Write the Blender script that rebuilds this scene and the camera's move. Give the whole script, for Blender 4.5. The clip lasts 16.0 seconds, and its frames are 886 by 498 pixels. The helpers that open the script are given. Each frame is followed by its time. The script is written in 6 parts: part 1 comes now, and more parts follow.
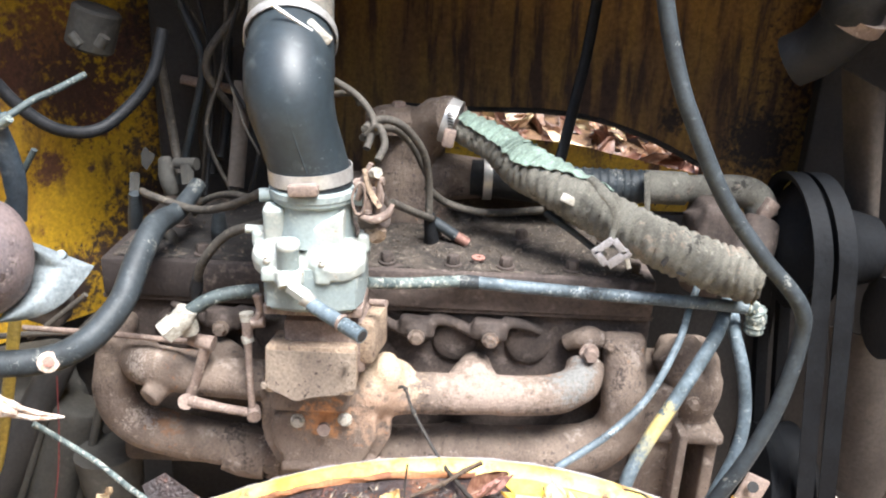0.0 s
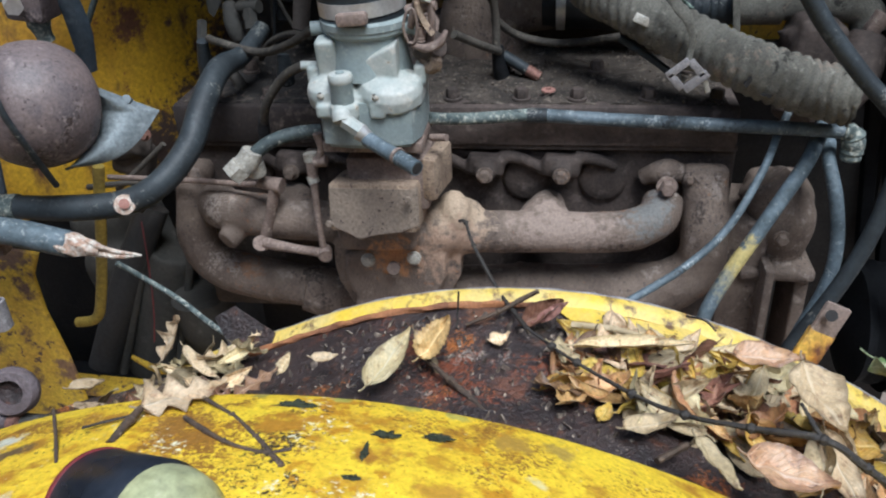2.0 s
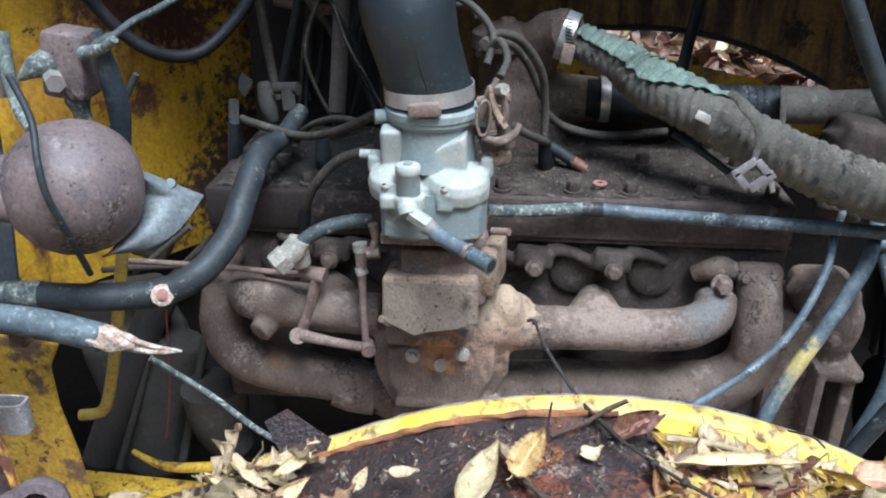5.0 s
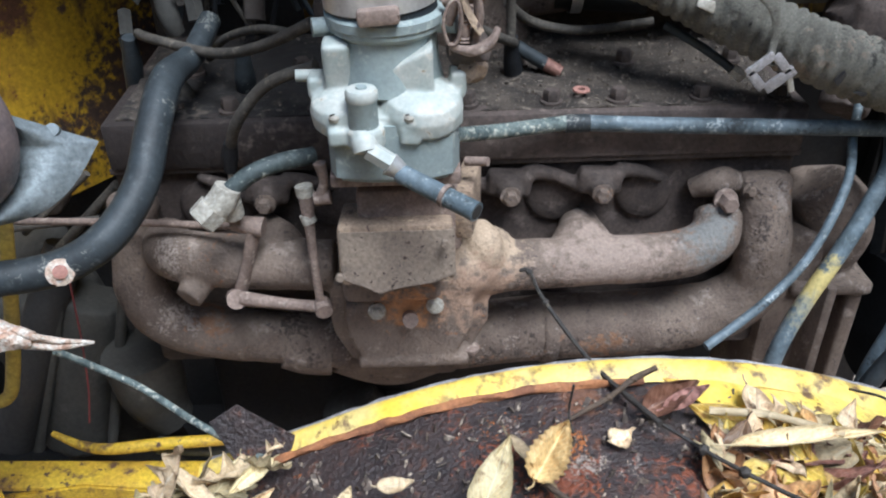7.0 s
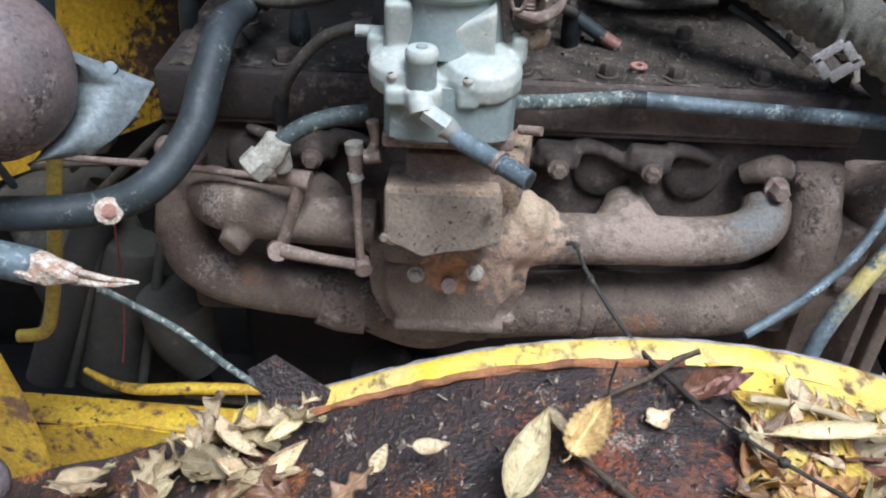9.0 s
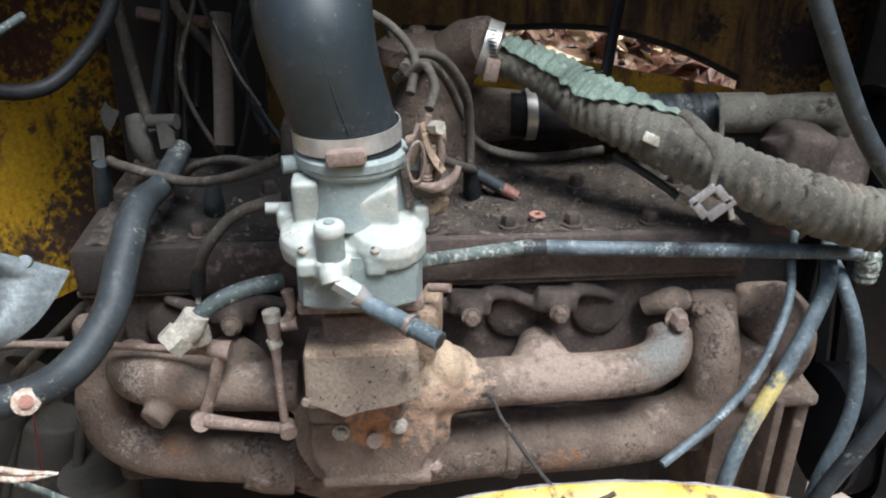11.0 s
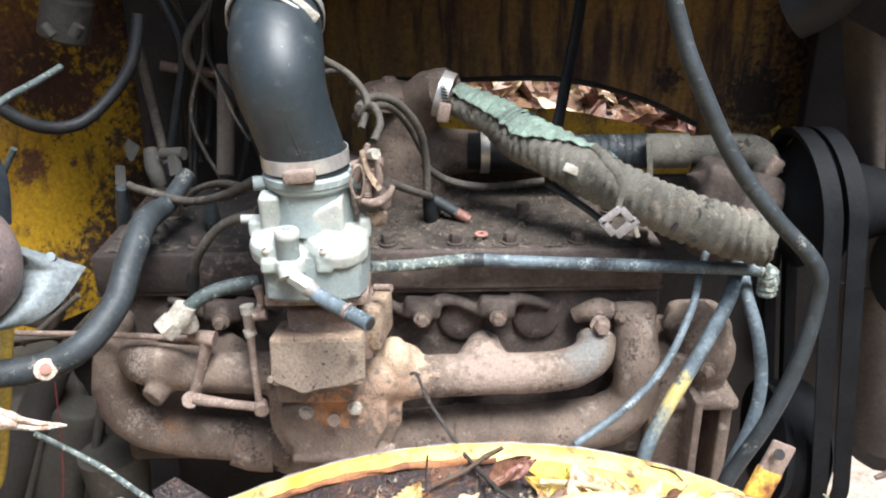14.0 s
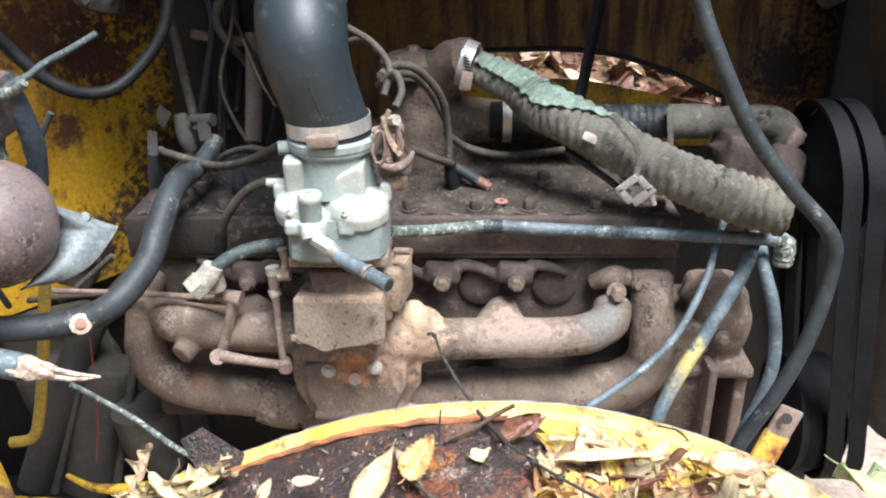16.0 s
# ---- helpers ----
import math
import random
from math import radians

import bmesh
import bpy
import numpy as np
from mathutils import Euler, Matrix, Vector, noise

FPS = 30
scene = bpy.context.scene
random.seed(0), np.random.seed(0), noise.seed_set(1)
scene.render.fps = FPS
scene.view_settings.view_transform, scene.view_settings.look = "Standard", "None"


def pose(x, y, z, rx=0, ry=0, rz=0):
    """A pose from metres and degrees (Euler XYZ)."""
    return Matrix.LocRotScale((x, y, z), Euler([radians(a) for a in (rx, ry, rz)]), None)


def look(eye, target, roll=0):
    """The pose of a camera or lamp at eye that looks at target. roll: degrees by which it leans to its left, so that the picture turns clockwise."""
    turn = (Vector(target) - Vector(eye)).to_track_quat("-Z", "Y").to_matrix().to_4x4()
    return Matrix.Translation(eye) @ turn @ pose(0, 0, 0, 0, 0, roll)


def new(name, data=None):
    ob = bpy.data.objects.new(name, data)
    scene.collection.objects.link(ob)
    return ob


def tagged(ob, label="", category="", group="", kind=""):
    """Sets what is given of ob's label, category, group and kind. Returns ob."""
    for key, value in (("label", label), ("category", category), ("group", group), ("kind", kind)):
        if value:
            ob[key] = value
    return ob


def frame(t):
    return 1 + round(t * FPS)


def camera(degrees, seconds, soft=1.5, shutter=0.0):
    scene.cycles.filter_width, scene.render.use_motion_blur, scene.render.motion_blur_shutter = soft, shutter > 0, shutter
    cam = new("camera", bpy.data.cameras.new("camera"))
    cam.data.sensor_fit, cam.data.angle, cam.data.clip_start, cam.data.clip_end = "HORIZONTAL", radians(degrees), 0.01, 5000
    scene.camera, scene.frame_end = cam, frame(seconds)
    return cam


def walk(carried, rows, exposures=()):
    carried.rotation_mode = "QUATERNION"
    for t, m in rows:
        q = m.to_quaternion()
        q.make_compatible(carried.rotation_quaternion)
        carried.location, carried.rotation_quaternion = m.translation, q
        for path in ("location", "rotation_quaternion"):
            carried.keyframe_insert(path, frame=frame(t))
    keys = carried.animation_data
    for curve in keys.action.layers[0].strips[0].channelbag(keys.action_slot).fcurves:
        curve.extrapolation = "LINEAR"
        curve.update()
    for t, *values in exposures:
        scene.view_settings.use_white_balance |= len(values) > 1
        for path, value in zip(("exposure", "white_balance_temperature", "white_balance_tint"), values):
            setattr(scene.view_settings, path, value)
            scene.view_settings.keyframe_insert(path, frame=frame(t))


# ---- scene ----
cam = camera(56.2, 16.0, soft=2.1)
PATH = [
    (0, (0.028, 0.051, 1.625), (0.024, 1.915, 0.9), 2.5),
    (0.5, (0.073, 0.015, 1.622), (-0.039, 1.844, 0.822), 0.5),
    (1, (0.099, 0.025, 1.591), (-0.032, 1.792, 0.664), 0.1),
    (1.5, (0.108, 0.055, 1.582), (-0.054, 1.775, 0.574), -2.8),
    (2, (0.092, 0.063, 1.578), (-0.18, 1.767, 0.567), -3.0),
    (2.5, (0.081, 0.066, 1.577), (-0.244, 1.766, 0.575), -3.0),
    (3, (0.074, 0.061, 1.575), (-0.274, 1.756, 0.574), -2.5),
    (3.5, (0.07, 0.055, 1.574), (-0.296, 1.753, 0.582), -2.3),
    (4, (-0.006, 0.06, 1.584), (-0.422, 1.791, 0.673), -0.7),
    (4.5, (-0.054, 0.083, 1.584), (-0.349, 1.853, 0.7), 1.4),
    (4.7, (-0.046, 0.092, 1.586), (-0.249, 1.882, 0.719), 1.4),
    (6.8, (-0.082, 0.247, 1.56), (-0.108, 1.959, 0.527), -2.2),
    (7, (-0.1, 0.274, 1.553), (-0.056, 1.944, 0.455), -1.0),
    (7.5, (-0.115, 0.282, 1.55), (-0.158, 1.919, 0.402), -1.9),
    (8, (-0.125, 0.282, 1.549), (-0.194, 1.937, 0.428), -0.6),
    (8.5, (-0.129, 0.277, 1.545), (-0.159, 1.922, 0.408), 1.3),
    (9, (-0.121, 0.275, 1.548), (-0.13, 1.905, 0.388), 2.3),
    (9.5, (-0.12, 0.275, 1.553), (-0.102, 1.934, 0.436), 2.9),
    (10, (-0.105, 0.272, 1.577), (0.056, 2.001, 0.584), 1.8),
    (10.2, (-0.096, 0.271, 1.583), (0.1, 2.015, 0.623), 1.1),
    (12.3, (-0.123, 0.257, 1.601), (-0.067, 2.047, 0.711), -0.8),
    (12.5, (-0.123, 0.257, 1.601), (-0.023, 2.049, 0.718), -0.3),
    (13, (-0.066, 0.184, 1.609), (0.065, 2.0, 0.783), -0.2),
    (13.5, (-0.003, 0.096, 1.617), (0.096, 1.926, 0.816), 0.8),
    (14, (0.008, 0.085, 1.623), (0.036, 1.922, 0.832), -0.4),
    (14.5, (0.014, 0.074, 1.623), (-0.011, 1.9, 0.806), -0.3),
    (15, (0.025, 0.067, 1.623), (-0.008, 1.891, 0.805), -0.5),
    (15.5, (0.027, 0.061, 1.623), (-0.014, 1.893, 0.823), -0.5),
    (16, (0.023, 0.057, 1.623), (-0.025, 1.869, 0.776), -0.6),
]
EXPOSURES = [(0, 2.14, 6150, 9), (0.4, 1.7, 6050, 8), (1.0, 1.05, 5800, 8), (1.5, 0.6, 5650, 6), (3.5, 0.5, 5500, 6), (4.1, 0.62, 5350, 5), (4.7, 1.0, 5380, 6), (6.8, 0.88, 5500, 6), (8.0, 0.84, 5520, 6), (9.5, 0.86, 5550, 6),
             (10.2, 0.85, 5700, 6), (12.3, 1.7, 6120, 8), (13.3, 1.76, 6100, 8), (16, 1.62, 6090, 8)]
walk(cam, [(t, look(eye, target, roll)) for t, eye, target, roll in PATH], EXPOSURES)

# ---- light: overcast sky, soft sun from above and behind the camera ----
world = bpy.data.worlds.new("sky")
scene.world = world
world.use_nodes = True
wn = world.node_tree
sky = wn.nodes.new("ShaderNodeTexSky")
sky.sky_type = "NISHITA"
sky.sun_disc = False
sky.sun_elevation, sky.sun_rotation = radians(65), radians(146)
sky.air_density, sky.dust_density = 1.6, 3.0
wn.links.new(sky.outputs[0], wn.nodes["Background"].inputs[0])
wn.nodes["Background"].inputs[1].default_value = 0.085
sun = new("sun", bpy.data.lights.new("sun", "SUN"))
sun.data.energy, sun.data.angle, sun.data.color = 2.9, radians(28), (1.0, 0.98, 0.95)
sun.matrix_world = look((1.1, -0.75, 5.2), (0, 0.9, 1.1))


# heat-bleached, rusted and smoky patches of the intake casting and a painted-on light patch, from its own origin
ORIGIN_FW = Vector((-0.6, 1.4, 0.55))
ORIGIN_FE = Vector((0, 0.5, 1.0))
ORIGIN_IN = Vector((-0.05, 1.02, 1.0))
BLOOM_NECK = Vector((-0.039, 1.000, 1.085)) - ORIGIN_IN
BLOOM_RUST = Vector((-0.114, 0.965, 1.034)) - ORIGIN_IN
BLOOM_PINK = Vector((-0.047, 0.985, 1.034)) - ORIGIN_IN
BLOOM_GREY = Vector((0.205, 1.010, 1.081)) - ORIGIN_IN
# paler right runner: light falling on its front, put into the colour
BLOOM_RUN_LIT = Vector((0.097, 0.990, 1.054)) - ORIGIN_IN


# ---- materials ----
def mat(name, base, second, third=None, scale=14.0, fine=160.0, cut=0.5, soft=0.12, third_cut=0.64, rough=0.8,
        metal=0.0, bump=0.4, depth=0.002, vary=0.0, spots=None, spot_scale=60.0, spot_cut=0.68, streak=None, grit=(0.62, 1.3), blooms=(), flecks=None, fleck_scale=200.0, fleck_cut=0.7, clusters=(), veins=None):
    """Two colours mixed by a broad noise, a third by a finer one, grain in bump and roughness."""
    m = bpy.data.materials.new(name)
    m.use_nodes = True
    n, l = m.node_tree.nodes, m.node_tree.links
    bsdf = n["Principled BSDF"]
    co = n.new("ShaderNodeTexCoord").outputs["Object"]
    if streak:
        mp = n.new("ShaderNodeMapping")
        mp.inputs["Scale"].default_value = streak
        l.new(co, mp.inputs[0])
        co_broad = mp.outputs[0]
    else:
        co_broad = co

    def noise_of(s, detail, where):
        t = n.new("ShaderNodeTexNoise")
        t.inputs["Scale"].default_value, t.inputs["Detail"].default_value = s, detail
        t.inputs["Roughness"].default_value = 0.62
        l.new(where, t.inputs["Vector"])
        return t.outputs["Fac"]

    def band(fac, lo, hi):
        r = n.new("ShaderNodeMapRange")
        r.inputs[1].default_value, r.inputs[2].default_value = lo, hi
        l.new(fac, r.inputs[0])
        return r.outputs[0]

    def mix(fac, a, b, mode="MIX"):
        x = n.new("ShaderNodeMix")
        x.data_type, x.blend_type = "RGBA", mode
        for slot, v in ((0, fac), (6, a), (7, b)):
            if isinstance(v, (tuple, float)):
                x.inputs[slot].default_value = (*v, 1) if isinstance(v, tuple) else v
            else:
                l.new(v, x.inputs[slot])
        return x.outputs[2]

    broad, grain = noise_of(scale, 6, co_broad), noise_of(fine, 4, co)
    colour = mix(band(broad, cut - soft, cut + soft), base, second)
    if third:
        colour = mix(band(noise_of(scale * 2.7, 7, co_broad), third_cut - 0.06, third_cut + 0.06), colour, third)
    if spots:
        colour = mix(band(noise_of(spot_scale, 3, co), spot_cut - 0.02, spot_cut + 0.03), colour, spots)
    if flecks:
        colour = mix(band(noise_of(fleck_scale, 4, co), fleck_cut - 0.02, fleck_cut + 0.03), colour, flecks)
    for tint, size, where, density in clusters:
        patch = n.new("ShaderNodeMath")
        patch.operation, patch.inputs[1].default_value = "MULTIPLY_ADD", 1.6
        l.new(noise_of(where, 3, co), patch.inputs[0])
        l.new(noise_of(size, 5, co), patch.inputs[2])
        colour = mix(band(patch.outputs[0], 1.57 - density, 1.68 - density), colour, tint)
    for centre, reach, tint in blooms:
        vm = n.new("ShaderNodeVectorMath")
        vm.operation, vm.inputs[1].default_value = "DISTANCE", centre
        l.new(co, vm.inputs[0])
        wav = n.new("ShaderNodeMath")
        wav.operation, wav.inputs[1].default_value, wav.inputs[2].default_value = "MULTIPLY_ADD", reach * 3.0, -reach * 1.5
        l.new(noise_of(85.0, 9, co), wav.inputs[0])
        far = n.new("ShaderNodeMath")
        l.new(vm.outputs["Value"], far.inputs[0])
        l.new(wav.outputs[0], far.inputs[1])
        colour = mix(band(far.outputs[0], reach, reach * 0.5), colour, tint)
    shade = n.new("ShaderNodeMapRange")
    shade.inputs[3].default_value, shade.inputs[4].default_value = grit
    shade.inputs[1].default_value, shade.inputs[2].default_value = 0.25, 0.75
    l.new(grain, shade.inputs[0])
    comb = n.new("ShaderNodeCombineColor")
    for i in range(3):
        l.new(shade.outputs[0], comb.inputs[i])
    colour = mix(1.0, colour, comb.outputs[0], "MULTIPLY")
    relief = None
    if veins:
        uv = n.new("ShaderNodeSeparateXYZ")
        l.new(n.new("ShaderNodeTexCoord").outputs["UV"], uv.inputs[0])

        def calc(kind, a, b=0.0):
            x = n.new("ShaderNodeMath")
            x.operation = kind
            for slot, v in ((0, a), (1, b)):
                if isinstance(v, float):
                    x.inputs[slot].default_value = v
                else:
                    l.new(v, x.inputs[slot])
            return x.outputs[0]

        off = calc("ABSOLUTE", calc("SUBTRACT", uv.outputs[1], 0.5))
        run = calc("FRACT", calc("SUBTRACT", calc("MULTIPLY", uv.outputs[0], 11.0), calc("MULTIPLY", off, 7.0)))
        rib = band(calc("ABSOLUTE", calc("SUBTRACT", run, 0.5)), 0.14, 0.03)
        mid = band(off, 0.05, 0.015)
        relief = calc("MAXIMUM", calc("MULTIPLY", rib, 0.45), mid)
        colour = mix(relief, colour, veins)
        colour = mix(calc("MULTIPLY", band(calc("ADD", off, calc("MULTIPLY", noise_of(70.0, 4, co), 0.35)), 0.54, 0.68), 0.7), colour, tuple(c * 0.4 for c in second))
    if vary:
        info = n.new("ShaderNodeObjectInfo")
        hs = n.new("ShaderNodeHueSaturation")
        r1, r2 = n.new("ShaderNodeMapRange"), n.new("ShaderNodeMapRange")
        l.new(info.outputs["Random"], r1.inputs[0])
        r1.inputs[3].default_value, r1.inputs[4].default_value = 1 - vary, 1 + vary
        mul = n.new("ShaderNodeMath")
        mul.operation, mul.inputs[1].default_value = "MULTIPLY", 7.13
        frac = n.new("ShaderNodeMath")
        frac.operation = "FRACT"
        l.new(info.outputs["Random"], mul.inputs[0])
        l.new(mul.outputs[0], frac.inputs[0])
        l.new(frac.outputs[0], r2.inputs[0])
        r2.inputs[3].default_value, r2.inputs[4].default_value = 0.5 - vary * 0.06, 0.5 + vary * 0.05
        l.new(r1.outputs[0], hs.inputs["Value"])
        l.new(r2.outputs[0], hs.inputs["Hue"])
        l.new(colour, hs.inputs["Color"])
        colour = hs.outputs[0]
    l.new(colour, bsdf.inputs["Base Color"])
    rr = n.new("ShaderNodeMapRange")
    rr.inputs[3].default_value, rr.inputs[4].default_value = max(0.03, rough - 0.15), min(1, rough + 0.15)
    l.new(broad, rr.inputs[0])
    l.new(rr.outputs[0], bsdf.inputs["Roughness"])
    bsdf.inputs["Metallic"].default_value = metal
    bp = n.new("ShaderNodeBump")
    bp.inputs["Strength"].default_value, bp.inputs["Distance"].default_value = bump, depth
    add = n.new("ShaderNodeMath")
    l.new(grain, add.inputs[0])
    l.new(broad, add.inputs[1])
    height = add.outputs[0]
    if relief:
        both = n.new("ShaderNodeMath")
        l.new(height, both.inputs[0])
        l.new(relief, both.inputs[1])
        height = both.outputs[0]
    l.new(height, bp.inputs["Height"])
    l.new(bp.outputs[0], bsdf.inputs["Normal"])
    return m


IRON = mat("dusty_rusted_iron", (0.19, 0.143, 0.112), (0.115, 0.084, 0.067), (0.29, 0.235, 0.2), clusters=(((0.27, 0.22, 0.19), 330, 17, 0.02), ((0.06, 0.044, 0.037), 190, 13, 0.06), ((0.22, 0.12, 0.07), 120, 9, 0.0)), scale=16, fine=260, rough=0.82, grit=(0.74, 1.2), spots=(0.082, 0.063, 0.054), spot_scale=130, spot_cut=0.64, bump=0.8, depth=0.003, flecks=(0.27, 0.225, 0.19), fleck_scale=90, fleck_cut=0.7)
BLOCK = mat("grimy_block_iron", (0.084, 0.062, 0.052), (0.044, 0.033, 0.028), (0.135, 0.105, 0.09), scale=16, fine=220, rough=0.85, bump=0.7)
# the bloom paints the shade over the head's left end into its colour
HEAD = mat("shaded_head_iron", (0.092, 0.068, 0.058), (0.05, 0.037, 0.032), (0.14, 0.11, 0.094), scale=16, fine=220, rough=0.8, bump=0.7, clusters=(((0.15, 0.12, 0.1), 240, 14, 0.0),), blooms=((Vector((-0.4, -0.12, 0.82)), 0.26, (0.024, 0.017, 0.015)),))
# the bloom makes the deck nearly black towards its left end
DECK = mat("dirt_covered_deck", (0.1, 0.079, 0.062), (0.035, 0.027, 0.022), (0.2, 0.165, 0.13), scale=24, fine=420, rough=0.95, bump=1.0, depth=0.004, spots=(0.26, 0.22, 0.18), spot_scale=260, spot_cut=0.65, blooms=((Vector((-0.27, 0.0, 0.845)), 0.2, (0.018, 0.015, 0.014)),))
WARM = mat("pale_heated_iron", (0.36, 0.265, 0.185), (0.22, 0.155, 0.11), (0.46, 0.34, 0.23), scale=24, fine=300, rough=0.9, bump=0.7, depth=0.004, spots=(0.09, 0.06, 0.05), spot_scale=170, spot_cut=0.64)
CAST = mat("cast_intake_iron", (0.2, 0.15, 0.118), (0.125, 0.092, 0.073), (0.3, 0.24, 0.2), clusters=(((0.3, 0.245, 0.21), 330, 17, 0.02), ((0.07, 0.05, 0.042), 160, 14, 0.04), ((0.26, 0.13, 0.07), 130, 10, 0.0)), scale=16, fine=260, rough=0.78, bump=0.8, depth=0.003, grit=(0.76, 1.18), spots=(0.09, 0.068, 0.057), spot_scale=150, spot_cut=0.67,
           blooms=((BLOOM_NECK, 0.055, (0.44, 0.33, 0.23)), (BLOOM_RUST, 0.04, (0.44, 0.21, 0.09)), (BLOOM_PINK, 0.05, (0.36, 0.24, 0.17)), (BLOOM_GREY, 0.04, (0.17, 0.165, 0.155)), (BLOOM_RUN_LIT, 0.075, (0.29, 0.22, 0.18))))
ORANGE = mat("orange_rust", (0.36, 0.15, 0.06), (0.2, 0.085, 0.045), (0.5, 0.27, 0.13), scale=36, fine=300, rough=0.92)
PLATE = mat("pitted_cover_iron", (0.24, 0.187, 0.142), (0.185, 0.142, 0.11), scale=18, fine=260, rough=0.88, spots=(0.05, 0.033, 0.027), spot_scale=180, spot_cut=0.645)
BRACKET = mat("pinkish_rusted_steel", (0.27, 0.2, 0.165), (0.17, 0.122, 0.1), (0.38, 0.31, 0.26), scale=30, fine=300, rough=0.8)
ZINC = mat("oxidised_carburettor_zinc", (0.47, 0.47, 0.43), (0.35, 0.385, 0.36), (0.6, 0.57, 0.5), scale=26, fine=240, rough=0.6, bump=0.2, depth=0.0008, spots=(0.34, 0.29, 0.21), spot_scale=70, spot_cut=0.7, grit=(0.85, 1.1))
BOWL = mat("greenish_bowl_zinc", (0.3, 0.345, 0.335), (0.24, 0.28, 0.275), (0.46, 0.49, 0.46), scale=24, fine=220, rough=0.6, bump=0.15, depth=0.0008, grit=(0.85, 1.12))
STEEL = mat("dull_bare_steel", (0.62, 0.61, 0.59), (0.46, 0.44, 0.42), scale=40, fine=200, rough=0.4, metal=0.6, bump=0.15, grit=(0.85, 1.1))
BRASS = mat("dull_pale_fitting", (0.48, 0.45, 0.39), (0.33, 0.3, 0.25), (0.62, 0.6, 0.54), scale=50, fine=260, rough=0.6, metal=0.15)
RUBBER = mat("black_rubber", (0.025, 0.034, 0.04), (0.017, 0.023, 0.028), (0.05, 0.06, 0.064), scale=14, fine=120, rough=0.47, bump=0.15, depth=0.0006, spots=(0.3, 0.32, 0.31), spot_scale=230, spot_cut=0.72, grit=(0.8, 1.2), clusters=(((0.1, 0.11, 0.11), 420, 12, 0.0),))
HOSE = mat("faded_blue_grey_hose", (0.13, 0.165, 0.19), (0.066, 0.087, 0.1), (0.3, 0.33, 0.33), scale=40, fine=200, rough=0.6, bump=0.35, depth=0.001, grit=(0.7, 1.25), clusters=(((0.36, 0.39, 0.39), 300, 30, 0.0), ((0.03, 0.036, 0.04), 260, 22, 0.02)))
DARKHOSE = mat("dark_grey_hose", (0.034, 0.042, 0.048), (0.019, 0.024, 0.028), (0.066, 0.076, 0.081), scale=30, fine=220, rough=0.58, bump=0.35, depth=0.001, grit=(0.7, 1.25), clusters=(((0.2, 0.2, 0.18), 330, 26, 0.02),))
GREENHOSE = mat("verdigris_hose", (0.17, 0.2, 0.185), (0.06, 0.08, 0.08), (0.4, 0.4, 0.34), scale=60, fine=260, third_cut=0.58, rough=0.8)
TEALHOSE = mat("dark_teal_hose", (0.06, 0.078, 0.078), (0.035, 0.044, 0.046), (0.3, 0.32, 0.28), scale=60, fine=260, third_cut=0.64, rough=0.65)
STAINED = mat("ochre_stained_hose", (0.13, 0.165, 0.19), (0.066, 0.087, 0.1), (0.26, 0.29, 0.29), scale=40, fine=200, rough=0.65, bump=0.35, depth=0.001, grit=(0.7, 1.25), blooms=((Vector((0.024, -0.002, 0.076)), 0.045, (0.3, 0.28, 0.19)), (Vector((0.03, 0.002, 0.087)), 0.03, (0.52, 0.42, 0.16))))
WOODS = mat("autumn_woods", (0.06, 0.05, 0.03), (0.03, 0.035, 0.02), (0.12, 0.09, 0.05), scale=1.6, fine=14, rough=0.95)
WIRE = mat("grimy_wire", (0.08, 0.069, 0.056), (0.043, 0.037, 0.031), (0.15, 0.13, 0.102), scale=40, fine=250, rough=0.8)
BLACKWIRE = mat("black_cable", (0.009, 0.01, 0.012), (0.018, 0.018, 0.02), scale=30, fine=200, rough=0.6)
BLACKWIRE.node_tree.nodes["Principled BSDF"].inputs["Specular IOR Level"].default_value = 0.3
DUCT = mat("weathered_fabric_duct", (0.16, 0.15, 0.125), (0.098, 0.09, 0.074), (0.26, 0.245, 0.205), scale=30, fine=420, rough=0.95, bump=0.7, clusters=(((0.03, 0.027, 0.022), 160, 18, 0.02), ((0.2, 0.16, 0.125), 90, 10, 0.04)), spots=(0.045, 0.04, 0.035), spot_scale=120, spot_cut=0.68)
TAPE = mat("faded_green_fabric", (0.22, 0.29, 0.24), (0.14, 0.18, 0.15), (0.3, 0.38, 0.32), scale=36, fine=330, rough=0.95, bump=0.7)
FRAY = mat("frayed_hose_core", (0.62, 0.5, 0.4), (0.45, 0.28, 0.2), (0.72, 0.66, 0.58), scale=60, fine=400, third_cut=0.54, rough=0.95, bump=1.0, depth=0.003)
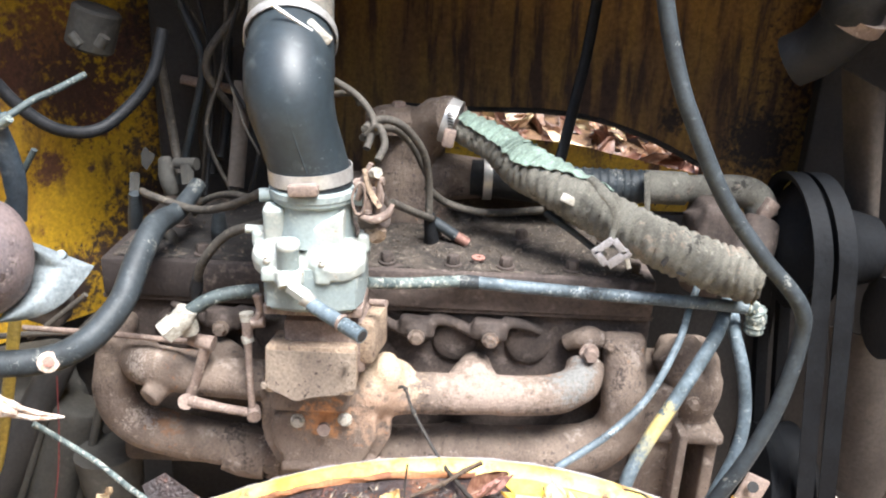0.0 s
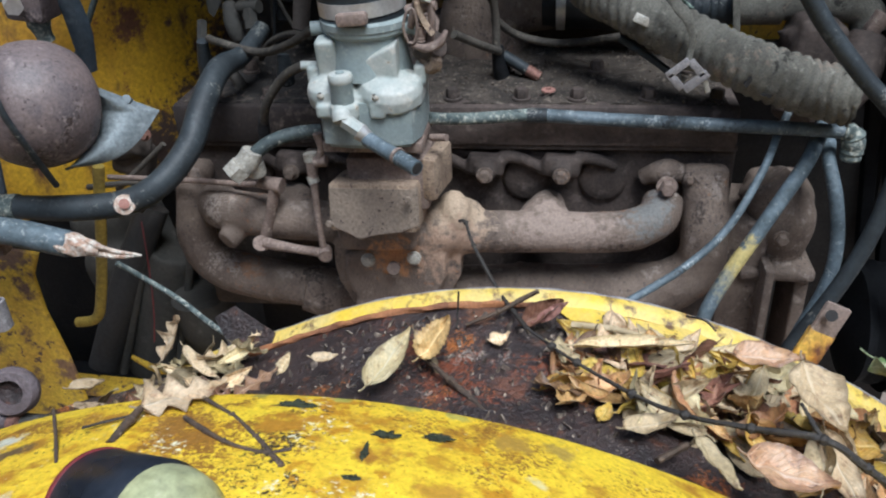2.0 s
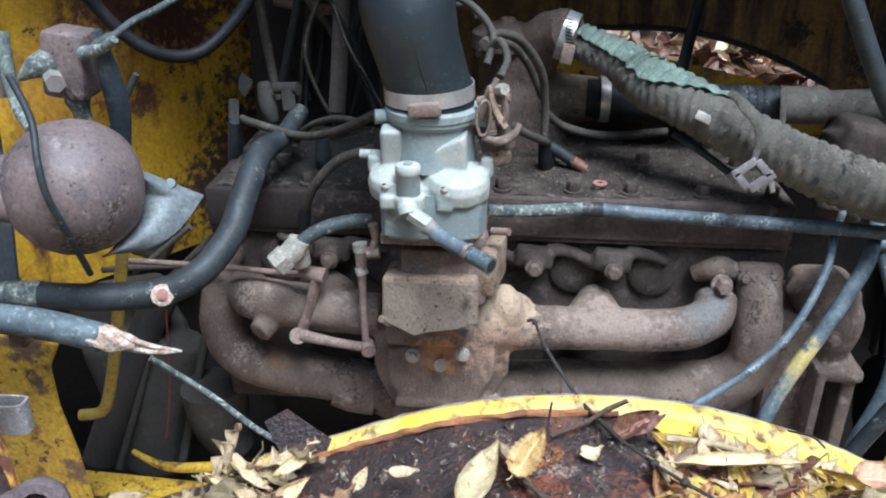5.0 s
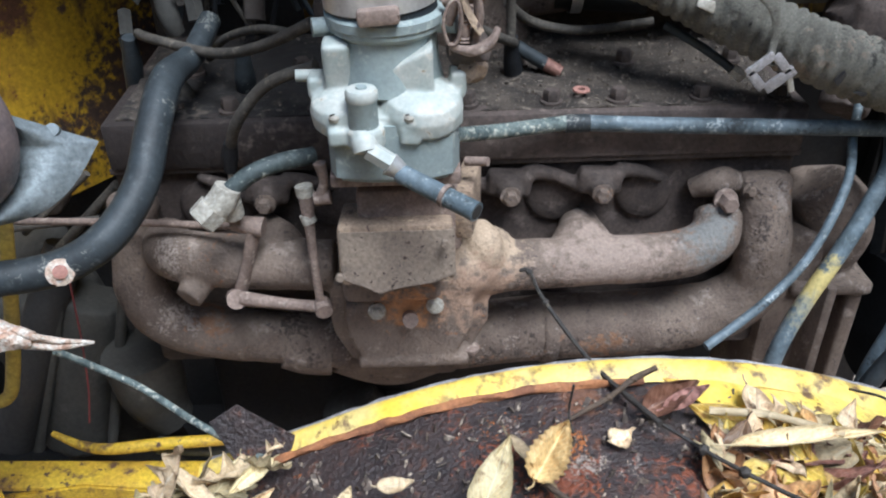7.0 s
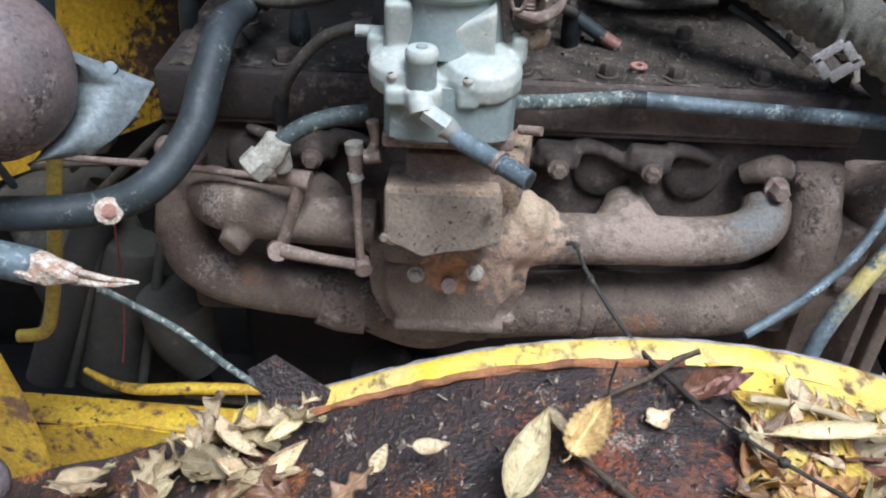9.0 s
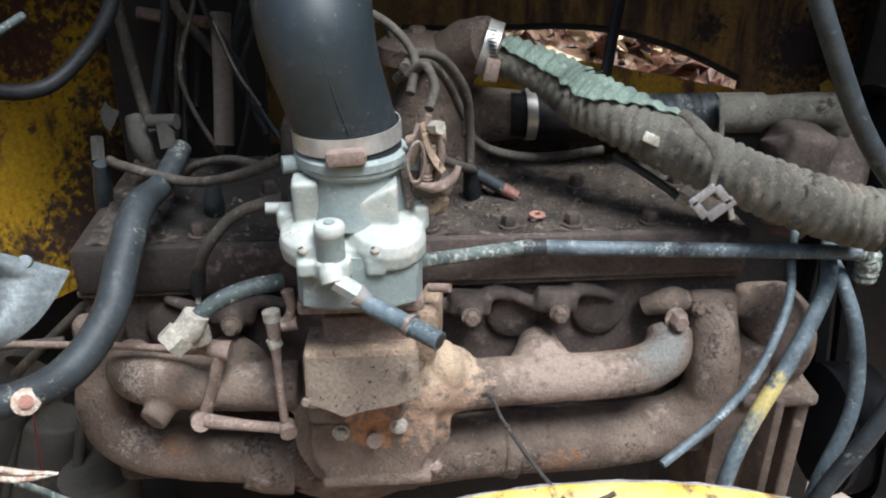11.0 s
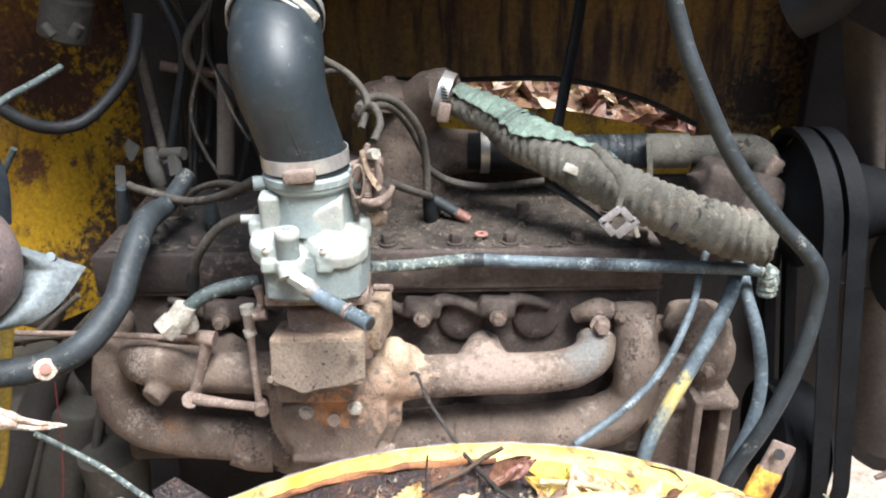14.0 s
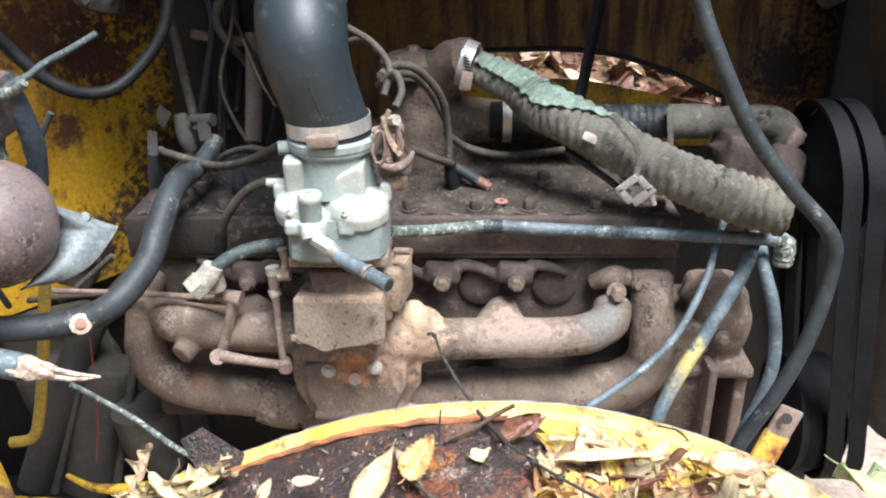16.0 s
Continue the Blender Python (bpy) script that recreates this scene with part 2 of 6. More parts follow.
YELLOW = mat("weathered_yellow_paint", (0.83, 0.59, 0.034), (0.74, 0.47, 0.025), (0.42, 0.2, 0.02), scale=11, fine=210, third_cut=0.575, rough=0.45, bump=0.4, spots=(0.5, 0.28, 0.02), spot_scale=230, spot_cut=0.62, clusters=(((0.5, 0.24, 0.014), 90, 11, 0.16), ((0.28, 0.13, 0.02), 330, 13, 0.16), ((0.05, 0.035, 0.02), 280, 9, 0.06), ((0.76, 0.72, 0.5), 240, 10, 0.04)), grit=(0.7, 1.2), flecks=(0.72, 0.66, 0.42), fleck_scale=190, fleck_cut=0.7,
             blooms=((Vector((-0.087, 0.464, 1.200)) - ORIGIN_FE, 0.02, (0.42, 0.2, 0.02)), (Vector((-0.025, 0.433, 1.210)) - ORIGIN_FE, 0.012, (0.36, 0.17, 0.02)), (Vector((-0.313, 0.417, 1.170)) - ORIGIN_FE, 0.014, (0.55, 0.53, 0.44)),
                     (Vector((-0.287, 0.435, 1.180)) - ORIGIN_FE, 0.016, (0.16, 0.1, 0.04)), (Vector((0.107, 0.420, 1.200)) - ORIGIN_FE, 0.009, (0.66, 0.54, 0.22)), (Vector((0.087, 0.442, 1.190)) - ORIGIN_FE, 0.009, (0.66, 0.56, 0.25)), (Vector((-0.308, 0.432, 1.170)) - ORIGIN_FE, 0.012, (0.5, 0.46, 0.34)), (Vector((-0.336, 0.432, 1.160)) - ORIGIN_FE, 0.014, (0.2, 0.12, 0.04)), (Vector((-0.263, 0.448, 1.185)) - ORIGIN_FE, 0.014, (0.4, 0.2, 0.02)), (Vector((0.023, 0.441, 1.205)) - ORIGIN_FE, 0.014, (0.5, 0.27, 0.02)), (Vector((-0.337, 0.446, 1.159)) - ORIGIN_FE, 0.02, (0.7, 0.72, 0.62)), (Vector((-0.318, 0.43, 1.171)) - ORIGIN_FE, 0.012, (0.72, 0.73, 0.66)), (Vector((-0.309, 0.444, 1.17)) - ORIGIN_FE, 0.013, (0.2, 0.13, 0.05)), (Vector((-0.3, 0.464, 1.167)) - ORIGIN_FE, 0.014, (0.62, 0.6, 0.46)), (Vector((-0.29, 0.389, 1.189)) - ORIGIN_FE, 0.02, (0.74, 0.75, 0.7)), (Vector((-0.271, 0.37, 1.198)) - ORIGIN_FE, 0.016, (0.4, 0.2, 0.03)), (Vector((-0.243, 0.371, 1.205)) - ORIGIN_FE, 0.014, (0.6, 0.5, 0.34)), (Vector((-0.273, 0.442, 1.182)) - ORIGIN_FE, 0.012, (0.14, 0.09, 0.04)), (Vector((0.024, 0.509, 1.174)) - ORIGIN_FE, 0.01, (0.5, 0.42, 0.08)), (Vector((-0.009, 0.513, 1.178)) - ORIGIN_FE, 0.009, (0.42, 0.36, 0.06)), (Vector((0.065, 0.486, 1.175)) - ORIGIN_FE, 0.02, (0.42, 0.25, 0.04)), (Vector((-0.059, 0.513, 1.182)) - ORIGIN_FE, 0.008, (0.42, 0.38, 0.07)), (Vector((-0.118, 0.511, 1.183)) - ORIGIN_FE, 0.008, (0.35, 0.28, 0.06)), (Vector((0.1, 0.49, 1.165)) - ORIGIN_FE, 0.016, (0.45, 0.3, 0.05)), (Vector((-0.34, 0.47, 1.14)) - ORIGIN_FE, 0.016, (0.09, 0.07, 0.04)), (Vector((0.03, 0.4, 1.208)) - ORIGIN_FE, 0.018, (0.52, 0.28, 0.03))))
# rust blooms higher up; the later ones darken the lower right and inner corner
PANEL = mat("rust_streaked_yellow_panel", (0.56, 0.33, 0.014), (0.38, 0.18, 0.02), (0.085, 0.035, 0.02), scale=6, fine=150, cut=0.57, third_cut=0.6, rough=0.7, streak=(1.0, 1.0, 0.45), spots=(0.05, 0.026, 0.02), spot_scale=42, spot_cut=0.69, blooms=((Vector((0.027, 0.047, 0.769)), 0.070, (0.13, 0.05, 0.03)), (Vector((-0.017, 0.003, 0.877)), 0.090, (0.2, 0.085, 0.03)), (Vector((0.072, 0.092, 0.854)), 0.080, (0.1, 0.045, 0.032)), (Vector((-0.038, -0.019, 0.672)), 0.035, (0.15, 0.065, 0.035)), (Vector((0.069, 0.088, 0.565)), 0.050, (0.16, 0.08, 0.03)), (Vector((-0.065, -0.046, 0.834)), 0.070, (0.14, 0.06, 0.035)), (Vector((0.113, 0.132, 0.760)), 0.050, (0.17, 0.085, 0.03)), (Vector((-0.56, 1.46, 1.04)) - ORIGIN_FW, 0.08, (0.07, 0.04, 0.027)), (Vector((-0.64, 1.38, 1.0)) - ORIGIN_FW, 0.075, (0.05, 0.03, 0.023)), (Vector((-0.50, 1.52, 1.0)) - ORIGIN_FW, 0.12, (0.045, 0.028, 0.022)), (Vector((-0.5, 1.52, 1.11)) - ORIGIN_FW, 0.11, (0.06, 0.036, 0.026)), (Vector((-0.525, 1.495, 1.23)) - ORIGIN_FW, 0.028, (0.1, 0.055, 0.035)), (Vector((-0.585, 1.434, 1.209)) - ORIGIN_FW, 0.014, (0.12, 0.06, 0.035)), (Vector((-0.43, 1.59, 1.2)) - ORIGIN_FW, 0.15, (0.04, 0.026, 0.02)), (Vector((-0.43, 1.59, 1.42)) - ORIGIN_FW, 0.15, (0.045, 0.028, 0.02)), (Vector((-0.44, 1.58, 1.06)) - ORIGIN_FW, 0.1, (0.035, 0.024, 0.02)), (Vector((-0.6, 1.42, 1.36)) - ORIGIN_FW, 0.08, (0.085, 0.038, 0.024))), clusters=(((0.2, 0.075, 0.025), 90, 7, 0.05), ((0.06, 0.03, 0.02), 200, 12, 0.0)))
# the three blooms make the far panel darker towards its right end
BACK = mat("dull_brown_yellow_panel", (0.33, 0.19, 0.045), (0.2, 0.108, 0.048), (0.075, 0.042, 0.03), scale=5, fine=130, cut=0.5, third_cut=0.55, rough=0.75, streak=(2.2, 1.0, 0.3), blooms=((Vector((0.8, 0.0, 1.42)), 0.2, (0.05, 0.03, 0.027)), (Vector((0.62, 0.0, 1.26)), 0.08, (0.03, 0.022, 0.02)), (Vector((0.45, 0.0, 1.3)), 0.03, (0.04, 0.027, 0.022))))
POST = mat("flaking_yellow_post_paint", (0.78, 0.53, 0.1), (0.6, 0.26, 0.04), (0.15, 0.06, 0.035), clusters=(((0.7, 0.6, 0.36), 70, 9, 0.06), ((0.4, 0.14, 0.03), 130, 11, 0.08)), scale=13, fine=160, cut=0.47, third_cut=0.488, rough=0.75, streak=(1.3, 1.3, 0.6), bump=0.7, spots=(0.6, 0.5, 0.3), spot_scale=40, spot_cut=0.7)
RUSTFLOOR = mat("dark_rusted_tin", (0.03, 0.023, 0.023), (0.05, 0.032, 0.029), (0.11, 0.045, 0.026), scale=28, fine=230, third_cut=0.62, rough=0.4, clusters=(((0.17, 0.05, 0.024), 230, 9, 0.06), ((0.36, 0.12, 0.03), 360, 16, 0.07), ((0.3, 0.24, 0.2), 420, 24, 0.0)), bump=1.0, depth=0.004, spots=(0.3, 0.24, 0.2), spot_scale=150, spot_cut=0.7, blooms=((Vector((0.054, 0.643, 1.100)) - ORIGIN_FE, 0.02, (0.14, 0.058, 0.036)), (Vector((0.020, 0.746, 1.100)) - ORIGIN_FE, 0.018, (0.15, 0.07, 0.04))))
LIP = mat("worn_yellow_lip", (0.74, 0.51, 0.05), (0.66, 0.5, 0.17), (0.14, 0.08, 0.045), scale=17, fine=180, third_cut=0.6, rough=0.5, bump=0.4, grit=(0.8, 1.15), clusters=(((0.16, 0.08, 0.03), 150, 16, 0.03), ((0.45, 0.26, 0.06), 240, 20, 0.06)))
BLUEPANEL = mat("dark_blue_grey_sheet", (0.034, 0.047, 0.062), (0.055, 0.07, 0.086), (0.12, 0.14, 0.155), scale=12, fine=150, third_cut=0.62, rough=0.38)
# near-black for oily parts, and for recesses and corners painted dark as shade
BLACK = mat("oily_and_shade_black", (0.02, 0.019, 0.019), (0.034, 0.03, 0.028), scale=15, fine=160, rough=0.8)
BELT = mat("belt_rubber", (0.006, 0.0065, 0.008), (0.01, 0.011, 0.013), scale=25, fine=160, rough=0.75)
BELT.node_tree.nodes["Principled BSDF"].inputs["Specular IOR Level"].default_value = 0.2
DRUM = mat("grey_grimy_castings", (0.058, 0.054, 0.047), (0.034, 0.032, 0.028), (0.09, 0.082, 0.072), scale=10, fine=160, rough=0.85)
FANTIN = mat("dusty_fan_tin", (0.085, 0.068, 0.056), (0.055, 0.043, 0.036), scale=10, fine=160, rough=0.8)
GUSSET = mat("chipped_yellow_gusset", (0.62, 0.42, 0.03), (0.5, 0.3, 0.03), (0.13, 0.07, 0.045), scale=15, fine=180, third_cut=0.58, rough=0.6, bump=0.6, spots=(0.1, 0.055, 0.035), spot_scale=70, spot_cut=0.63,
             blooms=((Vector((-0.603, 0.890, 1.064)) - Vector((-0.6, 0.75, 0.8)), 0.035, (0.14, 0.085, 0.06)), (Vector((-0.570, 0.890, 0.877)) - Vector((-0.6, 0.75, 0.8)), 0.025, (0.2, 0.11, 0.06))))
RUBBLE = mat("dry_dirt_crumbs", (0.15, 0.12, 0.095), (0.09, 0.07, 0.055), (0.3, 0.26, 0.21), scale=90, fine=300, third_cut=0.6, rough=0.95)
BALL = mat("speckled_rusty_lamp_shell", (0.2, 0.15, 0.14), (0.115, 0.095, 0.1), (0.34, 0.28, 0.26), scale=15, fine=230, rough=0.52, clusters=(((0.32, 0.26, 0.24), 300, 16, 0.08), ((0.05, 0.033, 0.028), 190, 16, 0.1)), spots=(0.06, 0.04, 0.035), spot_scale=140, spot_cut=0.66)
GALV = mat("galvanised_visor_tin", (0.2, 0.225, 0.235), (0.14, 0.16, 0.168), (0.3, 0.33, 0.34), scale=26, fine=180, rough=0.55, metal=0.35)
GREYSTEEL = mat("dull_grey_steel", (0.33, 0.31, 0.31), (0.2, 0.18, 0.18), (0.46, 0.44, 0.43), scale=40, fine=300, rough=0.6)
CLEVIS = mat("purplish_rusted_forging", (0.15, 0.12, 0.125), (0.1, 0.076, 0.075), (0.22, 0.18, 0.18), scale=30, fine=260, rough=0.55, bump=0.7)
LEAFS = [mat("pale_tan_leaf", (0.68, 0.54, 0.33), (0.58, 0.43, 0.23), (0.28, 0.16, 0.08), scale=30, fine=260, rough=0.62, vary=0.25, veins=(0.66, 0.56, 0.38)),
         mat("amber_leaf", (0.52, 0.31, 0.12), (0.42, 0.21, 0.085), (0.2, 0.09, 0.04), scale=30, fine=260, rough=0.45, vary=0.35, veins=(0.5, 0.34, 0.17)),
         mat("brown_leaf", (0.2, 0.1, 0.055), (0.14, 0.07, 0.045), (0.3, 0.17, 0.1), scale=30, fine=260, rough=0.42, vary=0.35, veins=(0.3, 0.18, 0.11)),
         mat("yellow_leaf", (0.55, 0.36, 0.06), (0.46, 0.27, 0.05), (0.3, 0.15, 0.05), scale=30, fine=260, rough=0.5, vary=0.2, veins=(0.66, 0.5, 0.16)),
         mat("grey_olive_leaf", (0.47, 0.37, 0.21), (0.33, 0.25, 0.13), (0.2, 0.13, 0.07), scale=30, fine=260, rough=0.65, vary=0.2, veins=(0.46, 0.38, 0.24))]
GREENLEAF = mat("green_mottled_leaf", (0.4, 0.38, 0.22), (0.2, 0.29, 0.11), (0.34, 0.24, 0.2), scale=22, fine=240, rough=0.7, spots=(0.07, 0.04, 0.04), spot_scale=90, spot_cut=0.68, veins=(0.55, 0.55, 0.38), clusters=(((0.16, 0.33, 0.07), 60, 12, 0.1),))
PALEGOLD = mat("pale_gold_leaf", (0.6, 0.41, 0.17), (0.5, 0.3, 0.11), (0.26, 0.13, 0.05), scale=34, fine=260, rough=0.6, veins=(0.7, 0.54, 0.28))
PINKTAN = mat("pinkish_tan_leaf", (0.55, 0.34, 0.19), (0.42, 0.23, 0.13), (0.2, 0.105, 0.065), scale=34, fine=260, rough=0.4, veins=(0.5, 0.35, 0.24))
TWIG = mat("dark_wet_twig", (0.026, 0.022, 0.02), (0.045, 0.037, 0.03), (0.12, 0.1, 0.07), scale=60, fine=400, rough=0.7, bump=0.6)
BROWNTWIG = mat("brown_twig", (0.1, 0.066, 0.042), (0.055, 0.038, 0.028), (0.2, 0.14, 0.09), scale=60, fine=400, rough=0.8, bump=0.6)
SOIL = mat("leaf_mould_crumbs", (0.12, 0.09, 0.07), (0.05, 0.037, 0.03), (0.42, 0.34, 0.26), scale=60, fine=300, third_cut=0.56, rough=0.9)
GROUND = mat("pale_leafy_ground", (0.42, 0.36, 0.31), (0.3, 0.23, 0.18), (0.2, 0.12, 0.08), scale=4, fine=60, rough=0.95)
LAMPBLACK = mat("glossy_black_lamp_shell", (0.012, 0.014, 0.02), (0.022, 0.025, 0.032), scale=14, fine=150, rough=0.3, bump=0.1)
LENS = mat("clouded_yellowish_lens", (0.42, 0.42, 0.22), (0.34, 0.35, 0.2), (0.52, 0.5, 0.32), scale=20, fine=120, rough=0.35, bump=0.15)
REDEDGE = mat("dull_red_rim", (0.2, 0.03, 0.03), (0.12, 0.02, 0.025), scale=20, fine=150, rough=0.5)
YELLOWROD = mat("yellow_painted_rod", (0.5, 0.36, 0.06), (0.38, 0.28, 0.07), scale=20, fine=200, rough=0.6)
MOSS = mat("dark_moss", (0.02, 0.024, 0.014), (0.04, 0.045, 0.02), scale=80, fine=400, rough=1.0)
COPPER = mat("copper_end", (0.3, 0.16, 0.12), (0.2, 0.1, 0.08), scale=60, fine=300, rough=0.6, metal=0.4)
PINK = mat("pink_washer", (0.4, 0.2, 0.16), (0.28, 0.14, 0.11), scale=60, fine=300, rough=0.8)


# ---- builders ----
def thing(name, base, label, category, group="", kind=""):
    ob = new(name)
    ob.location = base
    ob.empty_display_size = 0.02
    return tagged(ob, label, category, group, kind)


def mesh_of(name, bm, material, shift=(0, 0, 0), smooth=True):
    bmesh.ops.recalc_face_normals(bm, faces=bm.faces)
    if tuple(shift) != (0, 0, 0):
        bmesh.ops.translate(bm, verts=bm.verts, vec=-Vector(shift))
    me = bpy.data.meshes.new(name)
    bm.to_mesh(me)
    bm.free()
    me.materials.append(material)
    if smooth:
        me.shade_smooth()
        me.set_sharp_from_angle(angle=radians(38))
    return me


def part(name, bm, material, parent, label=""):
    """One mesh object under a thing or a part; its geometry is given in the world's metres."""
    root = parent
    while root.parent:
        root = root.parent
    ob = new(name, mesh_of(name, bm, material, root.location))
    ob.parent = parent
    if label:
        ob["label"] = label
    return ob


def solo(name, bm, material, label, category, group="", kind="", base=None):
    """A thing that is one mesh."""
    if base is None:
        lo = min(v.co.z for v in bm.verts)
        c = sum((v.co for v in bm.verts), Vector()) / len(bm.verts)
        base = (c.x, c.y, lo)
    ob = new(name, mesh_of(name, bm, material, base))
    ob.location = base
    return tagged(ob, label, category, group, kind)


def smooth_path(points, steps=6):
    p = [Vector(q) for q in points]
    if len(p) < 3:
        return p
    out = []
    for i in range(len(p) - 1):
        a, b, c, d = p[max(i - 1, 0)], p[i], p[i + 1], p[min(i + 2, len(p) - 1)]
        for k in range(steps):
            t = k / steps
            out.append(0.5 * (2 * b + (c - a) * t + (2 * a - 5 * b + 4 * c - d) * t * t + (3 * b - a - 3 * c + d) * t ** 3))
    return out + [p[-1]]


def tube(points, radius, segs=12, steps=6, ripple=0.0, bm=None, ripple_len=0.01, wobble=0.0, flat=1.0, seed=0):
    """A round bar or hose along a smooth path. radius: one, or a list spread along it."""
    bm = bm or bmesh.new()
    segs = segs if segs == 6 else max(segs, 11)
    path = smooth_path(points, steps)
    radii = radius if isinstance(radius, (list, tuple)) else [radius]
    along = [0.0]
    for a, b in zip(path, path[1:]):
        along.append(along[-1] + (b - a).length)
    tangents = [(path[min(i + 1, len(path) - 1)] - path[max(i - 1, 0)]).normalized() for i in range(len(path))]
    side = tangents[0].orthogonal().normalized()
    rings = []
    for i, (c, t) in enumerate(zip(path, tangents)):
        side = (side - t * side.dot(t)).normalized()
        other = t.cross(side)
        f = along[i] / along[-1] * (len(radii) - 1)
        k = min(int(f), len(radii) - 2) if len(radii) > 1 else 0
        r = radii[0] if len(radii) == 1 else radii[k] + (radii[k + 1] - radii[k]) * (f - k)
        r *= 1 + ripple * math.sin(along[i] / ripple_len * 2 * math.pi)
        ring = []
        for j in range(segs):
            a = 2 * math.pi * j / segs
            w = 1 + wobble * noise.noise(Vector((c.x * 60 + math.cos(a) + seed, c.y * 60 + math.sin(a), c.z * 60)))
            ring.append(bm.verts.new(c + (side * math.cos(a) + other * math.sin(a) * flat) * r * w))
        rings.append(ring)
    for a, b in zip(rings, rings[1:]):
        for j in range(segs):
            bm.faces.new((a[j], a[(j + 1) % segs], b[(j + 1) % segs], b[j]))
    bm.faces.new(rings[0][::-1])
    bm.faces.new(rings[-1])
    return bm


def box(centre, size, rot=(0, 0, 0), bevel=0.004, bm=None, taper=1.0, segs=2):
    own = bmesh.new()
    bmesh.ops.create_cube(own, size=1)
    for v in own.verts:
        k = taper if v.co.z > 0 else 1.0
        v.co = Vector((v.co.x * size[0] * k, v.co.y * size[1] * k, v.co.z * size[2]))
    if bevel:
        bmesh.ops.bevel(own, geom=own.edges[:] + own.verts[:], offset=bevel, segments=segs, affect="EDGES", profile=0.5)
    own.transform(pose(*centre, *rot))
    if bm is None:
        return own
    return merge(bm, own)


def merge(bm, other):
    me = bpy.data.meshes.new("scratch")
    other.to_mesh(me)
    other.free()
    bm.from_mesh(me)
    bpy.data.meshes.remove(me)
    return bm


def lathe(profile, m, segs=24, bm=None, ring=False):
    """A turned body: (radius, height) pairs round the z axis, put at the pose m."""
    bm = bm or bmesh.new()
    rings = []
    for r, h in profile:
        rings.append([bm.verts.new(m @ Vector((r * math.cos(2 * math.pi * j / segs), r * math.sin(2 * math.pi * j / segs), h))) for j in range(segs)])
    for a, b in zip(rings, rings[1:] + (rings[:1] if ring else [])):
        for j in range(segs):
            bm.faces.new((a[j], a[(j + 1) % segs], b[(j + 1) % segs], b[j]))
    if not ring:
        bm.faces.new(rings[0][::-1])
        bm.faces.new(rings[-1])
    return bm


def toward(a, b):
    """The pose at a whose z axis points to b."""
    a, b = Vector(a), Vector(b)
    return Matrix.Translation(a) @ (b - a).to_track_quat("Z", "Y").to_matrix().to_4x4()


def hexbolt(at, aim, r=0.009, h=0.01, washer=True):
    m = toward(at, Vector(at) + Vector(aim))
    bm = lathe([(r * 0.9, -0.002), (r, 0), (r, h * 0.8), (r * 0.8, h)], m, 6)
    if washer:
        lathe([(r * 1.35, -0.003), (r * 1.35, 0.0005), (r * 1.1, 0.001)], m, 12, bm)
    return bm


def plate(outline, thick, m, bevel=0.002):
    """A flat plate: an outline in its own plane, given thickness along z, at the pose m."""
    bm = bmesh.new()
    face = bm.faces.new([bm.verts.new((x, y, 0)) for x, y in outline])
    ext = bmesh.ops.extrude_face_region(bm, geom=[face])
    bmesh.ops.translate(bm, verts=[g for g in ext["geom"] if isinstance(g, bmesh.types.BMVert)], vec=(0, 0, thick))
    if bevel:
        rim = [e for e in bm.edges if abs(e.verts[0].co.z - e.verts[1].co.z) < 1e-6]
        bmesh.ops.bevel(bm, geom=rim, offset=bevel, segments=2, affect="EDGES")
    bm.transform(m)
    return bm


def sheet(f, nx, ny, thick=0.003):
    """A surface f(u, v) of 0..1 with some thickness downwards."""
    bm = bmesh.new()
    top = [[bm.verts.new(f(i / nx, j / ny)) for j in range(ny + 1)] for i in range(nx + 1)]
    for i in range(nx):
        for j in range(ny):
            bm.faces.new((top[i][j], top[i + 1][j], top[i + 1][j + 1], top[i][j + 1]))
    if thick:
        bmesh.ops.recalc_face_normals(bm, faces=bm.faces)
        bmesh.ops.solidify(bm, geom=bm.faces[:], thickness=thick)
    return bm


def clamp(at, axis, r, width, tag, group="hose clamps"):
    """A worm-drive band round a hose, with its screw housing."""
    m = toward(at, Vector(at) + Vector(axis))
    c = thing("hose_clamp", at, tag, "hose clamp", group)
    part("band", lathe([(r, -width / 2), (r + 0.0015, -width / 2), (r + 0.0015, width / 2), (r, width / 2)], m, 28, ring=True), STEEL, c)
    return c, m


def fused(name, pieces, material, parent, label="", voxel=0.0032, rounds=6):
    """One casting: overlapping pieces melted together, with soft fillets."""
    bm = bmesh.new()
    for p in pieces:
        bmesh.ops.recalc_face_normals(p, faces=p.faces)
        merge(bm, p)
    ob = part(name, bm, material, parent, label)
    mod = ob.modifiers.new("melt", "REMESH")
    mod.mode, mod.voxel_size, mod.use_smooth_shade = "VOXEL", voxel, True
    sm = ob.modifiers.new("soften", "SMOOTH")
    sm.factor, sm.iterations = 0.5, rounds
    return ob


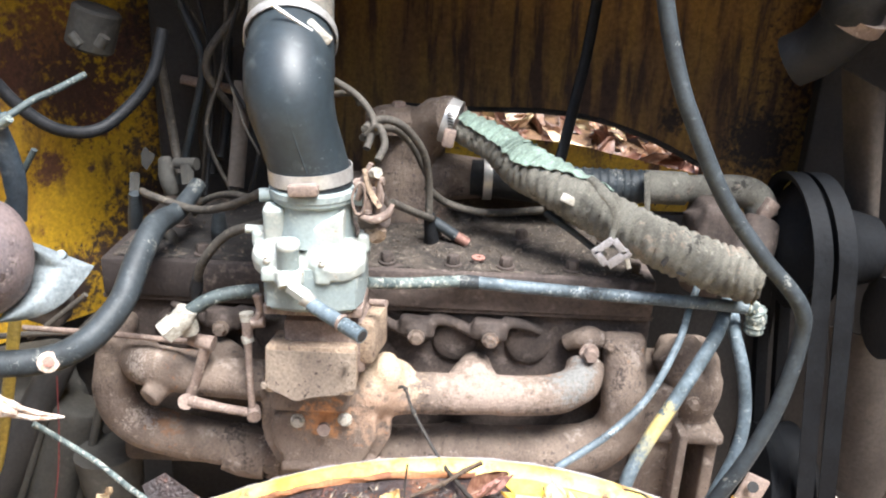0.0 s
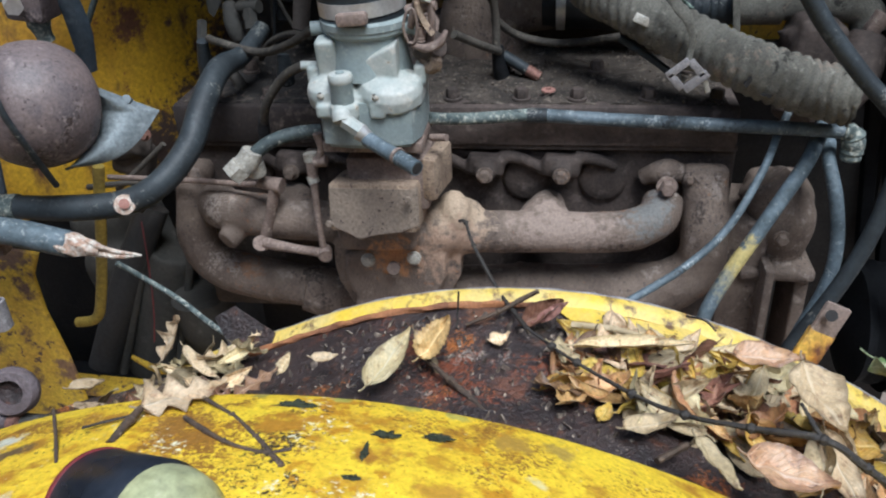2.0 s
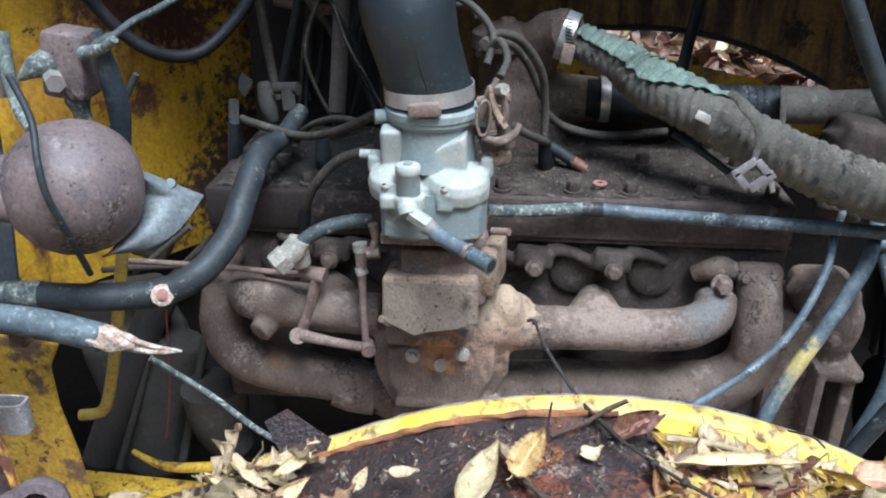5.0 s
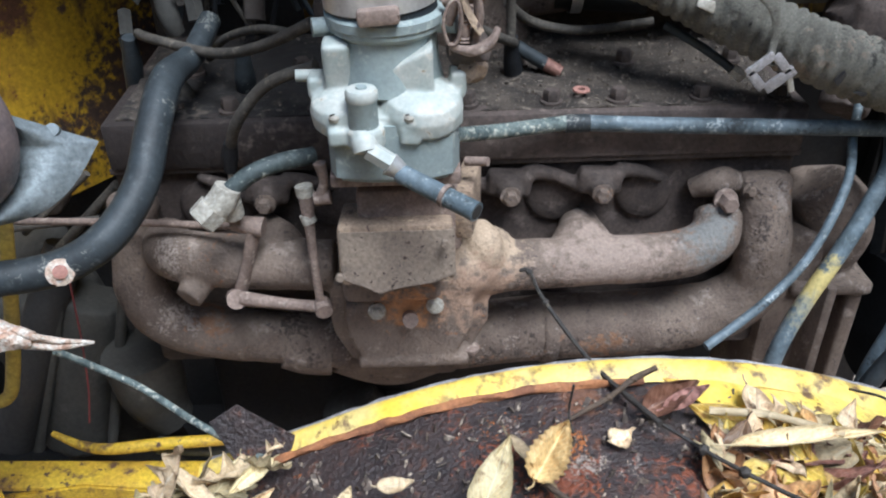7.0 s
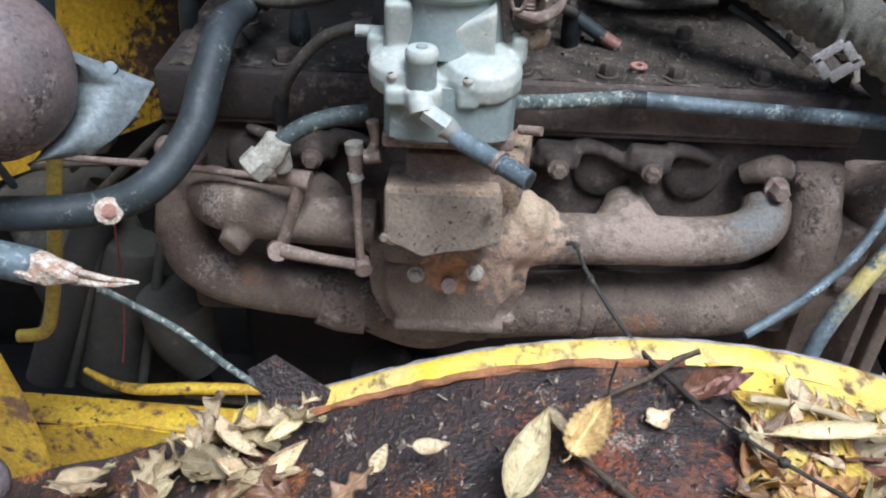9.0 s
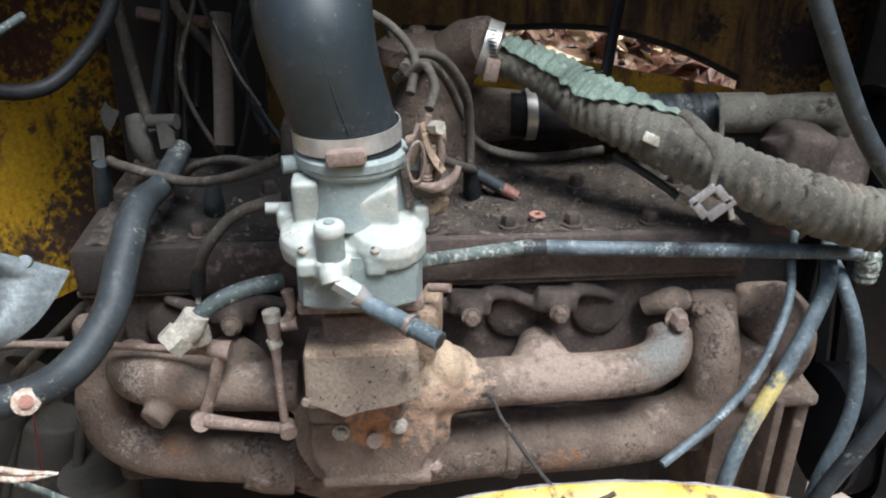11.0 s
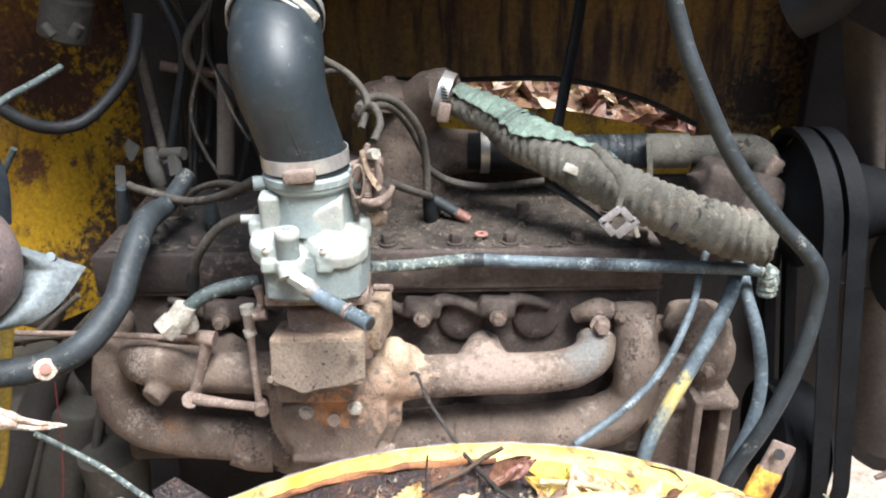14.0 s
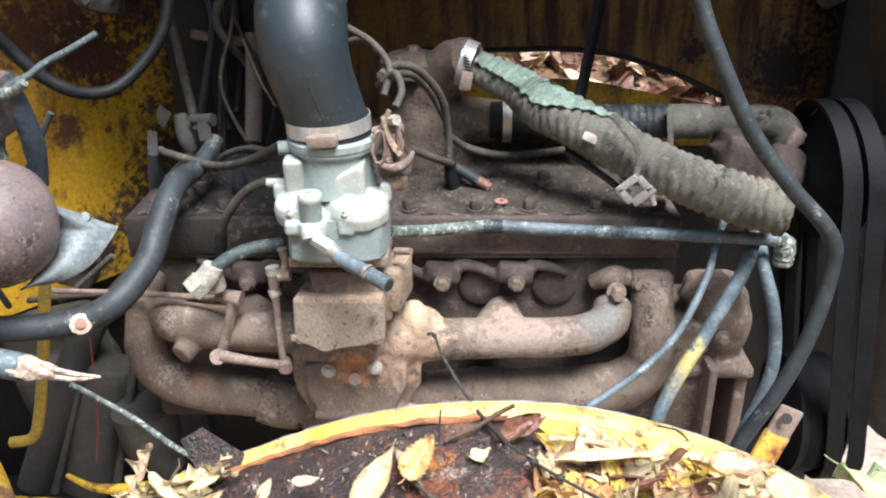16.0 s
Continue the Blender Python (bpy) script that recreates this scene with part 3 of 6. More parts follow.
def belt_loop(x, w, cy, cz, r, half, lean, thick=0.011, n=44):
    """A V-belt round two pulleys of radius r, half apart from the middle; it leans forwards to its lower end."""
    bm = bmesh.new()
    rings = []
    for k in range(n):
        a = 2 * math.pi * (k + 0.5) / n
        o = Vector((0, math.cos(a), math.sin(a)))
        z = cz + (half if o.z > 0 else -half)
        c = Vector((x, cy, z)) + o * r
        c.x += lean * (cz + half + r - c.z)
        rings.append([bm.verts.new(c + o * d + Vector((s * w / 2, 0, 0))) for d, s in ((0, -0.7), (thick, -1), (thick, 1), (0, 0.7))])
    for k in range(n):
        p, q = rings[k], rings[(k + 1) % n]
        for j in range(4):
            bm.faces.new((p[j], p[(j + 1) % 4], q[(j + 1) % 4], q[j]))
    return bm


def plate_xz(points, thick, bevel=0.0015):
    """An upright plate: an outline of world points in a plane of constant y, thickness to the back."""
    bm = bmesh.new()
    face = bm.faces.new([bm.verts.new(p) for p in points])
    ext = bmesh.ops.extrude_face_region(bm, geom=[face])
    bmesh.ops.translate(bm, verts=[g for g in ext["geom"] if isinstance(g, bmesh.types.BMVert)], vec=(0, thick, 0))
    if bevel:
        bmesh.ops.bevel(bm, geom=[e for e in bm.edges if abs(e.verts[0].co.y - e.verts[1].co.y) < 1e-6], offset=bevel, segments=2, affect="EDGES")
    return bm


# ---- setting ----
def rough_ground(u, v):
    x, y = -60 + 120 * u, -60 + 120 * v
    return Vector((x, y, 0.02 * noise.noise(Vector((x, y, 0)))))


tagged(solo("ground", sheet(rough_ground, 40, 40, 0), GROUND, "pale trodden ground with fallen leaves", "ground", kind="structure", base=(0, 0, 0)), kind="structure")


# added ring that cuts off the low sky and so darkens the bay
def woods(u, v):
    a = 2 * math.pi * u
    r = 9 + 0.8 * noise.noise(Vector((math.cos(a) * 6, math.sin(a) * 6, v * 5)))
    h = 6.5 + 1.4 * noise.noise(Vector((math.cos(a) * 9, math.sin(a) * 9, 2)))
    return Vector((r * math.cos(a), r * math.sin(a), h * v - 0.05))


solo("backdrop", sheet(woods, 160, 24, 0), WOODS, "dim brown and green wood edge all round, added to block low sky", "woods", kind="structure", base=(0, 0, 0))


def arch_top(x):
    return 1.303 - 0.83 * max(0.0, x - 0.18) ** 2 + 0.0015 * math.sin(x * 90)


def back_panel():
    """The far side panel of the bay, with a long arched gap."""
    bm = bmesh.new()
    y = 1.62
    n = 30
    xs = [-0.06 + 0.575 * i / n for i in range(n + 1)]

    def col(a, b, xa, xb):
        return bm.faces.new([bm.verts.new((xa, y, a[0])), bm.verts.new((xb, y, a[1])), bm.verts.new((xb, y, b[1])), bm.verts.new((xa, y, b[0]))])
    for xa, xb in zip(xs, xs[1:]):
        col((arch_top(xa), arch_top(xb)), (1.74, 1.74), xa, xb)
        col((0.3, 0.3), (1.16, 1.16), xa, xb)
    col((0.3, 0.3), (1.74, 1.74), -1.0, xs[0])
    col((0.66, 0.66), (1.74, 1.74), xs[-1], 1.1)
    bmesh.ops.remove_doubles(bm, verts=bm.verts, dist=0.0004)
    bmesh.ops.recalc_face_normals(bm, faces=bm.faces)
    bmesh.ops.solidify(bm, geom=bm.faces[:], thickness=0.004)
    return bm


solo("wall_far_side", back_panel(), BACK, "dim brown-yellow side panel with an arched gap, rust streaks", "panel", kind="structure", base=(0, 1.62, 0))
solo("wall_sill", sheet(lambda u, v: Vector((-0.06 + 0.6 * u, 1.585 + 0.02 * v, 1.09 + (1.252 - 0.2 * max(0.0, 0.6 * u - 0.3) + 0.003 * noise.noise(Vector((u * 16, 0, 4))) - 1.09) * v)), 40, 6, 0.003), PANEL, "yellow sill below the arched gap", "sill", kind="structure", base=(-0.6, 1.4, 0.55))
solo("gap_rim", tube([(x, 1.617, arch_top(x) + 0.002) for x in (-0.06, 0.05, 0.14, 0.22, 0.3, 0.38, 0.45, 0.513)], 0.0055, 11, 6, wobble=0.25), BLACK, "black perished rubber edge of the arched gap", "edging", kind="structure")
flap = thing("torn_panel_flap", (0.67, 1.57, 1.14), "torn scrap of yellow panel with pale rusted edges", "panel scrap")
part("scrap", plate_xz([(0.640, 1.575, 1.212), (0.655, 1.575, 1.222), (0.668, 1.575, 1.206), (0.682, 1.575, 1.220), (0.697, 1.575, 1.223), (0.700, 1.575, 1.190), (0.706, 1.575, 1.152), (0.672, 1.575, 1.147), (0.655, 1.575, 1.172)], 0.003), LIP, flap)
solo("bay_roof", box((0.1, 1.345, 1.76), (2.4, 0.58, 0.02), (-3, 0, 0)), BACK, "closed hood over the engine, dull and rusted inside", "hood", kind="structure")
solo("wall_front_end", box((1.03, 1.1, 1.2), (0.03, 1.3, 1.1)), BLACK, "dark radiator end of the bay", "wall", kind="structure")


def firewall(u, v):
    x = -0.86 + 0.5 * u
    y = 1.16 + 0.5 * u
    low = 0.94
    z = low + (1.75 - low) * v
    bulge = 0.012 * math.sin(u * 7) + 0.01 * noise.noise(Vector((u * 4, v * 7, 3)))
    return Vector((x + bulge, y - bulge, z))


solo("wall_cab_end", sheet(firewall, 30, 50, 0.004), PANEL, "yellow painted bulkhead with rust blooms and streaks, darker towards its inner corner", "bulkhead", kind="structure", base=(-0.6, 1.4, 0.55))
solo("wall_cab_side", box((-1.1, 1.05, 1.2), (0.5, 0.02, 1.6)), PANEL, "yellow rusted bulkhead side", "bulkhead", kind="structure")
# added backing, black in place of the deep shade behind the engine
solo("wall_dark_liner", box((-0.4, 1.57, 0.575), (2.4, 0.02, 1.11)), BLACK, "black lower liner added behind the engine as dark backing", "liner", kind="structure")
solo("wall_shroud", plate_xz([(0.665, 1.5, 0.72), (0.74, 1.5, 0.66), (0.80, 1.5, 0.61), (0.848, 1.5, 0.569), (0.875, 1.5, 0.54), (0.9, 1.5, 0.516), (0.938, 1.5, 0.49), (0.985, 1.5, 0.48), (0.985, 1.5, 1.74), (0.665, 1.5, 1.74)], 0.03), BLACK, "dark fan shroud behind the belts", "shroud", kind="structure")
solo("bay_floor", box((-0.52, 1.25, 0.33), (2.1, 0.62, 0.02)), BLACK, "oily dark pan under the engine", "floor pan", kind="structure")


# ---- near fender: crown, rusted gutter, yellow lip ----
def rim_z(x):
    if x < -0.2:
        return 1.045 + 0.4 * (x + 0.2)
    return 1.107 - 0.92 * (x - 0.06) ** 2


def gutter_z(x, y):
    return rim_z(x) - 0.008 - 0.006 * math.exp(-((y - 0.66) / 0.07) ** 2) + 0.004 * noise.noise(Vector((x * 20, y * 20, 0)))


def crown_z(x, y):
    return 1.228 - 1.0 * (y - 0.3) ** 2 - 0.78 * (x + 0.09) ** 2


fender = thing("front_fender", (0, 0.5, 1.0), "dented yellow fender with a rusted leaf-filled gutter and rolled lip", "fender")


def crown_surface(u, v):
    x = -0.75 + 1.5 * u
    if v < 0.7:
        y = -0.25 + 0.76 * v / 0.7
        return Vector((x, y, crown_z(x, y) + 0.0012 * noise.noise(Vector((x * 14, y * 14, 5)))))
    k = (v - 0.7) / 0.3
    y = 0.51 + 0.03 * math.sin(k * math.pi / 2)
    return Vector((x, y, crown_z(x, 0.51) - 0.012 * k - 0.13 * k * k))


part("crown", sheet(crown_surface, 60, 50, 0.002), YELLOW, fender, "bright yellow paint, chipped and lichen-specked")


def gutter_surface(u, v):
    x = -0.62 + 1.24 * u
    y = 0.52 + 0.25 * v
    return Vector((x, y, gutter_z(x, y)))


part("gutter", sheet(gutter_surface, 70, 16, 0.002), RUSTFLOOR, fender, "dark rusted tin with flaking paint")


def lip_surface(u, v):
    x = -0.3 + 0.78 * u
    k = 0.002 * noise.noise(Vector((x * 25, 0, 1)))
    if v < 0.55:
        w = v / 0.55
        return Vector((x, 0.761 + k * 2.2 + 0.018 * w, rim_z(x) - 0.0065 + 0.0075 * math.sin(w * 1.6)))
    a = (v - 0.55) / 0.45 * 2.6
    return Vector((x, 0.779 + k + 0.006 * math.sin(a), rim_z(x) + 0.001 - 0.014 * (1 - math.cos(a)) / 2))


part("rolled_lip", sheet(lip_surface, 90, 12, 0.002), LIP, fender, "worn yellow rolled edge")

part("rust_line", tube([(x, 0.7605, rim_z(x) - 0.0055) for x in [-0.29 + 0.03 * k for k in range(13)]], 0.0032, 11, 5, wobble=0.9), ORANGE, fender, "crumbling rust along the inside of the lip")
part("bare_edge", tube([(x, 0.7835, rim_z(x) - 0.0035) for x in [-0.29 + 0.03 * k for k in range(26)]], 0.0032, 11, 5, wobble=0.5), GREYSTEEL, fender, "outer edge worn to pale metal")


def yellow_patch(u, v):
    x = 0.085 + 0.36 * u
    w = min(1.0, u * 6) * (0.062 + 0.075 * u + 0.02 * noise.noise(Vector((u * 9, 1, 2)))) + 0.004
    y = 0.768 - w * v
    return Vector((x, y, gutter_z(x, y) + 0.0035))


part("painted_flange", sheet(yellow_patch, 60, 12, 0.0012), LIP, fender, "yellow painted strip inside the lip")


# ---- engine ----
engine = thing("engine", (0, 1.2, 0.35), "grimy side-valve six-cylinder engine, brown with rust and dust", "engine")
part("cylinder_head", box((-0.06, 1.2, 1.165), (0.75, 0.25, 0.055), bevel=0.006), HEAD, engine, "rusted brown head, its left end painted darker as shade")
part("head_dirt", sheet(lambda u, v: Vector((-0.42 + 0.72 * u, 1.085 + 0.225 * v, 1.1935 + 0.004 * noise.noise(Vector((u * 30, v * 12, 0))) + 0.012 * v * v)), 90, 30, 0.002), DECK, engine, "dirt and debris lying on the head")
part("crankcase", box((-0.06, 1.24, 0.995), (0.76, 0.3, 0.28), bevel=0.012), BLOCK, engine)
part("gasket_ledge", box((-0.06, 1.09, 1.135), (0.755, 0.02, 0.008), bevel=0.002), BLOCK, engine)
for k in range(9):
    part("head_bolt", hexbolt((-0.38 + 0.083 * k + 0.006 * math.sin(k * 4), 1.1, 1.196), (0, 0, 1), 0.0092, 0.013), BLOCK, engine)
for k in range(6):
    part("head_bolt", hexbolt((-0.36 + 0.125 * k, 1.2, 1.2), (0, 0, 1), 0.0095, 0.014), BLOCK, engine)
for px in (-0.34, -0.2, 0.048, 0.15):
    part("port_boss", lathe([(0.033, 0), (0.031, 0.005), (0.026, 0.008), (0.012, 0.009)], pose(px, 1.0905, 1.085, 90, 0, 0), 20), BLOCK, engine)
for px in (-0.27, -0.005, 0.095):
    st = fused("manifold_clamp", [box((px, 1.074, 1.112), (0.05, 0.022, 0.03), (0, 4, 0), 0.006), tube([(px, 1.075, 1.108), (px, 1.054, 1.106)], [0.016, 0.0125], 14, 1),
                                  tube([(px - 0.075, 1.083, 1.126), (px - 0.045, 1.078, 1.116), (px - 0.02, 1.075, 1.103)], [0.006, 0.008, 0.008], 10), tube([(px + 0.018, 1.078, 1.122), (px + 0.045, 1.078, 1.119), (px + 0.072, 1.083, 1.106)], [0.009, 0.008, 0.006], 10)], BLOCK, engine, "", 0.003, 3)
    part("nut", hexbolt((px, 1.052, 1.106), (0, -1, 0.1), 0.0085, 0.011), IRON, st)
part("stud_nut", hexbolt((0.229, 1.045, 1.097), (0, -1, 0.2), 0.01, 0.018), BRACKET, engine)
part("stud_lug", tube([(0.203, 1.080, 1.094), (0.227, 1.070, 1.108), (0.257, 1.080, 1.099)], [0.012, 0.015, 0.012], 14, wobble=0.2), IRON, engine)
part("lower_case", box((-0.06, 1.29, 0.64), (0.7, 0.24, 0.48), bevel=0.03), BLACK, engine)
part("rear_ledge", box((0.02, 1.325, 1.215), (0.5, 0.06, 0.07), bevel=0.008), BLOCK, engine)
part("front_cover", box((0.345, 1.14, 0.88), (0.06, 0.13, 0.3), bevel=0.008), IRON, engine, "rusty front housing")
part("front_cover_edge", box((0.372, 1.085, 0.86), (0.012, 0.1, 0.24), bevel=0.003), IRON, engine)


def exhaust():
    e = thing("exhaust_manifold", (-0.05, 1.05, 0.9), "long dusty rust-brown exhaust manifold bolted to the engine", "exhaust manifold")
    fused("left_arm", [tube([(-0.422, 1.080, 1.088), (-0.421, 1.060, 1.050), (-0.423, 1.050, 0.996), (-0.398, 1.050, 0.955), (-0.336, 1.050, 0.934), (-0.263, 1.050, 0.922), (-0.190, 1.050, 0.909)], [0.026, 0.027, 0.029, 0.032, 0.031, 0.03, 0.03], 24, wobble=0.06),
                       box((-0.419, 1.075, 1.097), (0.055, 0.03, 0.03), (0, 0, 0), 0.01)], IRON, e, "", 0.0034, 3)
    fused("right_arm", [tube([(-0.074, 1.050, 0.917), (0.048, 1.050, 0.927), (0.169, 1.050, 0.931), (0.246, 1.050, 0.945), (0.281, 1.050, 0.981), (0.283, 1.050, 1.040), (0.280, 1.075, 1.097)], [0.04, 0.0395, 0.04, 0.039, 0.036, 0.031, 0.029], 26, wobble=0.06),
                        box((0.279, 1.070, 1.102), (0.06, 0.03, 0.03), (0, 0, 0), 0.01)], IRON, e, "", 0.0034, 3)
    part("collar", tube([(-0.266, 1.050, 0.920), (-0.263, 1.050, 0.919), (-0.223, 1.050, 0.909), (-0.213, 1.050, 0.907)], [0.034, 0.0375, 0.037, 0.034], 28, 2), IRON, e)
    part("collar", tube([(0.035, 1.050, 0.925), (0.038, 1.050, 0.925), (0.049, 1.050, 0.926), (0.053, 1.050, 0.926)], [0.04, 0.0435, 0.0435, 0.04], 28, 2), IRON, e)
    fused("heat_chamber", [tube([(-0.209, 1.060, 0.902), (-0.145, 1.070, 0.876), (-0.059, 1.060, 0.914)], [0.034, 0.04, 0.034], 20), box((-0.125, 1.050, 0.891), (0.12, 0.05, 0.03), (0, 0, 0), 0.008)], IRON, e, "", 0.0035, 3)
    for px in range(3):
        part("flange_bolt", hexbolt((Vector((0.293, 1.055, 1.108)), Vector((0.258, 1.055, 1.103)), Vector((-0.425, 1.055, 1.101)))[px], (0, -1, 0.2), 0.006, 0.007), IRON, e)
    return e


def intake():
    e = thing("intake_manifold", (-0.05, 1.02, 1.0), "dusty rust-brown intake manifold with a heat box below the carburettor", "intake manifold")
    pieces = [tube([(-0.389, 1.070, 1.058), (-0.374, 1.035, 1.059), (-0.342, 1.020, 1.061), (-0.272, 1.015, 1.056), (-0.196, 1.010, 1.053)], [0.026, 0.029, 0.03, 0.0285, 0.028], 24, wobble=0.05),
              tube([(-0.075, 1.010, 1.043), (-0.007, 1.015, 1.042), (0.084, 1.020, 1.041), (0.176, 1.025, 1.042), (0.218, 1.035, 1.056), (0.228, 1.060, 1.074)], [0.036, 0.029, 0.0275, 0.027, 0.0275, 0.026], 24, wobble=0.05),
              tube([(0.073, 1.035, 1.038), (0.075, 1.050, 1.048), (0.079, 1.090, 1.048)], [0.042, 0.028, 0.022], 18), tube([(-0.263, 1.035, 1.047), (-0.268, 1.050, 1.056), (-0.283, 1.090, 1.052)], [0.04, 0.028, 0.022], 18),
              tube([(-0.335, 1.020, 1.047), (-0.343, 1.000, 1.039), (-0.351, 0.985, 1.033)], [0.018, 0.0155, 0.0155], 16, 2),
              plate([(-0.08, 0.02), (-0.076, 0.05), (-0.02, 0.07), (0.06, 0.07), (0.092, 0.045), (0.092, 0.0), (0.072, -0.042), (0.05, -0.06), (-0.045, -0.06), (-0.062, -0.045), (-0.078, -0.01)], 0.08, Matrix.Translation((-0.125, 1.050, 0.989)) @ pose(0, 0, 0, 90, 0, 0), 0.018),
              tube([(-0.019, 1.030, 1.046), (-0.041, 1.015, 1.054), (-0.063, 1.005, 1.048), (-0.075, 1.000, 1.025)], [0.03, 0.037, 0.038, 0.03], 18),
              tube([(-0.046, 1.020, 1.087), (-0.039, 1.000, 1.081), (-0.034, 0.995, 1.063)], [0.016, 0.021, 0.018], 14),
              box((-0.116, 0.995, 0.950), (0.122, 0.055, 0.014), (8, 0, 0), 0.003),
              tube([(-0.161, 0.985, 1.012), (-0.120, 0.980, 1.011), (-0.087, 0.985, 1.015)], [0.012, 0.016, 0.012], 14, flat=0.8),
              box((-0.134, 0.980, 1.064), (0.1, 0.06, 0.04), (0, 0, 0), 0.006)]
    fused("casting", pieces, CAST, e, "cast iron body bleached by heat at its neck")
    for x in (-0.167, -0.052):
        part("flange_nut", hexbolt((x, 0.985, 0.951), (0, 0, -1), 0.007, 0.007), BRACKET, e)
    part("nub", tube([(-0.120, 0.990, 1.004), (-0.117, 0.957, 1.016)], [0.008, 0.0085], 10, 1), BRACKET, e)
    part("bolt", hexbolt((-0.152, 0.966, 1.022), (0, -1, 0.2), 0.007, 0.007), BRASS, e)
    part("bolt", hexbolt((-0.091, 0.966, 1.027), (0, -1, 0.2), 0.007, 0.007), BRASS, e)
    riser = part("cover_box", box((-0.127, 0.955, 1.116), (0.108, 0.075, 0.06), (-12, 0, 0), 0.005), WARM, e, "pale dusty iron box")
    part("cover_plate", plate([(-0.055, 0.03), (0.052, 0.03), (0.053, -0.018), (0.03, -0.026), (0.0, -0.03), (-0.02, -0.036), (-0.035, -0.028), (-0.055, -0.02)], 0.006, Matrix.Translation((-0.124, 0.922, 1.119)) @ pose(0, 0, 0, 78, 0, 0), 0.002), PLATE, riser, "pitted grey-brown front plate")
    part("screw", hexbolt((-0.081, 0.911, 1.140), (0, -1, 0.2), 0.0045, 0.004, False), PLATE, riser)
    part("screw", hexbolt((-0.180, 0.911, 1.106), (0, -1, 0.2), 0.0045, 0.004, False), PLATE, riser)
    part("riser", box((-0.113, 0.990, 1.140), (0.1, 0.08, 0.07), (0, 0, 0), 0.006), BRACKET, e, "dark rust-brown riser under the carburettor")
    part("riser_side", box((-0.057, 0.980, 1.147), (0.02, 0.065, 0.055), (0, 0, -12), 0.005), WARM, e)
    return e


exhaust()
intake()


# ---- carburettor ----
def carburettor():
    c = thing("carburettor", (-0.125, 0.97, 1.2), "pale oxidised zinc carburettor with rusty base and linkage", "carburettor")
    x, y = -0.128, 0.965
    part("base_flange", box((x + 0.004, y + 0.012, 1.196), (0.118, 0.09, 0.014), bevel=0.003), BRACKET, c, "rusty base flange")
    bowl = plate([(-0.056, -0.03), (-0.05, -0.044), (-0.02, -0.05), (0.03, -0.05), (0.052, -0.042), (0.059, -0.02), (0.059, 0.04), (-0.056, 0.04)], 0.062, pose(x + 0.003, y, 1.2), 0.006)
    part("float_bowl", bowl, BOWL, c, "greenish grey bowl")
    cover = [plate([(-0.066, -0.005), (-0.064, -0.03), (-0.05, -0.046), (-0.026, -0.05), (-0.012, -0.044), (0.01, -0.044), (0.028, -0.051), (0.052, -0.045), (0.064, -0.026), (0.064, 0.03), (0.05, 0.045), (-0.06, 0.045)], 0.018, pose(x + 0.001, y - 0.002, 1.2455), 0.002),
             lathe([(0.031, -0.008), (0.031, 0.006), (0.028, 0.014), (0.017, 0.0195), (0.003, 0.021)], pose(-0.164, 0.945, 1.260, 12, -6, 0), 28),
             lathe([(0.038, -0.008), (0.0375, 0.006), (0.033, 0.015), (0.02, 0.021), (0.003, 0.0225)], pose(-0.1, 0.946, 1.260, 12, 6, 0), 28),
             plate_xz([(-0.131, 0.932, 1.299), (-0.088, 0.932, 1.318), (-0.088, 0.932, 1.27), (-0.131, 0.932, 1.27)], 0.034, 0.002),
             box((-0.169, 0.952, 1.296), (0.024, 0.024, 0.05), (8, 0, 0), 0.004), box((-0.19, 0.962, 1.277), (0.014, 0.026, 0.02), (0, 0, 0), 0.004), box((-0.066, 0.962, 1.277), (0.014, 0.026, 0.024), (0, 0, 0), 0.004),
             box((-0.167, 0.916, 1.2485), (0.024, 0.014, 0.016), (0, 0, 8), 0.003), box((-0.109, 0.917, 1.2485), (0.018, 0.014, 0.018), (0, 0, -4), 0.003), box((-0.074, 0.936, 1.261), (0.016, 0.016, 0.014), (0, 0, -40), 0.003),
             lathe([(0.0165, -0.012), (0.0165, 0.003), (0.014, 0.006)], pose(-0.1465, 0.916, 1.252), 24)]
    fused("bowl_cover", cover, ZINC, c, "pale chalky cast cover", 0.0017, 3)
    tower = part("valve_tower", lathe([(0.0135, -0.008), (0.0124, 0.033), (0.0132, 0.0345), (0.0132, 0.042), (0.0115, 0.0445), (0.005, 0.0448), (0.0045, 0.047), (0.001, 0.0472)], pose(-0.148, 0.916, 1.246), 24), BOWL, c)
    part("tower_cap", lathe([(0.0133, 0.035), (0.0138, 0.036), (0.0138, 0.0418), (0.012, 0.0444), (0.0055, 0.0449)], pose(-0.148, 0.916, 1.2463), 24), ZINC, tower)
    for s in (-1, 1):
        part("ear_bolt", tube([(x + s * 0.055, y + 0.01, 1.28), (x + s * 0.081, y + 0.008, 1.281)], 0.0055, 8, 1), ZINC, c)
        part("horn_stub", tube([(x + s * 0.045, y + 0.002, 1.327), (x + s * 0.061, y - 0.002, 1.327)], 0.008, 12, 1), BOWL, c)
    for sx, sy in ((-0.183, 0.934), (-0.109, 0.914), (-0.079, 0.93), (-0.172, 0.918)):
        screw = part("cover_screw", lathe([(0.0052, 0), (0.0052, 0.003), (0.0038, 0.0045), (0.0005, 0.0047)], pose(sx, sy, 1.263, 12, 0, 0), 12), BRASS, c)
        part("slot", box((sx, sy - 0.001, 1.268), (0.008, 0.0012, 0.0008), (12, 0, 35), 0), BLACK, screw)
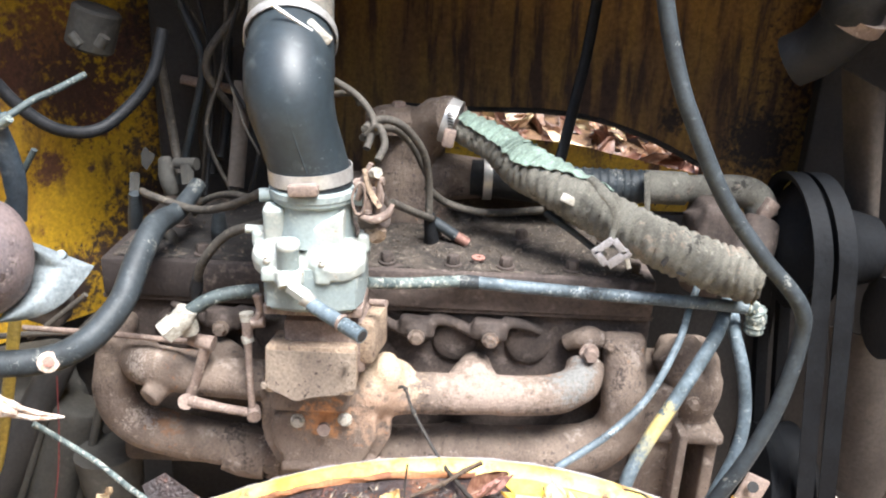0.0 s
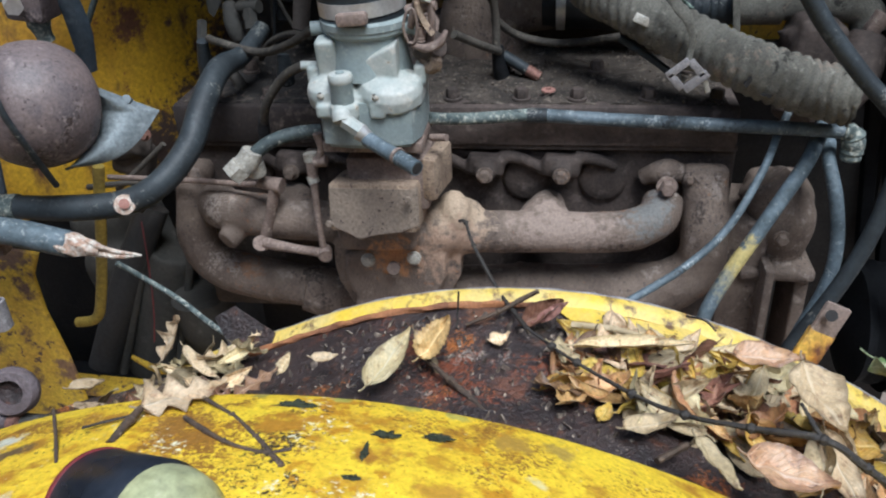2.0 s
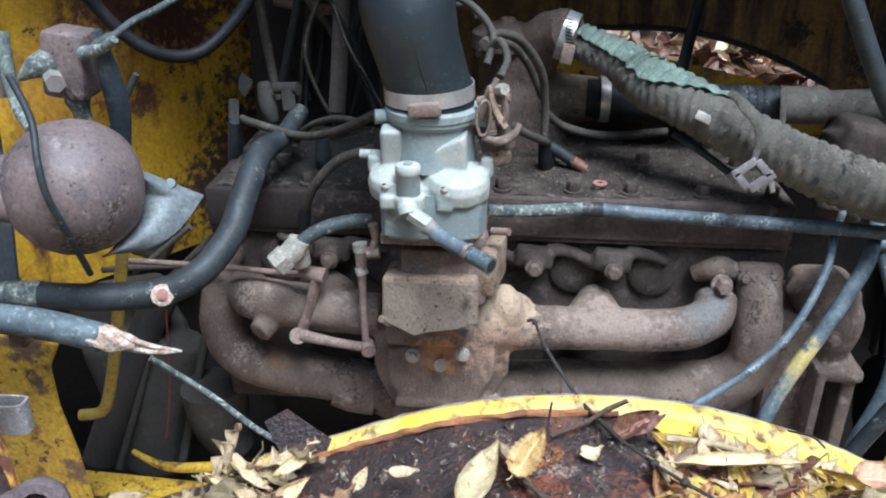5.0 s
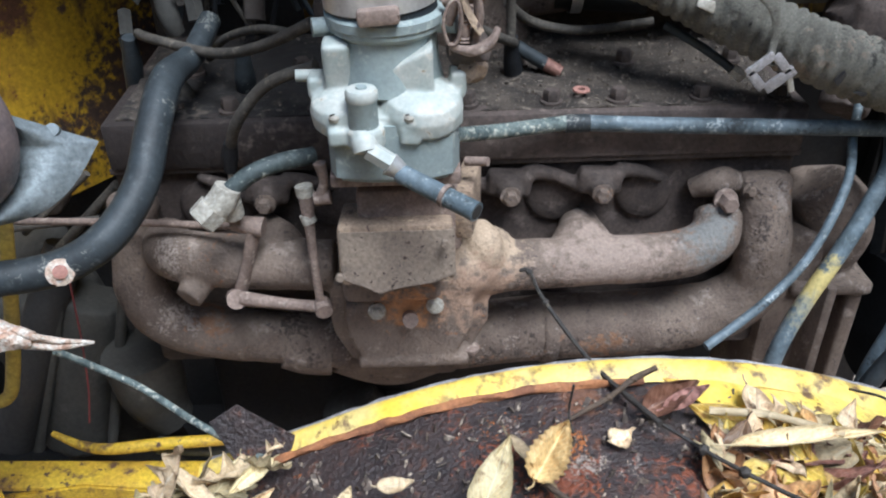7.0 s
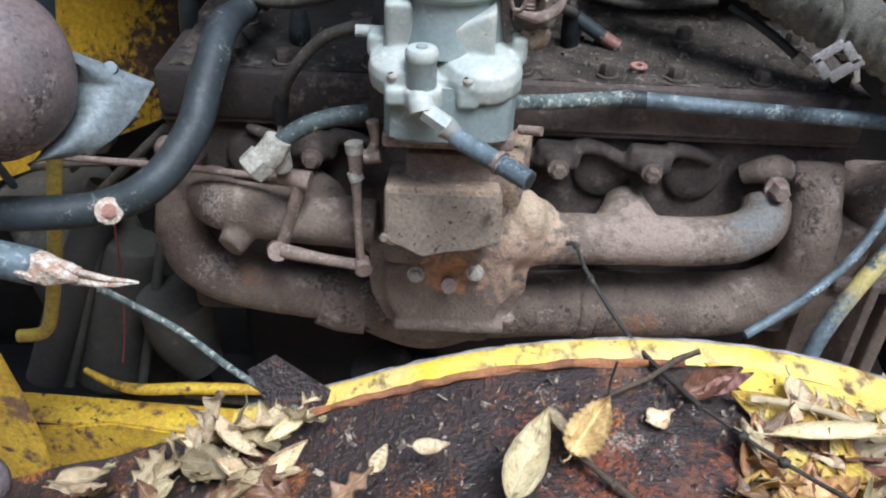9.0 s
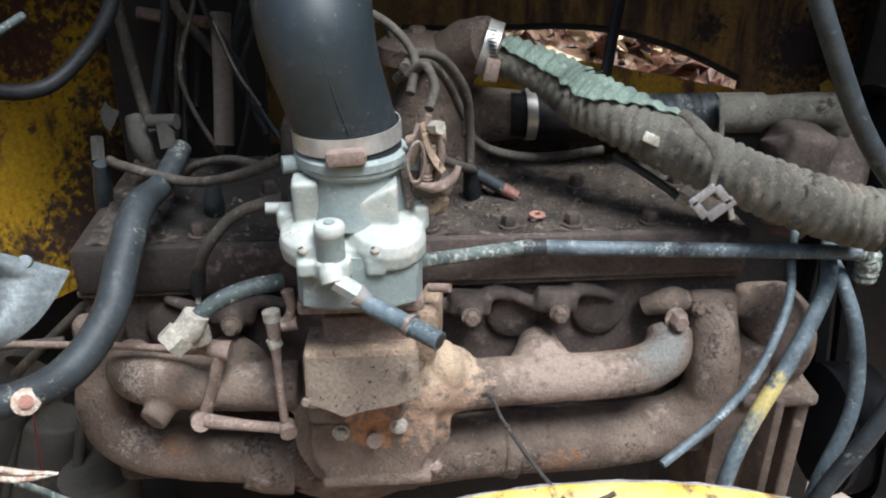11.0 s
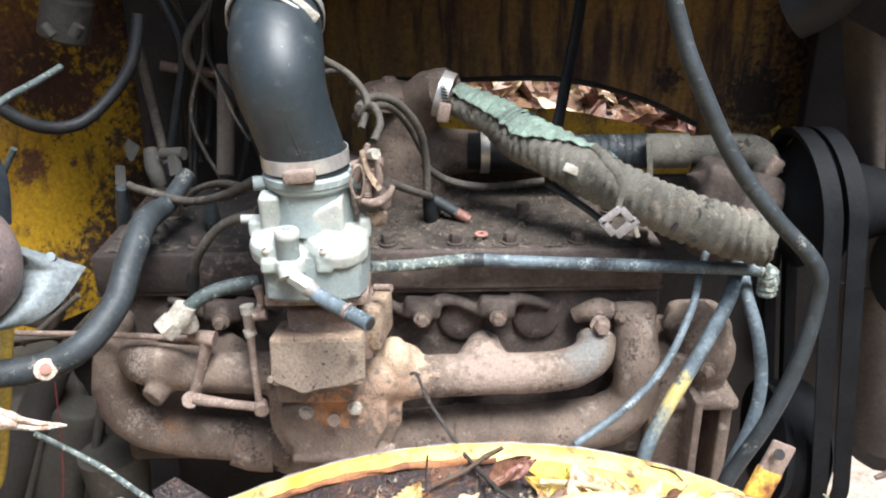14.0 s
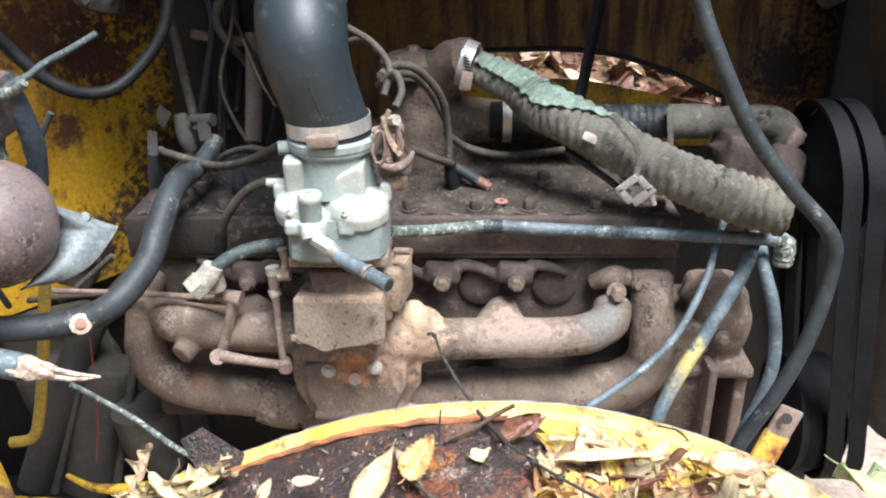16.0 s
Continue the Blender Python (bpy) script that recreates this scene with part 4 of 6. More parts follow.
    part("throat", lathe([(0.05, 0), (0.046, 0.02), (0.044, 0.045), (0.05, 0.05), (0.05, 0.06), (0.042, 0.062)], pose(x, y + 0.012, 1.275), 28), BOWL, c)
    part("vent_tube", tube([(-0.1376, 0.942, 1.272), (-0.1376, 0.94, 1.316)], 0.005, 12, 1), ZINC, c)
    part("horn_flange", lathe([(0.049, 0), (0.0515, 0.002), (0.0515, 0.009), (0.047, 0.012)], pose(x, y + 0.012, 1.328), 32), BOWL, c)
    fit_ = part("banjo_fitting", tube([(-0.151, 0.912, 1.253), (-0.148, 0.905, 1.248), (-0.146, 0.900, 1.241)], [0.009, 0.0115, 0.011], 12, 3), ZINC, c, "pale hexagonal elbow fitting")
    part("nut", tube([(-0.144, 0.900, 1.243), (-0.125, 0.895, 1.232)], [0.0085, 0.0085], 6, 1), ZINC, fit_)
    part("sleeve", tube([(-0.127, 0.895, 1.232), (-0.115, 0.893, 1.223)], [0.0105, 0.007], 10, 1), STEEL, fit_)
    # choke linkage at the throat's side
    link = part("choke_bracket", plate([(-0.016, -0.024), (0.012, -0.022), (0.018, 0.006), (0.008, 0.03), (-0.004, 0.036), (-0.014, 0.015)], 0.003, Matrix.Translation((-0.062, 0.975, 1.323)) @ pose(0, 0, 0, 75, 0, 25), 0.001), BRACKET, c, "rusty choke bracket")
    part("choke_arm", tube([(-0.074, 0.957, 1.329), (-0.068, 0.955, 1.349), (-0.059, 0.955, 1.373)], [0.004, 0.005, 0.003], 11), BRACKET, link)
    part("choke_arm", tube([(-0.053, 0.957, 1.309), (-0.049, 0.952, 1.338), (-0.053, 0.955, 1.367)], [0.004, 0.0045, 0.003], 11), BRACKET, link)
    part("choke_pivot", tube([(-0.078, 0.962, 1.347), (-0.060, 0.957, 1.351), (-0.044, 0.955, 1.353)], [0.005, 0.0065, 0.005], 12, 2), BRACKET, link)
    part("choke_spring", tube([(-0.059, 0.952, 1.345), (-0.061, 0.950, 1.331), (-0.062, 0.950, 1.316)], 0.0052, 11, 10, ripple=0.25, ripple_len=0.0035), BRACKET, link)
    part("choke_housing", lathe([(0.013, -0.024), (0.0165, -0.018), (0.0165, 0.002), (0.0135, 0.005), (0.006, 0.0058), (0.001, 0.006)], toward((-0.049, 0.966, 1.306), (0.06, 0.9, 1.36)), 22), BLOCK, link, "round rusted choke housing")
    part("choke_pan", tube([(-0.072, 0.948, 1.312), (-0.055, 0.944, 1.31), (-0.04, 0.944, 1.316), (-0.033, 0.948, 1.328)], [0.003, 0.0045, 0.005, 0.003], 10, wobble=0.3), BRACKET, link)
    part("choke_lever", tube([(-0.066, 0.948, 1.368), (-0.06, 0.946, 1.345), (-0.047, 0.944, 1.325)], [0.003, 0.0045, 0.0035], 9, wobble=0.3, flat=0.5), WARM, link)
    part("choke_nut", tube([(-0.056, 0.95, 1.363), (-0.05, 0.942, 1.366)], 0.0065, 6, 1), BRASS, link)
    part("choke_loop", tube([(-0.075, 0.944, 1.316), (-0.079, 0.942, 1.333), (-0.074, 0.942, 1.35), (-0.067, 0.942, 1.352), (-0.064, 0.942, 1.335), (-0.068, 0.944, 1.317), (-0.075, 0.944, 1.316)], 0.0016, 8), BRACKET, link)
    part("choke_lug", tube([(-0.064, 0.965, 1.288), (-0.054, 0.960, 1.285), (-0.047, 0.955, 1.296)], [0.008, 0.0105, 0.006], 12, wobble=0.3), WARM, link)
    part("idle_pin", tube([(-0.059, 0.965, 1.196), (-0.039, 0.955, 1.200)], 0.0045, 8, 1), BRACKET, c)
    part("side_lever", tube([(-0.193, 0.950, 1.206), (-0.191, 0.950, 1.187), (-0.197, 0.950, 1.168)], [0.006, 0.004, 0.006], 8), BRACKET, c)
    part("lever_pivot", tube([(-0.201, 0.950, 1.169), (-0.186, 0.950, 1.171)], 0.007, 8, 1), BRACKET, c)
    return c


carburettor()
# fuel stub of faded hose
stub = thing("fuel_hose_stub", (-0.090, 0.880, 1.211), "short faded blue hose stub with a bent clip, cut open", "hose")
part("tube", tube([(-0.119, 0.893, 1.224), (-0.089, 0.875, 1.215), (-0.057, 0.850, 1.209)], 0.0088, 12), HOSE, stub)
part("clip", lathe([(0.009, -0.002), (0.0105, -0.002), (0.0105, 0.002), (0.009, 0.002)], toward((-0.081, 0.8695, 1.2135), (-0.057, 0.850, 1.209)), 18, ring=True), BRACKET, stub, "rusty wire clip")
part("bore", lathe([(0.0066, -0.001), (0.0066, 0.0006), (0.001, 0.0006)], toward((-0.057, 0.850, 1.209), (-0.032, 0.829, 1.204)), 14), BLACK, stub, "dark open end")

air = thing("air_intake_hose", (-0.14, 0.98, 1.33), "thick smooth black rubber air intake elbow clamped on the carburettor", "intake hose")
part("elbow", tube([(-0.128, 0.977, 1.33), (-0.133, 0.977, 1.36), (-0.146, 0.972, 1.41), (-0.153, 0.976, 1.441), (-0.157, 0.998, 1.468), (-0.161, 1.034, 1.49), (-0.165, 1.06, 1.503)],
                   [0.047, 0.0455, 0.046, 0.0495, 0.0515, 0.05, 0.049], 36, 8), RUBBER, air)
part("mould_seam", tube([(-0.128, 0.9315, 1.365), (-0.141, 0.9265, 1.41), (-0.148, 0.9275, 1.443), (-0.151, 0.949, 1.483)], 0.0013, 6), RUBBER, air)
part("end_bead", lathe([(0.045, -0.003), (0.0485, -0.002), (0.0485, 0.002), (0.045, 0.003)], pose(-0.1295, 0.977, 1.3345), 32, ring=True), RUBBER, air)
cuff = thing("air_duct_pipe", (-0.165, 1.12, 1.5), "grimy beige metal air pipe behind the rubber elbow", "air pipe")
part("pipe", tube([(-0.162, 1.045, 1.494), (-0.169, 1.08, 1.517), (-0.183, 1.2, 1.61), (-0.19, 1.32, 1.755)], [0.0515, 0.0515, 0.05], 28), DUCT, cuff)
hc, m = clamp((-0.163, 1.044, 1.495), (-0.1, 0.8, 0.55), 0.0535, 0.014, "worn metal clamp on the air hose end")
part("screw_box", box((-0.124, 1.000, 1.508), (0.034, 0.012, 0.014), (0, 42, 0), 0.003), BRASS, hc)
part("loose_tail", tube([(-0.172, 0.985, 1.538), (-0.148, 0.985, 1.523), (-0.129, 0.990, 1.511)], 0.0022, 6), STEEL, hc)
hc, m = clamp((-0.131, 0.977, 1.353), (-0.06, 0, 1), 0.0475, 0.016, "dull worn hose clamp on the carburettor throat")
part("screw_box", box((-0.131, 0.925, 1.347), (0.034, 0.012, 0.014), (0, -4, 0), 0.003), BRACKET, hc, "rusty screw housing")
part("screw", tube([(-0.120, 0.925, 1.348), (-0.114, 0.925, 1.348)], 0.006, 6, 1), BRACKET, hc)


# ---- hoses and lines ----
def hose(name, points, r, material, label, category="hose", segs=12, steps=6, **kw):
    bm = tube(points, r, segs, steps, **kw)
    return solo(name, bm, material, label, category)


vac = thing("vacuum_line", (0.157, 1.060, 1.178), "faded blue-grey line running along the head to a ribbed end", "hose")
part("pale_sleeve", tube([(-0.068, 1.000, 1.206), (-0.021, 1.040, 1.190), (0.053, 1.060, 1.188)], [0.0075, 0.008], 10), GREENHOSE, vac, "verdigris stained braid")
part("joint", tube([(0.050, 1.060, 1.187), (0.075, 1.060, 1.187)], 0.0095, 10, 1), DARKHOSE, vac)
part("line", tube([(0.074, 1.060, 1.187), (0.157, 1.060, 1.182), (0.267, 1.055, 1.179), (0.376, 1.050, 1.176), (0.433, 1.050, 1.172)], 0.0085, 10), HOSE, vac)
part("ribbed_end", tube([(0.429, 1.050, 1.173), (0.443, 1.050, 1.167), (0.444, 1.050, 1.136)], [0.009, 0.014, 0.012], 14, 10, ripple=0.12, ripple_len=0.007), GREENHOSE, vac)

hose("thin_blue_hose", [(0.378, 1.100, 1.183), (0.358, 1.060, 1.164), (0.331, 1.000, 1.140), (0.292, 0.960, 1.085), (0.241, 0.930, 1.046), (0.176, 0.900, 1.015)], 0.0048, HOSE, "thin faded blue hose hanging down past the manifold")
yh = thing("stained_hose", (0.286, 0.970, 0.953), "grey hose with an ochre stain hanging in front of the block", "hose")
part("tube", tube([(0.432, 1.120, 1.171), (0.409, 1.070, 1.155), (0.389, 1.030, 1.141), (0.360, 1.000, 1.108), (0.331, 0.980, 1.065), (0.301, 0.965, 1.015), (0.277, 0.950, 0.963), (0.264, 0.940, 0.888)], 0.0092, 14, 8), STAINED, yh, "faded hose stained ochre midway")
hose("drop_hose", [(0.433, 1.100, 1.137), (0.421, 1.050, 1.132), (0.429, 1.020, 1.093), (0.434, 1.000, 1.036), (0.422, 0.980, 0.987), (0.392, 0.960, 0.920), (0.380, 0.950, 0.852)], 0.0085, HOSE, "blue-grey hose dropping beside the pulley")
hose("hanging_hose", [(0.223, 1.020, 1.710), (0.259, 1.000, 1.553), (0.279, 0.990, 1.485), (0.301, 0.980, 1.432), (0.348, 0.970, 1.345), (0.399, 0.960, 1.281), (0.451, 0.950, 1.225), (0.461, 0.950, 1.178), (0.447, 0.940, 1.098), (0.418, 0.930, 1.022), (0.381, 0.930, 0.939), (0.361, 0.930, 0.869)], 0.0098, DARKHOSE, "long grey rubber hose hanging in a loop by the fan", steps=8)
hose("dark_strap", [(0.259, 1.450, 1.559), (0.244, 1.420, 1.447), (0.228, 1.400, 1.359), (0.208, 1.360, 1.274)], 0.013, BLACKWIRE, "dark cable slanting in front of the far panel", flat=0.5)

big = thing("fabric_duct", (0.265, 1.080, 1.251), "frayed grey fabric defroster duct with torn green wrap", "duct")
DUCT_LINE = [(0.043, 1.220, 1.356), (0.095, 1.190, 1.338), (0.125, 1.165, 1.320), (0.173, 1.125, 1.304), (0.247, 1.080, 1.276), (0.306, 1.050, 1.256), (0.373, 1.030, 1.235), (0.425, 1.020, 1.226)]


def duct_body():
    """A wire-wound fabric hose: rounded ribs in a spiral, sunken here and there."""
    bm = bmesh.new()
    path = smooth_path(DUCT_LINE, 36)
    segs, run, rings = 36, 0.0, []
    for i, c in enumerate(path):
        t = (path[min(i + 1, len(path) - 1)] - path[max(i - 1, 0)]).normalized()
        side = Vector((0, -1, 0))
        side = (side - t * side.dot(t)).normalized()
        up = side.cross(t)
        run += (c - path[i - 1]).length if i else 0.0
        f = i / (len(path) - 1)
        r0 = 0.019 + 0.009 * min(1.0, f * 3.2) + 0.005 * f
        ring_ = []
        for j in range(segs):
            a = 2 * math.pi * j / segs
            k = run / 0.0128 + 0.35 * a / math.pi + 0.5 * noise.noise(Vector((f * 9, math.sin(a), 2)))
            rib = abs(math.sin(math.pi * k)) ** 0.75 - 0.64
            dent = 0.07 * noise.noise(Vector((f * 14, math.cos(a) * 1.3, math.sin(a) * 1.3)))
            worn = 0.75 + 0.6 * noise.noise(Vector((f * 22, math.cos(a) * 2, 7)))
            ring_.append(bm.verts.new(c + (side * math.cos(a) + up * math.sin(a)) * r0 * (1 + 0.14 * worn * rib + dent)))
        rings.append(ring_)
    for p, q in zip(rings, rings[1:]):
        for j in range(segs):
            bm.faces.new((p[j], p[(j + 1) % segs], q[(j + 1) % segs], q[j]))
    # open mouth with a thickness of cloth, ragged at the end
    mouth = Vector(DUCT_LINE[-1])
    back = (Vector(DUCT_LINE[-2]) - mouth).normalized()
    inner = [bm.verts.new(mouth + (v.co - mouth) * 0.9 + back * 0.002) for v in rings[-1]]
    deep = [bm.verts.new(mouth + (v.co - mouth) * 0.86 + back * 0.05) for v in rings[-1]]
    for v in rings[-1]:
        v.co -= back * 0.006 * noise.noise(v.co * 160)
    for p, q in ((rings[-1], inner), (inner, deep)):
        for j in range(segs):
            bm.faces.new((p[j], p[(j + 1) % segs], q[(j + 1) % segs], q[j]))
    bm.faces.new(deep)
    bm.faces.new(rings[0][::-1])
    return bm


def green_cover(u, v):
    """Torn cloth lying over the duct's upper side, narrowing to a point."""
    path = smooth_path(DUCT_LINE[:5], 12)
    f = min(u, 0.999) * 0.93 * (len(path) - 1)
    i = int(f)
    c = path[i].lerp(path[i + 1], f - i)
    t = (path[i + 1] - path[i]).normalized()
    side = Vector((0, -1, 0))
    side = (side - t * side.dot(t)).normalized()
    up = side.cross(t)
    if up.z < 0:
        up = -up
    hi = radians(-48 + 26 * u)
    lo = radians((54 + 24 * math.sin(u * 3.0) + 10 * noise.noise(Vector((u * 13, 0, 1)))) * (1 - u ** 5) - 14 * u ** 5)
    a = hi + (lo - hi) * v
    r = 0.0215 + 0.009 * min(1.0, u * 1.8) + 0.0045 + 0.0018 * math.sin(u * 0.24 / 0.0128 * 6.28 + v * 1.5) + 0.003 * noise.noise(Vector((u * 16, v * 3, 5)))
    return c + (up * math.cos(a) + side * math.sin(a)) * r


part("duct", duct_body(), DUCT, big)
part("green_wrap", sheet(green_cover, 150, 18, 0.0014), TAPE, big, "torn faded green fabric")
part("hanging_strip", tube([(0.206, 1.062, 1.336), (0.219, 1.048, 1.328), (0.233, 1.036, 1.312), (0.239, 1.032, 1.29), (0.237, 1.028, 1.272), (0.234, 1.02, 1.26)], [0.005, 0.007, 0.0045, 0.004, 0.005], 8, wobble=0.4, flat=0.4), DUCT, big, "twisted grey strip of torn cloth")
part("tear", plate_xz([(0.2985, 1.0125, 1.2445), (0.306, 1.0125, 1.2545), (0.3075, 1.0125, 1.250), (0.302, 1.0125, 1.2395)], 0.004, 0), BLACK, big, "dark tear in the cloth")
part("tear", plate_xz([(0.318, 1.0095, 1.2335), (0.3295, 1.0095, 1.2345), (0.331, 1.0095, 1.2425), (0.3335, 1.0095, 1.2345), (0.3285, 1.0095, 1.229)], 0.004, 0), BLACK, big, "dark tear in the cloth")
part("pale_scrap", box((0.185, 1.078, 1.302), (0.02, 0.003, 0.011), (-20, 25, 0), 0.001), BRASS, big, "pale torn scrap stuck to the cloth")
clipb = thing("metal_clip", (0.239, 1.020, 1.255), "bent pale sheet-metal clip hanging from the duct", "clip")
for cx, cz, lx, lz, tilt in ((0.2245, 1.262, 0.03, 0.009, -40), (0.246, 1.2465, 0.032, 0.011, -40), (0.223, 1.2465, 0.009, 0.024, -42), (0.2455, 1.262, 0.009, 0.024, -42)):
    part("frame_side", box((cx, 1.018, cz), (lx, 0.004, lz), (0, tilt, 0), 0.0012), GREYSTEEL, clipb)
part("hanging_tail", box((0.258, 1.02, 1.242), (0.006, 0.003, 0.02), (0, -20, 10), 0.001), BRASS, clipb)
lead = thing("capped_lead", (0.22, 1.11, 1.2), "dark lead with a brass end lying under the duct", "lead")
part("tube", tube([(0.165, 1.14, 1.262), (0.205, 1.115, 1.242), (0.235, 1.103, 1.222)], 0.0048, 11), DARKHOSE, lead)
part("end_nut", tube([(0.232, 1.104, 1.2245), (0.244, 1.1, 1.216)], 0.0075, 6, 1), BRASS, lead, "dull brass end")


# ---- cooling pipes behind the head ----
th = thing("thermostat_housing", (-0.02, 1.3, 1.2), "rust-brown cast water outlet with two hose necks", "housing")
part("body", tube([(-0.022, 1.320, 1.174), (-0.030, 1.310, 1.243), (-0.024, 1.300, 1.308), (0.006, 1.270, 1.353), (0.031, 1.240, 1.368)], [0.075, 0.066, 0.05, 0.036, 0.03], 24, wobble=0.08), IRON, th)
part("shoulder", lathe([(0.05, 0), (0.05, 0.02), (0.035, 0.03), (0.02, 0.034)], toward((-0.052, 1.300, 1.334), (-0.051, 1.300, 1.376)), 18), IRON, th)
part("outlet_bolt", hexbolt((-0.051, 1.300, 1.361), (0, 0, 1), 0.011, 0.014), BRACKET, th)
part("lower_neck", tube([(0.006, 1.300, 1.260), (0.082, 1.270, 1.270)], [0.04, 0.03], 20, 1), IRON, th)
uc, m = clamp((0.029, 1.220, 1.366), (1, -0.2, -0.3), 0.031, 0.017, "shiny worm-drive clamp on the upper water neck")
part("screw_box", box((0.027, 1.185, 1.350), (0.017, 0.012, 0.026), (0, 10, 0), 0.003), BRACKET, uc)
for k in range(9):
    part("slot", box(Vector((0.027, 1.186, 1.394)) + Vector((0.0003 * k, 0, -0.0042 * k)), (0.008, 0.002, 0.0012), (0, 10, 0), 0), BLACK, uc)
lc, m = clamp((0.088, 1.265, 1.271), (1, 0, 0), 0.031, 0.013, "shiny worm-drive clamp on the heater hose")
hose("short_black_hose", [(0.065, 1.270, 1.270), (0.107, 1.265, 1.270), (0.174, 1.260, 1.266)], 0.029, BLACKWIRE, "short black rubber water hose", segs=20)
cool = thing("water_pipe", (0.380, 1.250, 1.273), "grimy grey water pipe with ribbed rubber sleeve and elbow", "pipe")
part("ribbed_sleeve", tube([(0.157, 1.260, 1.271), (0.224, 1.255, 1.272), (0.326, 1.250, 1.273)], 0.025, 20, 30, ripple=0.05, ripple_len=0.012), DARKHOSE, cool)
part("plain_sleeve", tube([(0.322, 1.250, 1.273), (0.384, 1.250, 1.273)], 0.0255, 20, 1), DUCT, cool)
part("pipe", tube([(0.380, 1.250, 1.273), (0.454, 1.250, 1.275), (0.492, 1.250, 1.264), (0.504, 1.240, 1.236)], [0.0205, 0.021, 0.024, 0.024], 20), DUCT, cool)
part("strap", tube([(0.317, 1.220, 1.303), (0.320, 1.215, 1.275), (0.325, 1.220, 1.242)], 0.0075, 8, flat=0.3), DUCT, cool)
part("flange", box((0.501, 1.235, 1.256), (0.02, 0.05, 0.03), (0, 30, 0), 0.004), BRACKET, cool)
pump = thing("water_pump", (0.439, 1.200, 1.216), "rusty cast pump housing at the engine front", "pump")
fused("body", [box((0.420, 1.220, 1.218), (0.065, 0.09, 0.1), (0, 12, 0), 0.012), tube([(0.499, 1.230, 1.232), (0.475, 1.200, 1.190), (0.440, 1.180, 1.163)], [0.03, 0.036, 0.04], 18),
               tube([(0.407, 1.220, 1.253), (0.418, 1.200, 1.190), (0.400, 1.170, 1.141)], [0.03, 0.026, 0.03], 16, wobble=0.2)], BLOCK, pump, "rusty lumpy casting", 0.004, 4)
part("cover_bolt", hexbolt((0.436, 1.150, 1.209), (0, -1, 0.2), 0.008, 0.01), IRON, pump)
fused("lower_case", [box((0.392, 1.140, 1.007), (0.085, 0.09, 0.13), (0, 0, 0), 0.02), tube([(0.362, 1.120, 1.074), (0.394, 1.110, 1.024), (0.393, 1.120, 0.961)], [0.035, 0.045, 0.035], 18),
                     box((0.390, 1.100, 0.954), (0.1, 0.07, 0.02), (0, 0, 0), 0.004), box((0.427, 1.120, 0.859), (0.02, 0.09, 0.2), (0, 0, 0), 0.004)], IRON, pump, "rusty flanged front casting", 0.004, 3)
part("case_bolt", hexbolt((0.385, 1.060, 1.017), (0, -1, 0), 0.008, 0.01), IRON, pump)
# fan drive
pul = thing("fan_pulley", (0.6, 1.2, 1.0), "dark fan pulley with two worn drive belts", "pulley")
for k, dx in enumerate((0.006, 0.04)):
    part("drive_belt", belt_loop(0.53 + dx, 0.026, 1.22, 0.99, 0.1, 0.21, 0.13), BELT, pul)
part("hub", lathe([(0.02, -0.05), (0.05, -0.045), (0.07, -0.03), (0.094, -0.02), (0.07, 0.0), (0.094, 0.02), (0.07, 0.04), (0.06, 0.06), (0.05, 0.1)], pose(0.565, 1.22, 1.2, 0, 90, 0), 32), BELT, pul)
part("lower_hub", lathe([(0.02, -0.06), (0.1, -0.03), (0.094, -0.015), (0.1, 0.0), (0.094, 0.02), (0.1, 0.04), (0.07, 0.06)], pose(0.585, 1.22, 0.78, 0, 90, 0), 32), BELT, pul)
fan = thing("cooling_fan", (0.66, 1.2, 1.1), "dusty dark steel fan blades", "fan")
def fan_blade(corners, bow):
    """A bowed tin blade between its root and tip edges."""
    p = [Vector(c) for c in corners]

    def at(u, v):
        return p[0].lerp(p[1], u).lerp(p[3].lerp(p[2], u), v) + Vector((0, -bow * math.sin(math.pi * u), 0))
    return sheet(at, 10, 14, 0.003)


for corners in ([(0.642, 1.240, 1.062), (0.722, 1.200, 1.072), (0.797, 1.200, 0.752), (0.706, 1.240, 0.762)], [(0.664, 1.300, 1.205), (0.690, 1.260, 1.207), (0.652, 1.260, 1.427), (0.603, 1.300, 1.455)], [(0.715, 1.220, 1.092), (0.739, 1.300, 1.194), (0.923, 1.300, 1.241), (0.924, 1.220, 1.064)]):
    part("blade", fan_blade(corners, 0.02), FANTIN, fan, "dusty grey-brown blade")
part("spider", lathe([(0.06, -0.01), (0.06, 0.01)], pose(0.675, 1.15, 1.12, 0, 90, 0), 18), BLACK, fan)
ring = thing("shroud_rim", (0.7, 1.1, 0.8), "pale dusty curved rim of the fan shroud", "shroud rim")
part("rim", tube([(0.725, 1.1, 1.2), (0.715, 1.1, 1.1), (0.712, 1.1, 1.032), (0.722, 1.1, 0.936), (0.72, 1.1, 0.865), (0.706, 1.1, 0.813), (0.682, 1.1, 0.795)], [0.02, 0.02, 0.018, 0.014, 0.008], 12, 8, flat=0.5), BRACKET, ring)
rad = thing("radiator_hose", (0.519, 1.150, 1.503), "black radiator hose with a worn clamp", "hose")
part("tube", tube([(0.486, 1.200, 1.473), (0.511, 1.180, 1.495), (0.528, 1.150, 1.532), (0.543, 1.120, 1.589), (0.729, 1.100, 1.697)], [0.036, 0.038, 0.04, 0.04], 22), BLACKWIRE, rad)
part("clamp_band", tube([(0.530, 1.148, 1.536), (0.535, 1.140, 1.551)], 0.042, 24, 1), BRACKET, rad)

